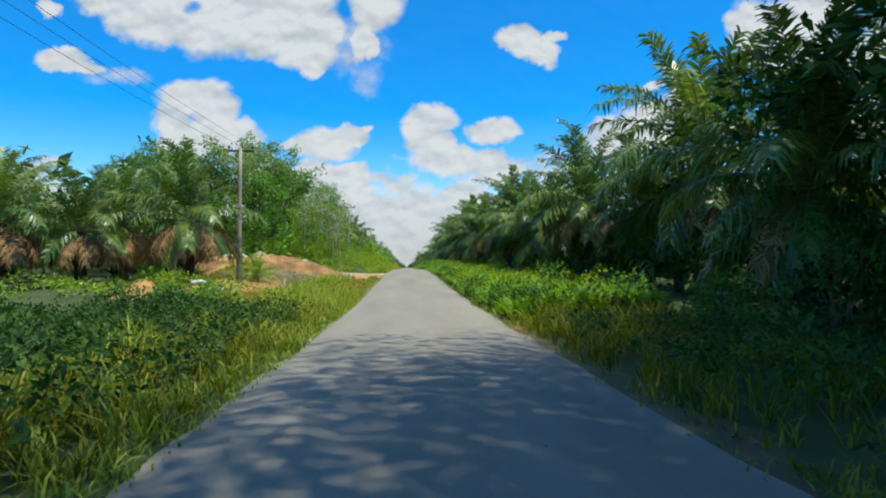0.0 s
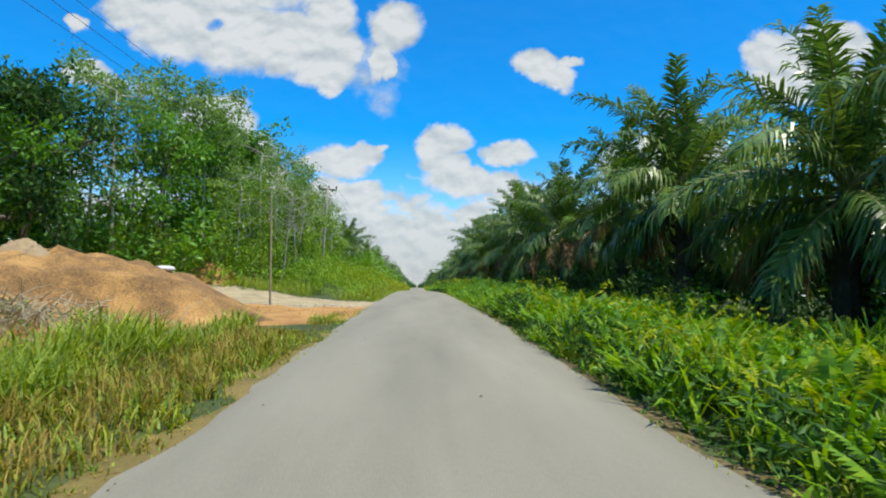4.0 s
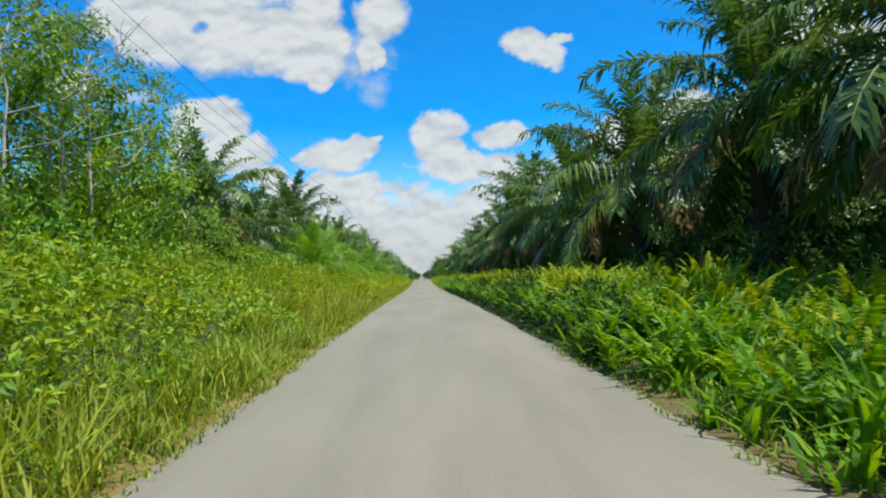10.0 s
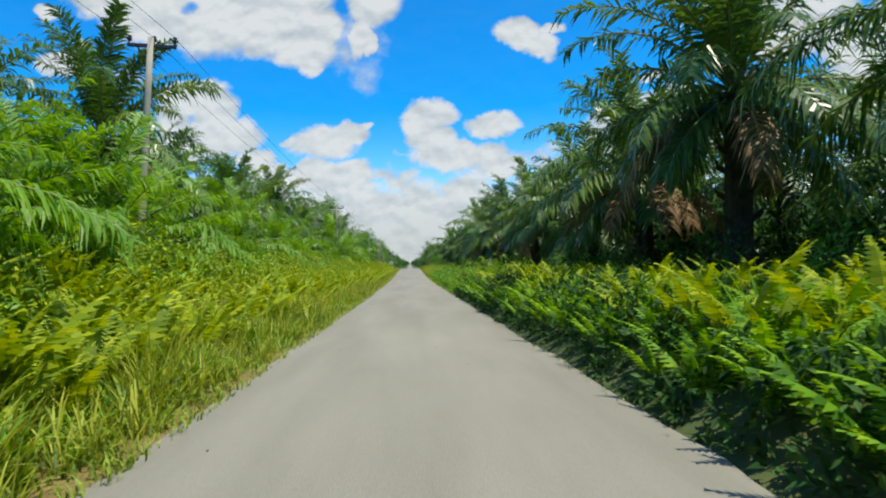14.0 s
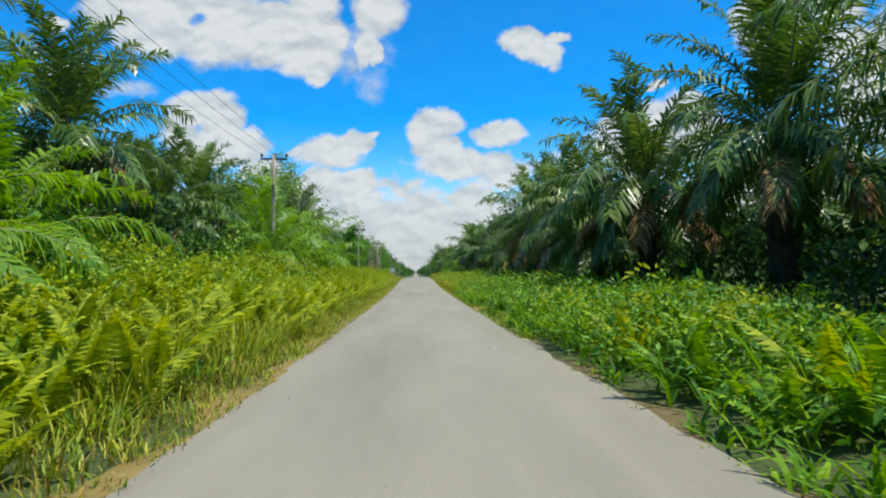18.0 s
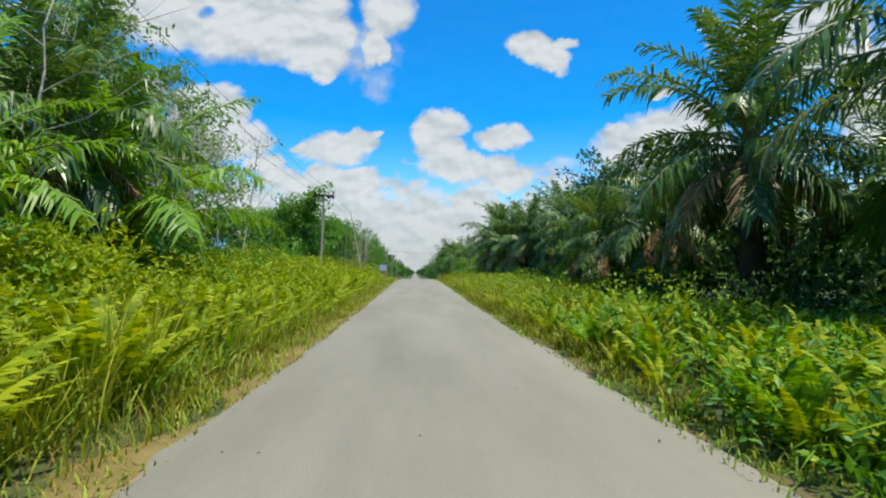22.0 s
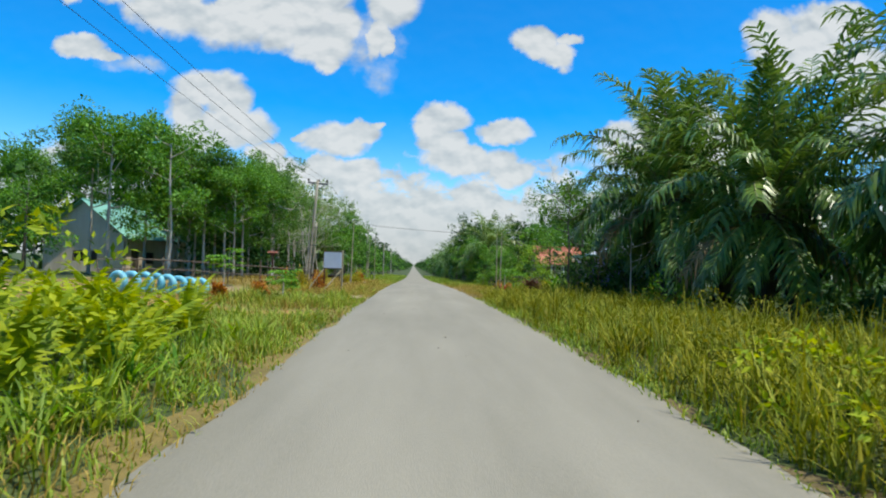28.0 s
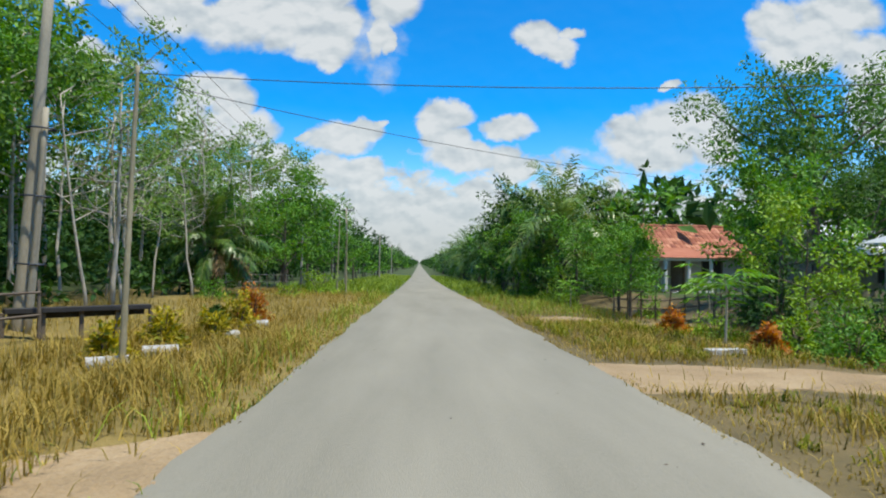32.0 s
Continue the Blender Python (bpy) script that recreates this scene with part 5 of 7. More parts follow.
weeds("far_wood", [(26, 60, -20, 320, 1.3, 9.0), (-62, -30, -20, 320, 1.3, 9.5), (15, 50, 304, 700, 1.1, 8.0), (-50, -16, 304, 700, 1.1, 8.5), (-30, -7, 560, 1500, 0.6, 7.5), (7, 30, 560, 1500, 0.6, 7.5), (-26, -5, 1500, 2600, 0.4, 8), (5, 26, 1500, 2600, 0.4, 8)], M_DEEP, "wood in the distance", 27, 1.7)
# the dark inside of the grove, painted by leaf colour
weeds("garden_thicket", [(-15, -12, 267, 276, 26, 4.0), (-19, -12, 276, 284, 26, 5.0), (-30, -13.5, 284, 305, 24, 5.5), (-13.5, -10.2, 272, 305, 26, 1.6), (12, 30, 240, 262, 14, 2.2), (21, 34, 280, 304, 18, 4.6), (6.5, 11.5, 292, 304, 22, 2.2), (12, 21, 305, 312, 22, 4.5)], M_DEEP, "thicket round the village gardens, its shade put into dark leaf colour", 29, 0.36)
weeds("village_wood", [(-42, -14, 296, 345, 13, 8.5), (20, 42, 308, 345, 13, 8.0)], M_DEEP, "dense wood behind the village", 30, 0.62)
# shaded foot and front of the banks, darkened by leaf colour
weeds("undergrowth", [(2.55, 6.5, 90, 146, 70, 0.6), (2.35, 3.3, 88, 147, 420, 0.8), (2.4, 3.2, 22, 60, 260, 0.8), (-9.5, -3.0, 2, 20, 170, 0.9), (2.8, 6, 0, 24, 110, 0.9), (6, 12, -14, 16, 90, 3.4)], M_DEEP, "undergrowth with its shade put into dark green leaf colour", 28, 0.12)

# ---- power line ----
def power_pole(height, wood=M_POLE, strain=False):
    ob = thing("utility_pole", "tall grey utility pole with a double crossarm and hanging strain insulators" if strain else "tall grey utility pole with an iron crossarm and three insulators", "utility pole", "power line poles")
    p = Heap()
    z = np.linspace(-0.5, height, 6)
    p.tube(np.stack([0 * z, 0 * z, z], 1), np.linspace(0.14, 0.085, 6), 10)
    part("shaft", p, wood, ob, smooth=True)
    a = Heap()
    a.box(0, 0.11, height - 0.22, 1.46, 0.10, 0.10)
    part("crossarm", a, M_IRON, ob, "dark iron crossarm")
    b = Heap()
    for sx in (-1, 1):
        b.tube([(0, 0.11, height - 0.75), (sx * 0.45, 0.11, height - 0.26)], [0.018, 0.018], 5)
    part("brace", b, M_IRON, ob)
    if strain:
        a = Heap()
        a.box(0, -0.11, height - 0.22, 1.46, 0.10, 0.10)
        part("crossarm", a, M_IRON, ob, "dark iron crossarm")
        for x in (-0.66, 0.66, -0.1, 0.36):
            for sg in (-1, 1):
                q = Heap()
                yy2 = sg * (0.17 + np.array([0, 0.06, 0.07, 0.11, 0.12, 0.18, 0.19, 0.23, 0.24, 0.30]))
                q.tube(np.stack([0 * yy2 + x, yy2, height - 0.24 - 0.25 * np.abs(yy2)], 1), [0.02, 0.03, 0.10, 0.10, 0.035, 0.035, 0.10, 0.10, 0.03, 0.02], 9)
                part("insulator", q, M_CERAMIC, ob, "brown ceramic disc insulator")
    for x in (-0.68, 0.06, 0.68):
        q = Heap()
        zz = height - 0.17 + np.array([0, 0.08, 0.09, 0.15, 0.16, 0.23, 0.26])
        q.tube(np.stack([0 * zz + x, 0 * zz + 0.11, zz], 1), [0.025, 0.025, 0.075, 0.085, 0.06, 0.065, 0.02], 8)
        part("insulator", q, M_CERAMIC, ob, "brown ceramic insulator")
    return ob


LINE = [(-10.0, -8.0), (-9.8, 38.3), (-7.7, 84.0), (-7.65, 132.2), (-7.8, 181.2), (-7.3, 227.3), (-7.7, 274.5), (-7.4, 321.0), (-7.2, 368.0), (-7.2, 414.0)]
TOPS = [7.3, 7.4, 8.5, 8.45, 7.8, 7.0, 7.3, 6.4, 5.6, 5.4]
heads = []
first = None
LEANS = [0, 0.5, 2.0, 4.0, 1.5, 2.2, 3.5, 0, 0, 0]
for (x, yy), top, lean in zip(LINE, TOPS, LEANS):
    m = pose(x - 8.3 * math.sin(radians(lean)), yy, top - 8.3 * math.cos(radians(lean)), 0, lean, 0)
    if 220 < yy < 230:
        power_pole(8.3, strain=True).matrix_basis = m
    elif first is None:
        first = power_pole(8.3)
        first.matrix_basis = m
    else:
        copy_thing(first, m)
    heads.append([(x + dx, yy + 0.11, top + 0.02) for dx in (-0.68, 0.06, 0.68)])
for a, b in zip(heads, heads[1:]):
    for p, q in zip(a, b):
        t = np.linspace(0, 1, 14)[:, None]
        c = np.array(p) * (1 - t) + np.array(q) * t
        c[:, 2] -= 0.55 * 4 * (t * (1 - t))[:, 0]
        hh = Heap()
        hh.tube(c, 0.009, 4, False)
        single("power_cable", hh, M_WIRE, "thin dark power cable strung between utility poles", "cable", group="power cables")

# ---- the clearing by the start ----
def mound(name, cx, cy, rx, ry, high, mat, label, seed, category="mound", base=0.0, steep=0.9):
    """A heap of earth: a dome with slumped sides and clods."""
    rg = np.random.RandomState(seed)
    n, m = 26, 34
    hh = Heap()
    r = np.linspace(0, 1, n)[:, None]
    a = np.linspace(0, 2 * np.pi, m, endpoint=False)[None]
    wob = 1 + 0.14 * np.sin(3 * a + seed) + 0.08 * np.sin(7 * a + 2 * seed)
    x = cx + rx * r * wob * np.cos(a)
    y2 = cy + ry * r * wob * np.sin(a)
    z = land_z(x, y2) - 0.08 + base * (1 - r ** 8) + high * (np.cos(np.pi * r ** steep) * 0.5 + 0.5) * (1 + 0.12 * np.sin(4 * x + seed) * np.sin(3 * y2)) + rg.normal(0, 0.035 * high, x.shape) * (1 - r)
    hh.v.append(np.stack([x.ravel(), y2.ravel(), z.ravel()], 1))
    hh.f = [(i * m + j, (i + 1) * m + j, (i + 1) * m + (j + 1) % m, i * m + (j + 1) % m) for i in range(n - 1) for j in range(m)]
    hh.n = n * m
    return single(name, hh, mat, label, category, smooth=True)


mound("soil_mound", -13.0, 72.6, 3.6, 1.3, 1.1, M_SAND, "long heap of orange soil beside the clearing", 1)
mound("soil_bank", -12.6, 53.4, 7.6, 6.8, 1.4, M_DUG, "broad flat terrace of dug brown and orange soil", 2, steep=2.5)
mound("sand_mound", -11.9, 52.4, 1.2, 1.1, 0.7, M_PALE, "pale cone of building sand on the soil terrace", 3, base=1.2)
mound("soil_mound", -13.5, 46.5, 3.0, 2.0, 0.5, M_SAND, "low heap of orange soil at the grassy verge", 4)
mound("soil_mound", -9.8, 25.5, 1.3, 1.6, 0.75, M_SAND, "small heap of orange soil among the weeds", 5)
mound("soil_mound", -9.2, 33.5, 2.2, 1.8, 0.55, M_SAND, "flat heap of orange soil among the weeds", 6)


def sack(x, y, z, turn, s):
    hh = Heap()
    t = np.linspace(-1, 1, 8)
    hh.tube(np.stack([t * 0.42 * s, 0 * t, 0.02 * np.cos(t * 3)], 1), 0.2 * s * np.sqrt(np.maximum(1 - t ** 6, 0.08)), 8)
    ob = single("sack", hh, M_SACK, "white filled sack lying on the soil heap", "sack", smooth=True, group="sacks")
    ob.matrix_basis = pose(x, y, z, 8, 0, turn) @ Matrix.Diagonal((1, 1, 0.6, 1))


mound("lime_mound", -14.2, 51.6, 1.0, 0.7, 0.4, M_SACK, "white heap of lime on the soil terrace", 8, base=1.3)
mound("lime_mound", -13.0, 51.2, 0.8, 0.7, 0.3, M_SACK, "small white heap of lime on the soil terrace", 9, base=1.3)
sack(-8.9, 55.2, float(land_z(-8.9, 55.2)) + 1.2, 30, 0.8)
sack(-8.6, 27.5, float(land_z(-8.6, 27.5)) + 0.55, 50, 0.8)
sack(-8.0, 27.9, float(land_z(-8.0, 27.9)) + 0.3, 15, 0.8)

# open shelter of poles with a slanting plank roof
shed = thing("shelter", "small open pole shelter with a slanting weathered plank roof", "shelter", at=pose(-17.6, 57.0, float(land_z(-17.6, 57)) + 0.45, 0, 0, 12))
for x, y, z in ((-1.1, -0.8, 2.35), (1.1, -0.8, 2.15), (-1.1, 0.8, 2.6), (1.1, 0.8, 2.4)):
    hh = Heap()
    hh.tube([(x, y, -1.6), (x + 0.03, y, z * 0.5), (x, y, z)], [0.05, 0.045, 0.04], 6)
    part("post", hh, M_BAMBOO, shed)
for k in range(7):
    hh = Heap()
    hh.tube([(-1.5, -1.0 + 0.33 * k, 2.44 + 0.05 * k), (0, -1.0 + 0.33 * k, 2.28 + 0.05 * k), (1.5, -1.0 + 0.33 * k, 2.14 + 0.05 * k)], [0.07, 0.08, 0.07], 6)
    part("plank", hh, M_WOOD, shed)
# dead sticks of cut brush at the foot of the bank
rg = np.random.RandomState(77)
brush = Heap()
for k in range(260):
    x, y = rg.uniform(-13.5, -5.5), rg.uniform(36, 48.5)
    a = rg.uniform(0, 6.28)
    L = rg.uniform(0.4, 1.3)
    z = float(land_z(x, y)) - 0.05
    brush.tube([(x, y, z), (x + 0.3 * L * math.cos(a), y + 0.3 * L * math.sin(a), z + 0.45 * L), (x + 0.8 * L * math.cos(a), y + 0.8 * L * math.sin(a), z + L * rg.uniform(0.3, 0.9))], [0.014, 0.011, 0.004], 3)
for k in range(420):
    x, y = rg.normal(-8.6, 0.9), rg.normal(46.2, 1.0)
    a = rg.uniform(0, 6.28)
    L = rg.uniform(0.3, 1.0)
    z = float(land_z(x, y)) - 0.05 + rg.uniform(0, 0.5)
    brush.tube([(x, y, z), (x + 0.4 * L * math.cos(a), y + 0.4 * L * math.sin(a), z + 0.25 * L), (x + 0.9 * L * math.cos(a), y + 0.9 * L * math.sin(a), z + L * rg.uniform(0.0, 0.5))], [0.016, 0.012, 0.004], 3)
single("cut_brush", brush, M_BAMBOO, "grey-brown dead sticks of cut brush", "brush", "stuff")


def bamboo(x, y, top, lean=(0, 0), thick=0.035, label="tall thin weathered bamboo pole standing in the ground"):
    """A bamboo pole with nodes."""
    z0 = float(land_z(x, y)) - 0.3
    hh = Heap()
    n = max(6, int((top - z0) / 0.35))
    t = np.linspace(0, 1, n * 3 + 1)
    r = thick * (1 - 0.45 * t) * (1 + 0.16 * (np.arange(n * 3 + 1) % 3 == 0))
    hh.tube(np.stack([x + lean[0] * t ** 1.2, y + lean[1] * t, z0 + (top - z0) * t], 1), r, 7)
    return single("bamboo_pole", hh, M_BAMBOO, label, "pole", smooth=True, group="bamboo poles")


stake = thing("boundary_post", "short white painted boundary post with a red top", "post", at=pose(-7.6, 39.8, float(land_z(-7.6, 39.8)) - 0.06, 4, 3, 20))
hh = Heap()
hh.tube([(0, 0, -0.2), (0, 0, 0.5), (0.02, 0, 0.62)], [0.065, 0.06, 0.058], 8)
part("shaft", hh, M_PAINT, stake)
hh = Heap()
hh.tube([(0.018, 0, 0.60), (0.02, 0, 0.66), (0.02, 0, 0.68)], [0.064, 0.062, 0.04], 8)
part("cap", hh, M_RED, stake, "faded red top")
bamboo(-6.35, 59.8, 4.3, (-0.15, 0.1), 0.05)
bamboo(-9.6, 176.2, 6.0, (0.25, 0), 0.05)
bamboo(-4.4, 228.8, 6.0, (-1.3, 2.2), 0.05, "tall leaning bamboo pole among the ferns")
bamboo(-4.9, 230.4, 3.4, (0.1, 0.2), 0.04)
bamboo(-4.75, 271.4, 4.2, (0.08, 0.1), 0.05)
bamboo(4.9, 269.0, 3.5, (-0.05, 0), 0.04)
bamboo(5.2, 269.5, 3.6, (0.06, 0.1), 0.035)
bamboo(-5.98, 304.25, 4.2, (0.1, 0.1), 0.05)
bamboo(-5.0, 301.0, 4.0, (0, 0.1), 0.05)
bamboo(-6.40, 234.00, 4.4, (0.1, 0.1), 0.04)

# scattered stones on the gravel and litter on the road's edge
rg = np.random.RandomState(31)
stones, clods = Heap(), Heap()
for k in range(640):
    x, y = -2.6 - rg.uniform(0, 1) ** 1.3 * 16, 0.0
    y = (59.7 + rg.normal(0, 0.35)) if k % 2 else 64.2 + 0.8 * max(0, -x - 3.4) + abs(rg.normal(0, 0.35))
    s = rg.uniform(0.012, 0.05) * (1.7 if k % 9 == 0 else 1)
    q = rg.normal(size=(6, 3))
    q = np.array([[1, 0, 0], [0, 1, 0], [-1, 0, 0], [0, -1, 0], [0, 0, 0.8], [0, 0, -0.6]]) * s * rg.uniform(0.7, 1.3, (6, 3)) + [x, y, float(land_z(x, y)) - 0.02]
    stones.add(q, [(0, 1, 4), (1, 2, 4), (2, 3, 4), (3, 0, 4), (1, 0, 5), (2, 1, 5), (3, 2, 5), (0, 3, 5)])
for k in range(700):
    x, y = rg.uniform(-14, -2.9), rg.uniform(38, 59.5)
    if x > -6.5 and y < 52:
        continue
    s = rg.uniform(0.01, 0.04)
    q = np.array([[1, 0, 0], [0, 1, 0], [-1, 0, 0], [0, -1, 0], [0, 0, 0.8], [0, 0, -0.6]]) * s * rg.uniform(0.7, 1.3, (6, 3)) + [x, y, float(land_z(x, y)) - 0.02]
    clods.add(q, [(0, 1, 4), (1, 2, 4), (2, 3, 4), (3, 0, 4), (1, 0, 5), (2, 1, 5), (3, 2, 5), (0, 3, 5)])
single("soil_clods", clods, M_SAND, "loose clods of orange soil on the clearing", "clods", "stuff")
single("gravel_stones", stones, M_STONE, "loose pale stones along the gravel track", "stones", "stuff")


def litter(x, y, mat, label, s=0.16):
    hh = Heap()
    rg2 = np.random.RandomState(int(abs(y) * 10))
    X2, Y2 = np.meshgrid(np.linspace(-1, 1, 5), np.linspace(-1, 1, 4))
    z = 0.06 + 0.12 * rg2.uniform(0, 1, X2.shape)
    hh.add(np.stack([x + X2.ravel() * s + rg2.normal(0, 0.01, X2.size), y + Y2.ravel() * s * 0.6, float(road_z(y)) + z.ravel() * s * 3 - 0.02], 1), [(i * 5 + j, i * 5 + j + 1, i * 5 + j + 6, i * 5 + j + 5) for i in range(3) for j in range(4)])
    return single("litter", hh, mat, label, "litter", group="litter")


litter(-2.35, 111.36, M_SACK, "crumpled white plastic litter at the road's edge", 0.11)
litter(2.25, 16.0, M_RED, "crumpled red wrapper at the road's edge", 0.1)
litter(0.35, 118.25, M_STONE, "small pale scrap lying on the road", 0.06)
litter(2.1, 140.8, M_SACK, "small white litter at the road's edge", 0.07)


# ---- houses ----
def sheet_roof(hh, x0, x1, a, b, waves, hip=0.0):
    """A corrugated slope between the line a (y, z) and the line b, from x0 to x1; hip: how far a's start is set in."""
    n = waves * 2 + 1
    xs, tops = np.linspace(x0, x1, n), np.linspace(x0 + hip, x1, n)
    up = np.where(np.arange(n) % 2 == 0, 0.0, 0.025)
    top = [(x, a[0], a[1] + u) for x, u in zip(tops, up)] + [(x, b[0], b[1] + u) for x, u in zip(xs, up)]
    low = [(x, y, z - 0.02) for x, y, z in top]
    f = []
    for i in range(n - 1):
        f.append((i, i + 1, n + i + 1, n + i))
        f.append((2 * n + i, 3 * n + i, 3 * n + i + 1, 2 * n + i + 1))
    f += [(0, n, 3 * n, 2 * n), (n - 1, 3 * n - 1, 4 * n - 1, 2 * n - 1)]
    for i in range(n - 1):
        f += [(i, 2 * n + i, 2 * n + i + 1, i + 1), (n + i, n + i + 1, 3 * n + i + 1, 3 * n + i)]
    hh.add(top + low, f)


def wall_with_openings(ob, length, high, openings, mat, at, thick=0.14, name="wall"):
    """A wall along x from the origin of at; openings: (x0, x1, z0, z1)."""
    xs = sorted({0.0, length, *[o[0] for o in openings], *[o[1] for o in openings]})
    hh = Heap()
    for x0, x1 in zip(xs, xs[1:]):
        zs = [0.0]
        for o in sorted(openings, key=lambda o: o[2]):
            if o[0] <= x0 + 1e-6 and o[1] >= x1 - 1e-6:
                zs += [o[2], o[3]]
        zs.append(high)
        for z0, z1 in zip(zs[::2], zs[1::2]):
            if z1 - z0 > 0.01:
                hh.box((x0 + x1) / 2, 0, (z0 + z1) / 2, x1 - x0 + 0.002, thick, z1 - z0 + 0.002, edge=0.003)
    p = part(name, hh, mat, ob)
    p.matrix_basis = at
    for o in openings:
        fr2 = Heap()
        w2 = 0.06
        for (cx, cz, sx, sz) in (((o[0] + o[1]) / 2, o[3] - w2 / 2, o[1] - o[0], w2), (o[0] + w2 / 2, (o[2] + o[3]) / 2, w2, o[3] - o[2]), (o[1] - w2 / 2, (o[2] + o[3]) / 2, w2, o[3] - o[2])):
            fr2.box(cx, 0, cz, sx, thick + 0.05, sz)
        q = part("window_frame" if o[2] > 0.3 else "door_frame", fr2, M_WOOD, ob)
        q.matrix_basis = at
        # windows get an opaque dark sheet that paints the unlit room; doors get wood
        dk = Heap()
        dk.box((o[0] + o[1]) / 2, 0.03, (o[2] + o[3]) / 2, o[1] - o[0] - 0.02, 0.03, o[3] - o[2] - 0.02)
        q = part("pane" if o[2] > 0.3 else "door", dk, M_SHADE if o[2] > 0.3 else M_WOOD, ob)
        q.matrix_basis = at
    return p


def house(x, y, turn, wide, deep, eave, ridge, m_wall, m_roof, label, base=None, over=0.5, front=((0.5, 1.3, 0.0, 1.9), (2.0, 3.0, 0.8, 1.7)), hip=0.0):
    """A gabled house, ridge along its own x, front on its -y side; hip: its -x end is hipped by so much."""
    z0 = (float(land_z(x, y)) - 0.1) if base is None else base
    ob = thing("house", label, "house", at=pose(x, y, z0, 0, 0, turn))
    hx, hy = wide / 2, deep / 2
    wall_with_openings(ob, wide, eave, [o for o in front if o[1] < wide - 0.2], m_wall, pose(-hx, -hy, 0))
    wall_with_openings(ob, wide, eave, [], m_wall, pose(hx, hy, 0, 0, 0, 180))
    side = [(deep * 0.35, deep * 0.65, 0.9, 1.7)]
    for sx in (-1, 1):
        wall_with_openings(ob, deep - 0.3, eave, side, m_wall, pose(sx * hx, -sx * (hy - 0.15), 0, 0, 0, 90 * sx) if sx > 0 else pose(-hx, hy - 0.15, 0, 0, 0, -90))
        if hip and sx < 0:
            continue
        g = Heap()
        t2 = 0.07
        g.add([(sx * hx - t2, -hy, eave), (sx * hx - t2, hy, eave), (sx * hx - t2, 0, ridge - 0.06), (sx * hx + t2, -hy, eave), (sx * hx + t2, hy, eave), (sx * hx + t2, 0, ridge - 0.06)],
              [(0, 1, 2), (3, 5, 4), (0, 3, 4, 1), (1, 4, 5, 2), (2, 5, 3, 0)])
        part("gable", g, m_wall, ob)
    drop = (ridge - eave) / hy * over
    for sg in (-1, 1):
        rh = Heap()
        sheet_roof(rh, -hx - over, hx + over, (0, ridge), (sg * (hy + over), eave - drop), int(wide / 0.22), hip)
        part("roof", rh, m_roof, ob)
    rc = Heap()
    rc.tube([(-hx - over + hip, 0, ridge + 0.02), (hx + over, 0, ridge + 0.02)], 0.07, 8)
    part("ridge_cap", rc, m_roof, ob)
    if hip:
        e, z1 = -hx - over, eave - drop
        q = Heap()
        q.add([(e + hip, 0, ridge), (e, hy + over, z1), (e, -hy - over, z1), (e + hip, 0, ridge - 0.03), (e, hy + over, z1 - 0.03), (e, -hy - over, z1 - 0.03)], [(0, 1, 2), (3, 5, 4), (1, 4, 5, 2), (0, 3, 4, 1), (2, 5, 3, 0)])
        part("hip_roof", q, m_roof, ob)
    return ob


house(-24.3, 280.0, 75, 7.0, 7.2, 3.0, 5.5, M_BEIGE, M_GREENTIN, "beige plank house with a green metal roof behind trees")
house(-26.5, 258.5, 10, 6.0, 5.0, 3.2, 4.9, M_PLASTER, M_BLUETIN, "small house with a bright blue metal roof")
house(-30.0, 69.0, 80, 5.0, 4.2, 3.4, 4.6, M_PLASTER, M_TIN, "small unfinished pale house beside the cleared soil", base=float(land_z(-30.0, 69.0)) + 0.9)
house(16.8, 277.4, 2, 7.0, 5.4, 2.15, 3.1, M_PLASTER, M_TIN, "low grey house with a hipped pale metal roof", front=((3.6, 4.6, 0.0, 1.8), (1.0, 2.2, 0.8, 1.5)), hip=1.9)
house(25.0, 296.0, 8, 7.0, 5.0, 2.5, 3.8, M_TIMBER, M_TIN, "low timber house with a pale metal roof behind trees", front=((3.6, 4.6, 0.0, 1.8), (1.0, 2.2, 0.8, 1.5)))
house(14.2, 268.2, 82, 5.0, 5.6, 2.0, 3.0, M_PURPLE, M_TIN, "low purple house with a pale metal roof", front=((1.8, 2.7, 0.0, 1.85), (3.2, 4.2, 0.8, 1.5)))


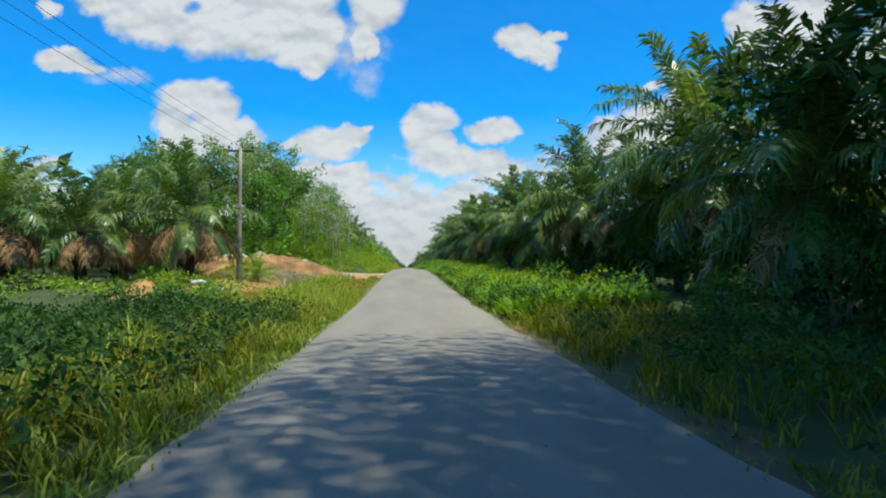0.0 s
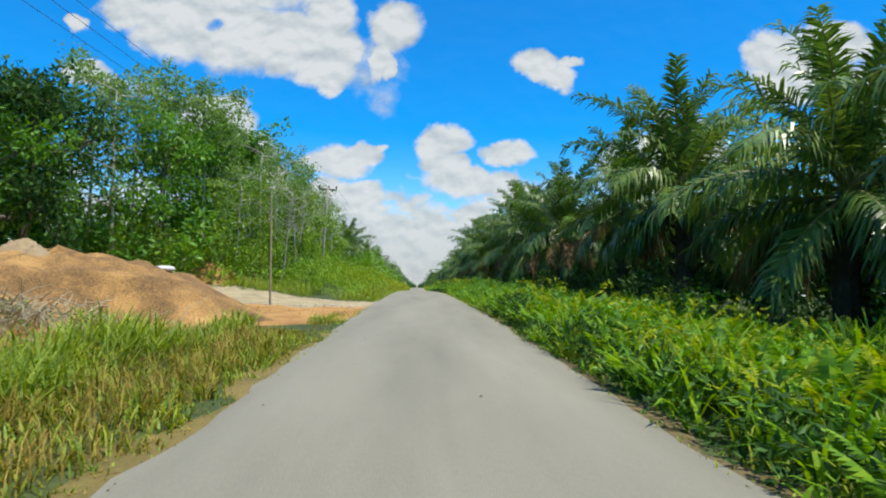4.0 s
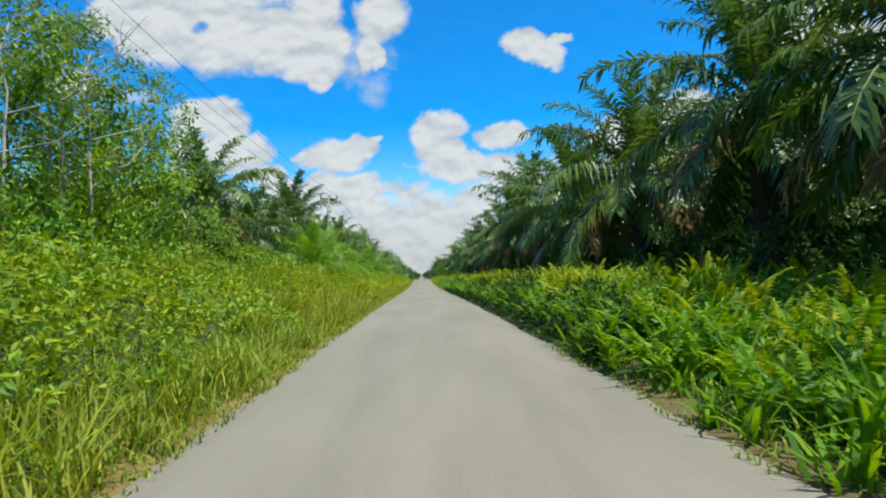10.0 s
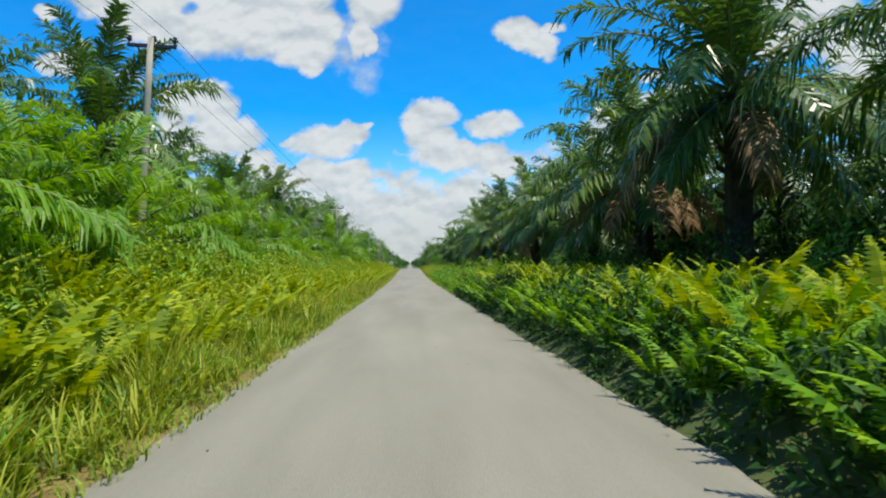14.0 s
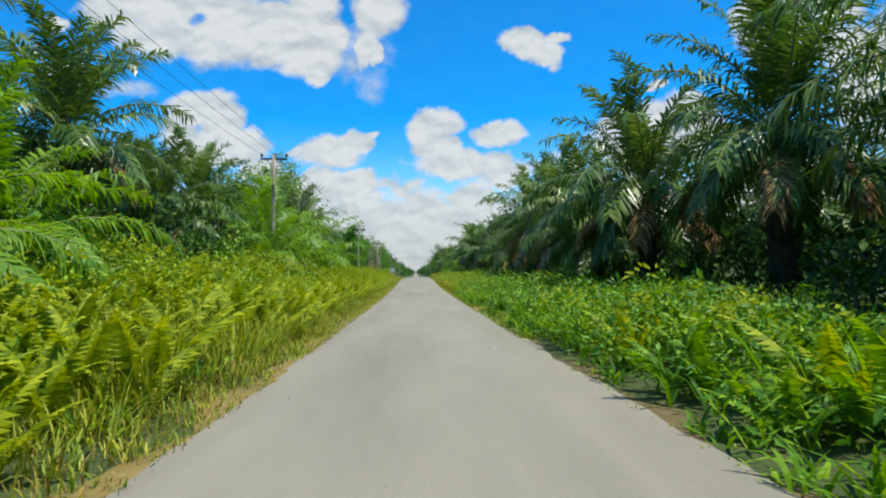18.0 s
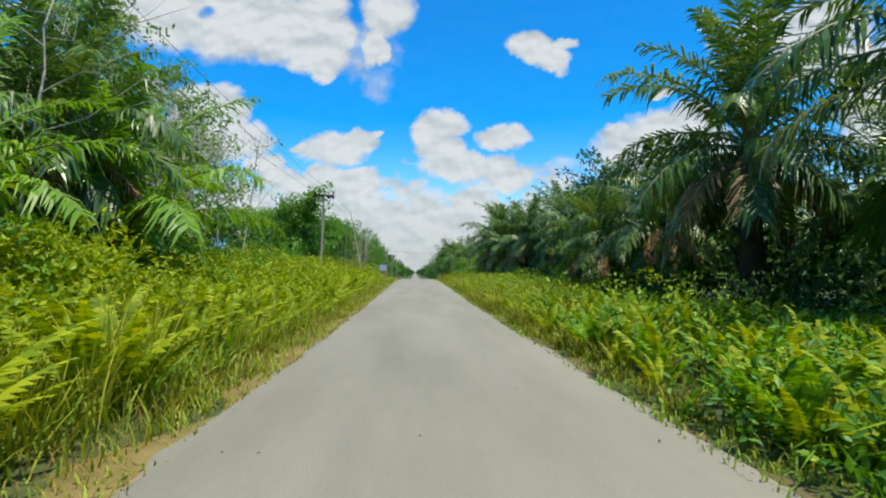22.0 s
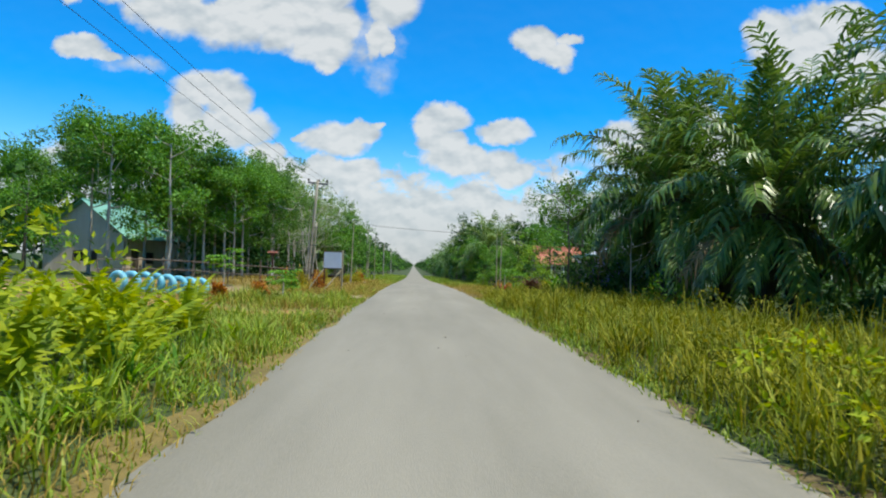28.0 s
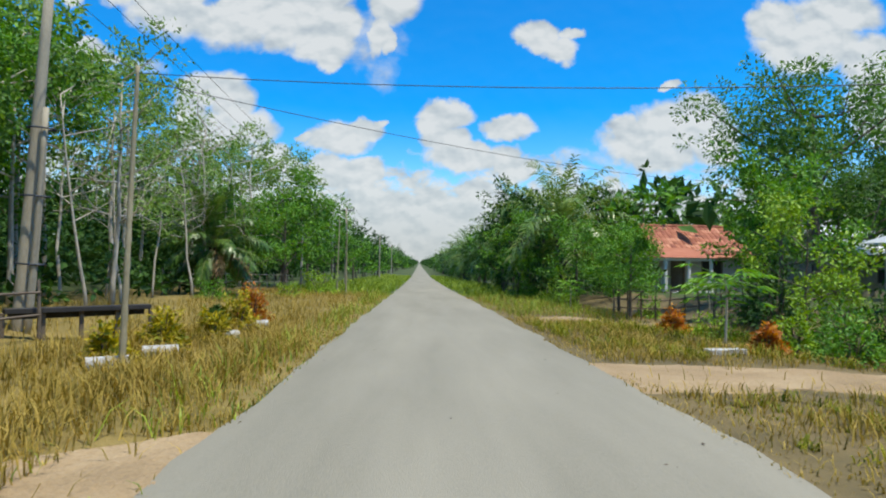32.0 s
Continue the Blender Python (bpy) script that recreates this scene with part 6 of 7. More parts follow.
def tiled_house(x, y, turn):
    """The small house with a roof of separate terracotta tiles and a porch."""
    z0 = float(land_z(x, y)) - 0.1
    ob = thing("tiled_house", "small house with a red terracotta tiled roof and white porch", "house", at=pose(x, y, z0, 0, 0, turn) @ Matrix.Diagonal((1.15, 1.15, 1.15, 1)))
    hx, hy, eave, ridge = 2.3, 2.0, 2.25, 3.6
    wall_with_openings(ob, 4.6, eave, [(0.5, 1.3, 0.0, 1.85), (2.2, 3.4, 0.8, 1.7)], M_PLASTER, pose(-hx, -hy, 0))
    wall_with_openings(ob, 4.6, eave, [], M_PLASTER, pose(hx, hy, 0, 0, 0, 180))
    wall_with_openings(ob, 3.7, eave, [(1.3, 2.3, 0.8, 1.6)], M_PLASTER, pose(hx, -hy + 0.15, 0, 0, 0, 90))
    wall_with_openings(ob, 3.7, eave, [], M_PLASTER, pose(-hx, hy - 0.15, 0, 0, 0, -90))
    for sx in (-1, 1):
        g = Heap()
        g.add([(sx * hx - 0.06, -hy, eave), (sx * hx - 0.06, hy, eave), (sx * hx - 0.06, 0, ridge - 0.08), (sx * hx + 0.06, -hy, eave), (sx * hx + 0.06, hy, eave), (sx * hx + 0.06, 0, ridge - 0.08)],
              [(0, 1, 2), (3, 5, 4), (0, 3, 4, 1), (1, 4, 5, 2), (2, 5, 3, 0)])
        part("gable", g, M_WOOD, ob)
    tl = Heap()
    w2, l2 = 0.27, 0.36
    tl.add([(-w2 / 2, 0, 0), (-w2 / 4, 0, 0.035), (w2 / 6, 0, 0.015), (w2 / 2, 0, 0.0), (-w2 / 2, -l2, 0.012), (-w2 / 4, -l2, 0.05), (w2 / 6, -l2, 0.03), (w2 / 2, -l2, 0.012),
            (-w2 / 2, -l2, -0.012), (w2 / 2, -l2, -0.012)], [(0, 1, 5, 4), (1, 2, 6, 5), (2, 3, 7, 6), (4, 5, 6, 7, 9, 8)])
    tile = tl.mesh("roof_tile", M_TILE)
    slope = math.atan2(ridge - eave, hy)
    run = math.hypot(ridge - eave, hy) + 0.55
    rows = int(run / 0.31)
    for sg in (-1, 1):
        deck = Heap()
        e = (hy + 0.5) * sg
        ez = ridge - math.tan(slope) * (hy + 0.5)
        deck.add([(-hx - 0.4, 0, ridge - 0.03), (hx + 0.4, 0, ridge - 0.03), (hx + 0.4, e, ez - 0.03), (-hx - 0.4, e, ez - 0.03), (-hx - 0.4, 0, ridge - 0.07), (hx + 0.4, 0, ridge - 0.07), (hx + 0.4, e, ez - 0.07), (-hx - 0.4, e, ez - 0.07)],
                 [(0, 1, 2, 3), (7, 6, 5, 4), (0, 4, 5, 1), (1, 5, 6, 2), (2, 6, 7, 3), (3, 7, 4, 0)])
        roof = part("roof", deck, M_TILE, ob)
        if sg > 0:
            continue
        for r in range(rows):
            d = r * 0.31
            for c in range(20):
                t = part("roof_tile", tile, None, roof)
                t.matrix_basis = Matrix.Translation((-hx - 0.3 + c * 0.272, -d * math.cos(slope), ridge - d * math.sin(slope))) @ pose(0, 0, 0, math.degrees(slope))
    for k in range(14):
        x0 = -hx - 0.4 + k * 0.385
        rc = Heap()
        rc.tube([(x0, 0, ridge + 0.02), (x0 + 0.4, 0, ridge + 0.03)], [0.09, 0.08], 8)
        part("ridge_tile", rc, M_TILE, ob)
    # porch
    pr = Heap()
    pr.box(-1.9, -3.1, 1.72, 2.6, 2.4, 0.14)
    part("porch_roof", pr, M_PAINT, ob, "flat white porch roof")
    pt = Heap()
    pt.add([(-3.3, -4.4, 1.8), (-0.5, -4.4, 1.8), (-0.9, -2.0, 2.35), (-2.9, -2.0, 2.35), (-3.3, -2.0, 1.8), (-0.5, -2.0, 1.8)], [(0, 1, 2, 3), (0, 3, 4), (1, 5, 2), (0, 4, 5, 1), (4, 3, 2, 5)])
    part("porch_tiles", pt, M_TILE, ob)
    for px in (-3.1, -1.9, -0.75):
        c = Heap()
        c.box(px, -4.2, 0.83, 0.14, 0.14, 1.66)
        part("porch_post", c, M_PAINT, ob)
    fl = Heap()
    fl.box(-1.9, -3.1, 0.05, 2.6, 2.4, 0.16)
    part("porch_floor", fl, M_CEMENT, ob)
    rl = Heap()
    rl.box(-1.3, -4.2, 0.62, 1.1, 0.05, 0.07)
    rl.box(-1.3, -4.2, 0.42, 1.1, 0.05, 0.07)
    part("porch_rail", rl, M_PAINT, ob)
    return ob


tiled_house(16.6, 301.8, 4)


# ---- things of the village ----
def tyre():
    """An old tyre standing upright, its tread grooved."""
    hh = Heap()
    n, m = 24, 12
    rr = np.linspace(0, 2 * np.pi, n, endpoint=False)[:, None]
    b = np.linspace(0, 2 * np.pi, m, endpoint=False)[None]
    deep = np.where(np.arange(n)[:, None] % 2, 0.004, -0.004) * (np.cos(b) > 0.5)
    rad = 0.25 + 0.09 * np.sign(np.cos(b)) * np.abs(np.cos(b)) ** 0.7 + deep
    p = np.stack([rad * np.cos(rr), 0 * rr + 0.09 * np.sign(np.sin(b)) * np.abs(np.sin(b)) ** 0.7, rad * np.sin(rr)], 2)
    hh.add(p.reshape(-1, 3), [(i * m + j, i * m + (j + 1) % m, (i + 1) % n * m + (j + 1) % m, (i + 1) % n * m + j) for i in range(n) for j in range(m)])
    return single("tyre", hh, M_TYRE, "old tyre painted turquoise, set upright in a row", "tyre", smooth=True, group="tyre border")


first = tyre()
for k in range(8):
    t = k / 7
    x, y = -9.2 + 1.6 * t, 247.6 + 2.3 * t
    m = pose(x, y, float(land_z(x, y)) + 0.24, 0, 0, -22 + 5 * (k % 3))
    if k:
        copy_thing(first, m)
    else:
        first.matrix_basis = m


def shrub(x, y, wide, high, mat, label, seed, name="croton_bush", count=900, size=0.125, group="ornamental shrubs"):
    ob = bush(seed, wide, high, count, size, mat, label, name, group)
    ob.matrix_basis = ground_pose(x, y, seed * 40)


for k, (x, y, s, h2, mt) in enumerate(((-5.23, 272.00, 0.34, 0.62, M_GOLD), (-5.06, 273.62, 0.36, 0.75, M_GOLD), (-4.77, 275.38, 0.36, 0.55, M_GOLD), (-4.83, 277.50, 0.42, 0.85, M_GOLD), (-4.77, 278.50, 0.4, 0.95, M_ORANGE),
                                    (-5.75, 278.75, 0.3, 0.4, M_DEEP), (-5.95, 259.0, 0.46, 0.95, M_GOLD), (-5.05, 258.9, 0.40, 0.9, M_ORANGE), (-6.14, 257.70, 0.4, 0.8, M_LIGHT), (-6.5, 248.3, 0.2, 0.52, M_ORANGE), (-8.8, 269.3, 0.3, 0.75, M_ORANGE), (-6.44, 269.62, 0.55, 0.9, M_GOLD),
                                    (6.45, 279.00, 0.35, 0.65, M_ORANGE), (6.6, 274.62, 0.3, 0.6, M_ORANGE), (7.59, 275.38, 0.6, 0.8, M_LIGHT), (7.93, 268.25, 0.75, 1.05, M_GOLD), (9.08, 273.00, 0.6, 0.8, M_GOLD), (9.3, 268.7, 0.8, 1.3, M_LIGHT), (-6.00, 251.30, 0.35, 0.6, M_ORANGE))):
    words = {M_GOLD: "clipped yellow-green croton shrub", M_ORANGE: "red and orange croton shrub", M_LIGHT: "light green garden shrub", M_DEEP: "low dark green garden shrub"}[mt]
    shrub(x, y, s * 1.2, h2 * 1.12, mt, words + (" beside the road" if abs(x) < 5 else " in the front garden"), 50 + k)


def cassava(x, y, high, seed):
    """A thin-stemmed plant with an umbrella of big lobed leaves."""
    rg3 = np.random.RandomState(seed)
    ob = thing("cassava_plant", "thin-stemmed plant with an umbrella of broad green leaves", "plant", "garden plants", at=ground_pose(x, y))
    st = Heap()
    st.tube([(0, 0, -0.1), (0.03, 0, high * 0.5), (0, 0.03, high * 0.85)], [0.03, 0.025, 0.015], 6)
    part("stem", st, M_PALEBARK, ob)
    for k in range(24):
        lf2 = Heap()
        az = k * 2.4 + rg3.uniform(-0.2, 0.2)
        o = np.array([math.cos(az), math.sin(az), 0])
        sdv = np.array([-math.sin(az), math.cos(az), 0])
        c = np.array([0, 0, high * rg3.uniform(0.5, 1.02)]) + o * 0.42 * high * rg3.uniform(0.6, 1)
        lf2.tube([(0, 0, high * 0.8), c], [0.008, 0.005], 4)
        for q in range(5):
            b2 = (q - 2) * 0.6
            d = o * math.cos(b2) + sdv * math.sin(b2)
            n2 = np.cross(d, [0, 0, 1.0])
            L2 = 0.27 * high / 1.2
            lf2.add([c, c + d * L2 * 0.5 + n2 * 0.05, c + d * L2 + [0, 0, -0.1], c + d * L2 * 0.5 - n2 * 0.05], [(0, 1, 2, 3)])
        part("leaf", lf2, M_LEAF, ob)
    return ob


cassava(-4.95, 250.30, 1.15, 1)
cassava(-8.50, 255.50, 1.6, 2)
cassava(6.5, 276.2, 1.9, 3)
cassava(8.74, 281.75, 1.6, 4)
cassava(6.44, 290.50, 1.3, 5)
cassava(7.59, 285.75, 1.5, 6)

# blank notice board on props
board = thing("notice_board", "blank grey-white notice board on wooden posts with slanting props", "sign board", at=pose(-4.35, 258.70, float(land_z(-4.35, 258.70)) - 0.06, 0, 0, -26))
for x, m in ((-0.5, M_REDWOOD), (0.5, M_BAMBOO)):
    hh = Heap()
    hh.box(x, 0.03, 0.95, 0.07, 0.07, 2.2)
    part("post", hh, m, board)
hh = Heap()
hh.box(0, -0.03, 1.58, 0.98, 0.025, 0.76)
part("panel", hh, M_BOARD, board)
hh = Heap()
hh.box(0, -0.02, 1.98, 1.06, 0.05, 0.04)
hh.box(0, -0.02, 1.18, 1.06, 0.05, 0.04)
part("rim", hh, M_WOOD, board)
for x, y1 in ((-0.5, -0.9), (0.5, -1.15), (0.5, 0.7)):
    hh = Heap()
    hh.tube([(x, 0.0, 1.15), (x - 0.45, y1, -0.08)], 0.028, 6)
    part("prop", hh, M_BAMBOO, board)

# post with a small red-brown roof
post = thing("bird_box", "two-toned wooden post with a small red-brown roofed box", "bird box", at=pose(-9.85, 270.5, float(land_z(-9.85, 270.5)) - 0.5, 0, 0, 12))
hh = Heap()
hh.box(0, 0, 1.45, 0.11, 0.11, 1.3)
part("post", hh, M_REDWOOD, post)
hh = Heap()
hh.box(0, 0, 0.38, 0.14, 0.14, 0.9)
part("base", hh, M_PAINT, post, "white painted foot of the post")
hh = Heap()
hh.box(0, 0, 2.02, 0.3, 0.3, 0.18)
part("box", hh, M_REDWOOD, post)
hh = Heap()
hh.add([(-0.36, -0.3, 2.12), (0.36, -0.3, 2.12), (0.36, 0.3, 2.12), (-0.36, 0.3, 2.12), (-0.32, 0, 2.24), (0.32, 0, 2.24)], [(0, 1, 5, 4), (2, 3, 4, 5), (0, 4, 3), (1, 2, 5), (3, 2, 1, 0)])
part("roof", hh, M_REDWOOD, post)


def fence(points, high, label, rails=(0.45, 0.85), gap=1.3, mat=M_WOOD, seed=0):
    """A rough pole fence along the points."""
    rg4 = np.random.RandomState(seed)
    ob = thing("fence", label, "fence")
    for (x0, y0), (x1, y1) in zip(points, points[1:]):
        n = max(1, int(math.hypot(x1 - x0, y1 - y0) / gap))
        for k in range(n + 1):
            t = k / n
            x, y = x0 + (x1 - x0) * t, y0 + (y1 - y0) * t
            z = float(land_z(x, y)) - 0.2
            hh = Heap()
            hh.tube([(x, y, z), (x + rg4.normal(0, 0.03), y, z + high * 0.6), (x + rg4.normal(0, 0.05), y, z + 0.2 + high * rg4.uniform(0.85, 1.2))], [0.035, 0.032, 0.025], 6)
            part("post", hh, mat, ob)
        for r in rails:
            hh = Heap()
            hh.tube([(x0, y0, float(land_z(x0, y0)) + r), ((x0 + x1) / 2, (y0 + y1) / 2, float(land_z((x0 + x1) / 2, (y0 + y1) / 2)) + r - 0.03), (x1, y1, float(land_z(x1, y1)) + r)], 0.024, 5)
            part("rail", hh, mat, ob)
    return ob


fence([(-13.00, 254.00), (-10.28, 257.00), (-7.96, 259.50), (-7.70, 266.75), (-7.24, 273.62)], 1.0, "rough dark pole fence round the village garden", mat=M_WOOD, seed=1)
fence([(-10.92, 288.00), (-9.43, 294.25), (-8.97, 304.25)], 1.0, "rough pole fence under the trees", mat=M_TIMBER, seed=2)
fence([(6.44, 284.25), (9.89, 283.75), (12.65, 285.50)], 1.1, "grey stick fence in front of the tiled house", rails=(0.4, 0.7, 1.0), gap=0.45, seed=3)
fence([(5.63, 300.50), (5.98, 310.50)], 1.0, "grey stick fence beside the road", gap=1.0, seed=4)

bench = thing("bench", "long dark plank bench on short wooden legs", "bench")
p0, p1 = np.array([-7.93, 273.38]), np.array([-5.81, 275.25])
tn = math.atan2(p1[1] - p0[1], p1[0] - p0[0])
c0 = (p0 + p1) / 2
zb = float(land_z(*c0)) - 0.06
hh = Heap()
hh.box(c0[0], c0[1], zb + 0.62, 2.45, 0.24, 0.09, tn)
part("seat", hh, M_BLACK, bench)
hh = Heap()
hh.box(c0[0] - 0.1 * math.sin(tn), c0[1] + 0.1 * math.cos(tn), zb + 0.52, 2.3, 0.04, 0.12, tn)
part("beam", hh, M_BLACK, bench)
for k in range(5):
    q = p0 + (p1 - p0) * (0.06 + 0.22 * k)
    hh = Heap()
    hh.box(q[0], q[1], zb + 0.28, 0.07, 0.07, 0.62, tn)
    part("leg", hh, M_WOOD, bench)

for k, (x, y, tn2) in enumerate(((-5.00, 271.50, 30), (-4.83, 272.94, 25), (-4.54, 275.50, 40), (-4.48, 277.75, 35))):
    hh = Heap()
    n = 12
    a2 = np.linspace(0, 2 * np.pi, n, endpoint=False)
    rings = []
    for (xx, r) in ((-0.28, 0.07), (-0.28, 0.10), (0.28, 0.10), (0.28, 0.07)):
        rings += [(xx, r * math.cos(t), r * math.sin(t)) for t in a2]
    f = []
    for i in range(4):
        for j in range(n):
            i2 = (i + 1) % 4
            f.append((i * n + j, i * n + (j + 1) % n, i2 * n + (j + 1) % n, i2 * n + j))
    hh.add(rings, f)
    ob = single("cement_pipe", hh, M_CEMENT, "short pale cement pipe lying in the dry grass", "pipe", group="cement pipes")
    ob.matrix_basis = pose(x, y, float(land_z(x, y)) + 0.06, 0, 0, tn2)

for k, (x, y) in enumerate(((4.97, 267.40), (4.75, 264.17), (5.86, 269.30))):
    mk = thing("marker_post", "short red painted marker post on a white foot", "marker post", "red marker posts", at=pose(x, y, float(land_z(x, y)) - 0.06))
    hh = Heap()
    zz = np.array([0.05, 0.12, 0.42, 0.46, 0.5])
    hh.tube(np.stack([0 * zz, 0 * zz, zz], 1), [0.055, 0.06, 0.06, 0.075, 0.04], 10)
    part("post", hh, M_RED, mk)
    hh = Heap()
    hh.box(0, 0, 0.04, 0.2, 0.2, 0.1)
    part("foot", hh, M_PAINT, mk)


def pot(x, y, s, mat, seed):
    ob = thing("potted_plant", "dark flower pot with a leafy green plant", "potted plant", "potted plants", at=pose(x, y, float(land_z(x, y)) - 0.05))
    hh = Heap()
    zz = np.array([0, 0.02, 0.22, 0.24, 0.27, 0.27]) * s
    hh.tube(np.stack([0 * zz, 0 * zz, zz], 1), np.array([0.08, 0.10, 0.14, 0.16, 0.16, 0.13]) * s, 12)
    part("pot", hh, M_CLAY, ob, smooth=False)
    lv = Heap()
    rg5 = np.random.RandomState(seed)
    d = rg5.normal(size=(130, 3)) * np.array([0.17, 0.17, 0.2]) * s + np.array([0, 0, 0.5 * s])
    leaves(lv, d, 0.12 * s, rng=rg5)
    part("foliage", lv, mat, ob)


for k in range(5):
    pot(6.2 + 0.5 * k, 270.2 + 0.12 * k + 0.25 * (k % 2), 0.85 + 0.12 * (k % 3), (M_LEAF, M_LIGHT, M_ORANGE)[k % 3], 80 + k)

hh = Heap()
hh.box(5.46, 274.12, float(land_z(5.46, 274.12)) - 0.01, 0.8, 0.25, 0.1, 0.2)
single("cement_slab", hh, M_CEMENT, "flat pale cement slab over the roadside ditch", "slab")

def strap_plant(x, y, high, mat, label, seed, count=26, wide=0.05, name="strap_plant"):
    """A tuft of long stiff leaves from one root."""
    rg6 = np.random.RandomState(seed)
    ob = thing(name, label, "plant", "garden plants", at=ground_pose(x, y))
    st = Heap()
    st.tube([(0, 0, -0.1), (0.02, 0, high * 0.45)], [0.035, 0.03], 6)
    part("stem", st, M_BARK, ob)
    for k in range(count):
        lf3 = Heap()
        az = k * 2.39996
        o, sd = np.array([math.cos(az), math.sin(az), 0]), np.array([-math.sin(az), math.cos(az), 0])
        L = high * rg6.uniform(0.5, 0.8)
        r = math.radians(rg6.uniform(35, 88))
        b0 = np.array([0, 0, high * rg6.uniform(0.1, 0.45)])
        pts = [b0 + L * (o * (math.cos(r) * q + 0.25 * q * q) + np.array([0, 0, math.sin(r) * q - 0.35 * q ** 2.5])) for q in (0, 0.35, 0.7, 1.0)]
        ws = [wide * 0.4, wide, wide * 0.9, 0.004]
        v3 = []
        for p, w3 in zip(pts, ws):
            v3 += [p - sd * w3, p + np.array([0, 0, -0.3 * w3]), p + sd * w3]
        lf3.add(v3, [f for i in range(3) for f in ((3 * i, 3 * i + 1, 3 * i + 4, 3 * i + 3), (3 * i + 1, 3 * i + 2, 3 * i + 5, 3 * i + 4))])
        part("leaf", lf3, mat, ob)
    return ob


M_WINE = leafy("wine_red_leaf", (0.028, 0.014, 0.010), (0.07, 0.034, 0.020), (0.17, 0.085, 0.04), 0.5, 0.2)
strap_plant(6.5, 266.0, 1.5, M_WINE, "dark wine-red cordyline shrub with strap leaves", 1, 60, 0.045, "cordyline")
strap_plant(6.95, 266.2, 1.3, M_WINE, "dark wine-red cordyline shrub with strap leaves", 2, 60, 0.045, "cordyline")
strap_plant(8.3, 267.4, 1.6, M_LEAF, "upright green canna with broad leaves", 3, 14, 0.11, "canna")
strap_plant(8.9, 266.0, 1.1, M_LIGHT, "upright green canna with broad leaves", 4, 14, 0.1, "canna")
strap_plant(9.3, 264.5, 0.9, M_LIGHT, "upright green canna with broad leaves", 5, 14, 0.1, "canna")

# open porch in front of the purple house
porch = thing("porch", "open porch with a green metal roof on dark posts", "porch", at=pose(11.3, 268.4, float(land_z(10.6, 268.4)) - 0.06))
for x, y in ((-0.9, -1.9), (-0.9, 0.1), (-0.9, 2.0), (0.8, -1.9)):
    hh = Heap()
    hh.box(x, y, 1.1, 0.08, 0.08, 2.4)
    part("post", hh, M_BLACK, porch)
hh = Heap()
hh.box(0, 0, 2.34, 2.2, 4.4, 0.05)
part("roof", hh, M_TIN, porch)
hh = Heap()
hh.box(-1.11, 0, 2.26, 0.03, 4.4, 0.2)
hh.box(0, -2.21, 2.26, 2.2, 0.03, 0.2)
part("fascia", hh, M_GREENTIN, porch, "green metal fascia")

# satellite dish on a stake
dish = thing("satellite_dish", "shallow grey mesh satellite dish on a stake", "satellite dish", at=pose(11.6, 272.3, float(land_z(11.6, 272.3)) - 0.06))
hh = Heap()
hh.tube([(0, 0, -0.1), (0, 0, 1.75)], [0.04, 0.04], 8)
part("stake", hh, M_IRON, dish)
hh = Heap()
n, m = 7, 20
rr, aa = np.linspace(0.02, 0.75, n)[:, None], np.linspace(0, 2 * np.pi, m, endpoint=False)[None]
q = np.stack([rr * np.cos(aa), rr * np.sin(aa), 0 * aa + 0.42 * rr ** 2], 2).reshape(-1, 3)
q = np.concatenate([q, q + [0, 0, -0.015]])
hh.add(q, [(o + i * m + j, o + i * m + (j + 1) % m, o + (i + 1) * m + (j + 1) % m, o + (i + 1) * m + j)[::s] for o, s in ((0, 1), (n * m, -1)) for i in range(n - 1) for j in range(m)] + [((n - 1) * m + j, (n - 1) * m + (j + 1) % m, (2 * n - 1) * m + (j + 1) % m, (2 * n - 1) * m + j) for j in range(m)])
bowl = part("bowl", hh, M_IRON, dish, "grey mesh bowl")
bowl.matrix_basis = pose(0, 0, 1.75, 18, -14, 0)
hh = Heap()
hh.tube([(0, 0, 0), (0, 0, 0.4)], [0.012, 0.012], 6)
hh.tube([(0, 0, 0.38), (0, 0, 0.46)], [0.04, 0.03], 8)
horn = part("feed_horn", hh, M_IRON, dish)
horn.matrix_basis = pose(0, 0, 1.75, 18, -14, 0)


def cable(p, q, sag, label="thin dark cable strung over the road"):
    t = np.linspace(0, 1, 24)[:, None]
    c = np.array(p) * (1 - t) + np.array(q) * t
    c[:, 2] -= sag * 4 * (t * (1 - t))[:, 0]
    hh = Heap()
    hh.tube(c, 0.006, 4, False)
    single("service_cable", hh, M_WIRE, label, "cable", group="service cables")


cable((-4.68, 271.5, 4.1), (4.86, 269.0, 3.46), 0.12)
cable((4.86, 269.0, 3.46), (12.6, 274.6, 2.5), 0.15, "thin dark cable from the bamboo pole to the house")
cable((-4.68, 271.5, 4.0), (10.2, 285.2, 4.6), 0.25)
cable((-7.7, 274.6, 6.4), (-4.68, 271.5, 4.12), 0.15, "thin dark cable from the utility pole to the bamboo pole")

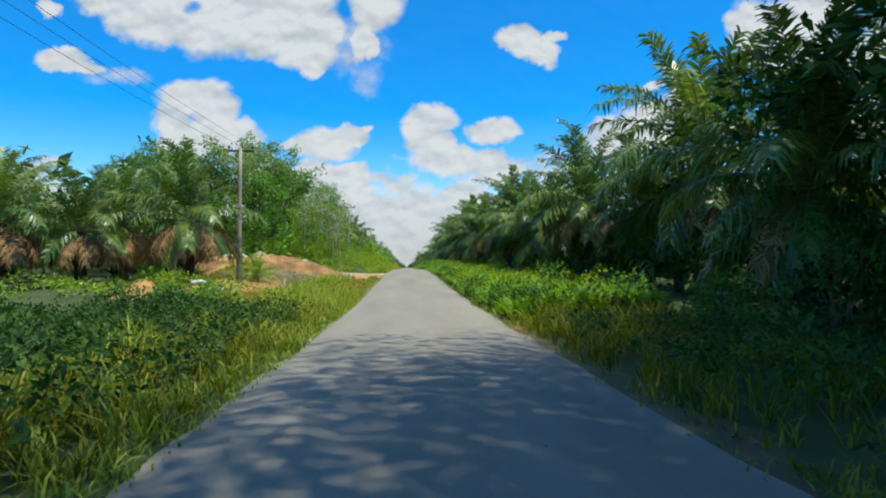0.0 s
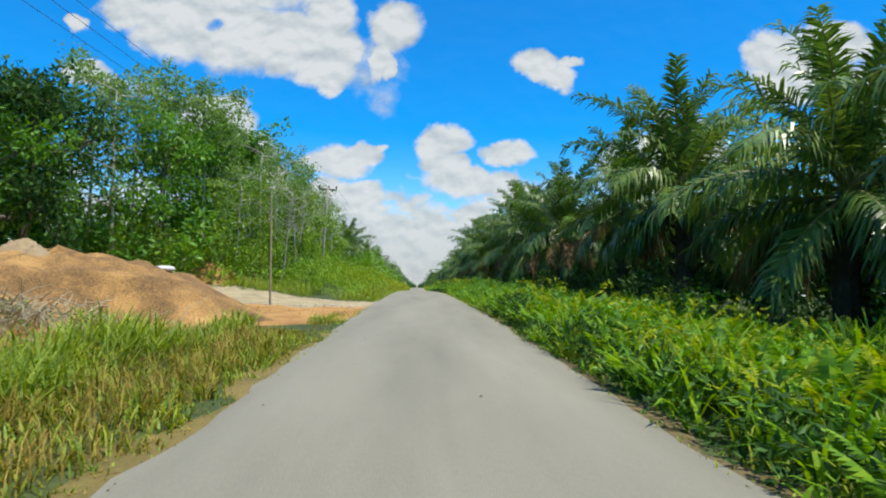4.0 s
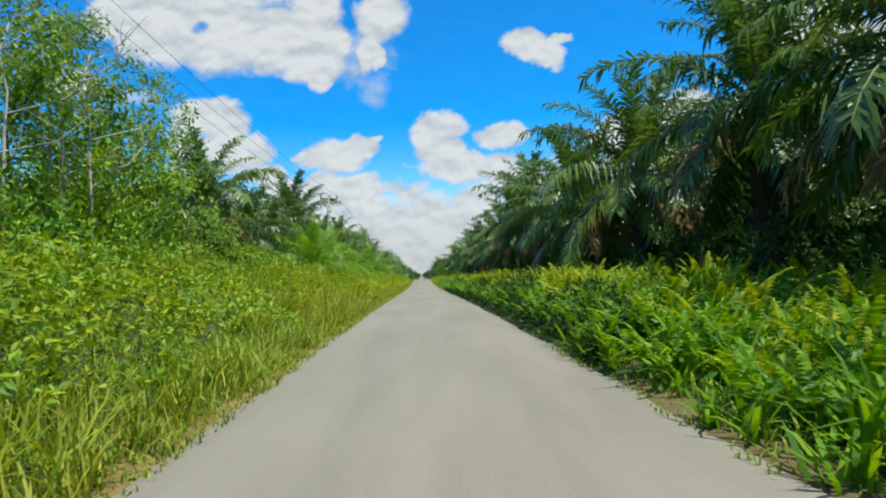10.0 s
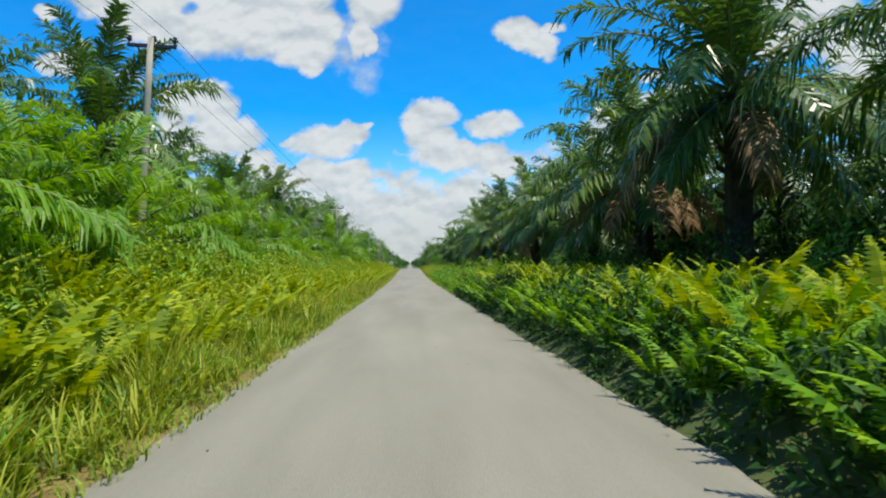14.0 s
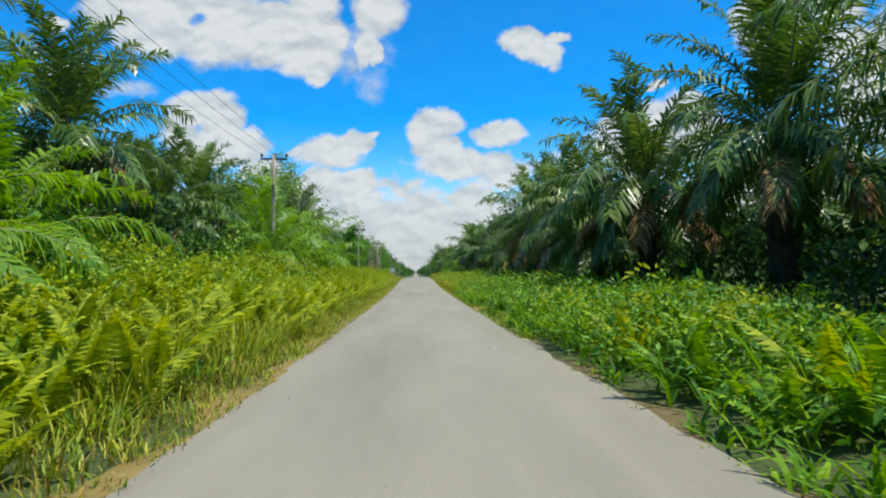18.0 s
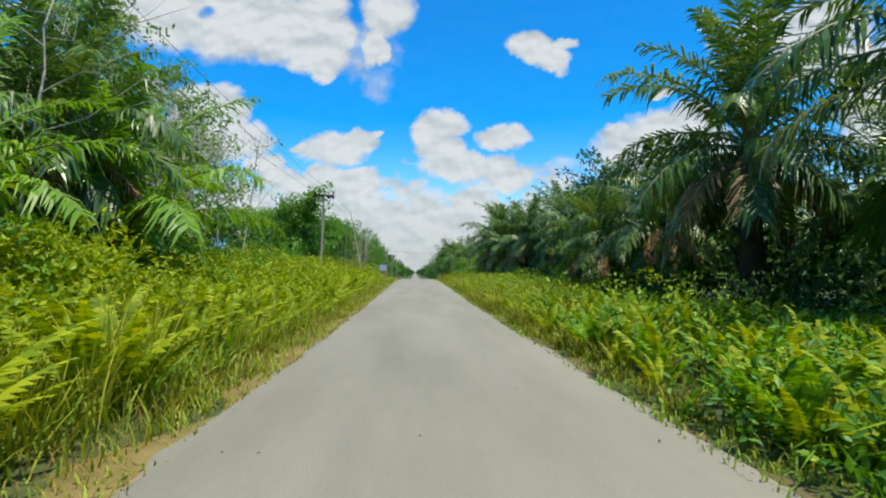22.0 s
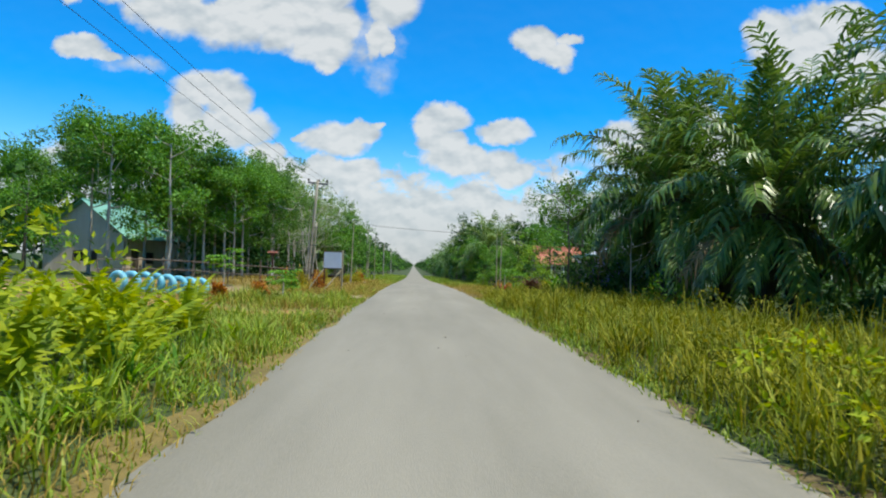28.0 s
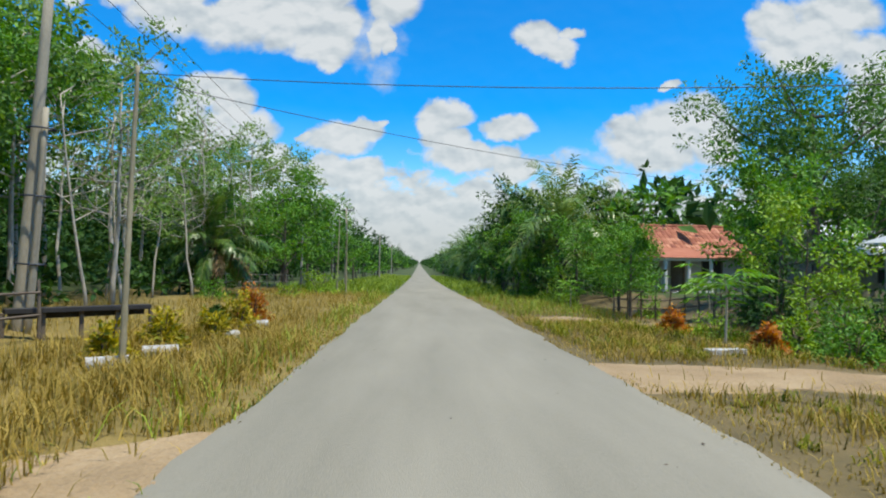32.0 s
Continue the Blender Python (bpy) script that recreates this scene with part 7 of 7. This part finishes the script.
# bare and sandy ground of the village
n = 26
ys = np.linspace(244.60, 246.40, n)
patch("sand_track", (ys, -2.9 - 0.5 * np.abs(np.linspace(-1, 1, n)), np.full(n, -12.0)), M_SAND, "pale orange sand track to the garden")
ys = np.linspace(253.00, 256.00, n)
patch("sand_drive", (ys, -1.8 - 1.6 * np.linspace(0, 1, n)[::-1] ** 2, np.full(n, -13.0)), M_PALE, "pale sand drive into the village garden")
ys = np.linspace(264.10, 266.00, n)
patch("sand_path", (ys, -1.9 - 1.2 * np.abs(np.linspace(-1, 1, n)), np.full(n, -9.0)), M_PALE, "pale sand path worn through dry grass")
ys = np.linspace(265.8, 267.9, n)
patch("sand_edge", (ys, np.full(n, -1.75), -2.4 - 1.0 * np.sin(np.linspace(0, np.pi, n))), M_PALE, "bare sandy edge of the road")
ys = np.linspace(270.00, 272.50, n)
patch("sand_forecourt", (ys, np.full(n, 1.75), np.full(n, 12.0)), M_PALE, "pale sand track to the houses")
ys = np.linspace(281.12, 283.00, n)
patch("sand_yard", (ys, np.full(n, 3.2), np.full(n, 9.0)), M_PALE, "pale sand path to the tiled house")

# second pole strapped to the village utility pole
twin = thing("prop_pole", "pale wooden pole strapped against a utility pole", "pole", at=pose(-7.9, 274.35, float(land_z(-7.45, 274.35)) - 0.06, 0, 3.5, 0))
hh = Heap()
zz = np.linspace(-0.4, 4.4, 7)
hh.tube(np.stack([0.02 * np.sin(zz), 0 * zz, zz], 1), np.linspace(0.075, 0.055, 7), 9)
part("shaft", hh, M_POLE, twin, smooth=True)
for z in (1.4, 2.7, 4.0):
    hh = Heap()
    a2 = np.linspace(0, 2 * np.pi, 17)
    hh.tube(np.stack([-0.11 + 0.26 * np.cos(a2), 0.07 + 0.17 * np.sin(a2), 0 * a2 + z], 1), 0.018, 5, False)
    part("strap", hh, M_IRON, twin, "dark iron strap")
ys = np.linspace(170.8, 173.5, n)
patch("bare_edge", (ys, np.full(n, 1.8), 2.5 + 1.0 * np.sin(np.linspace(0, np.pi, n))), M_SAND, "bare orange soil at the road's edge")

# grit and dry leaf scraps on the road
rg = np.random.RandomState(91)
grit = Heap()
for k in range(260):
    x, y = rg.uniform(-2.1, 2.1), rg.uniform(4, 300)
    s = rg.uniform(0.006, 0.022)
    z = float(road_z(y)) + 0.02 * (1 - (x / 2.25) ** 2)
    q = np.array([[1, 0, 0], [0, 1, 0], [-1, 0, 0], [0, -1, 0], [0, 0, 0.7]]) * s * rg.uniform(0.6, 1.5, (5, 3)) + [x, y, z]
    grit.add(q, [(0, 1, 4), (1, 2, 4), (2, 3, 4), (3, 0, 4)])
single("road_grit", grit, M_BARK, "scattered dark grit on the asphalt", "grit", "stuff")
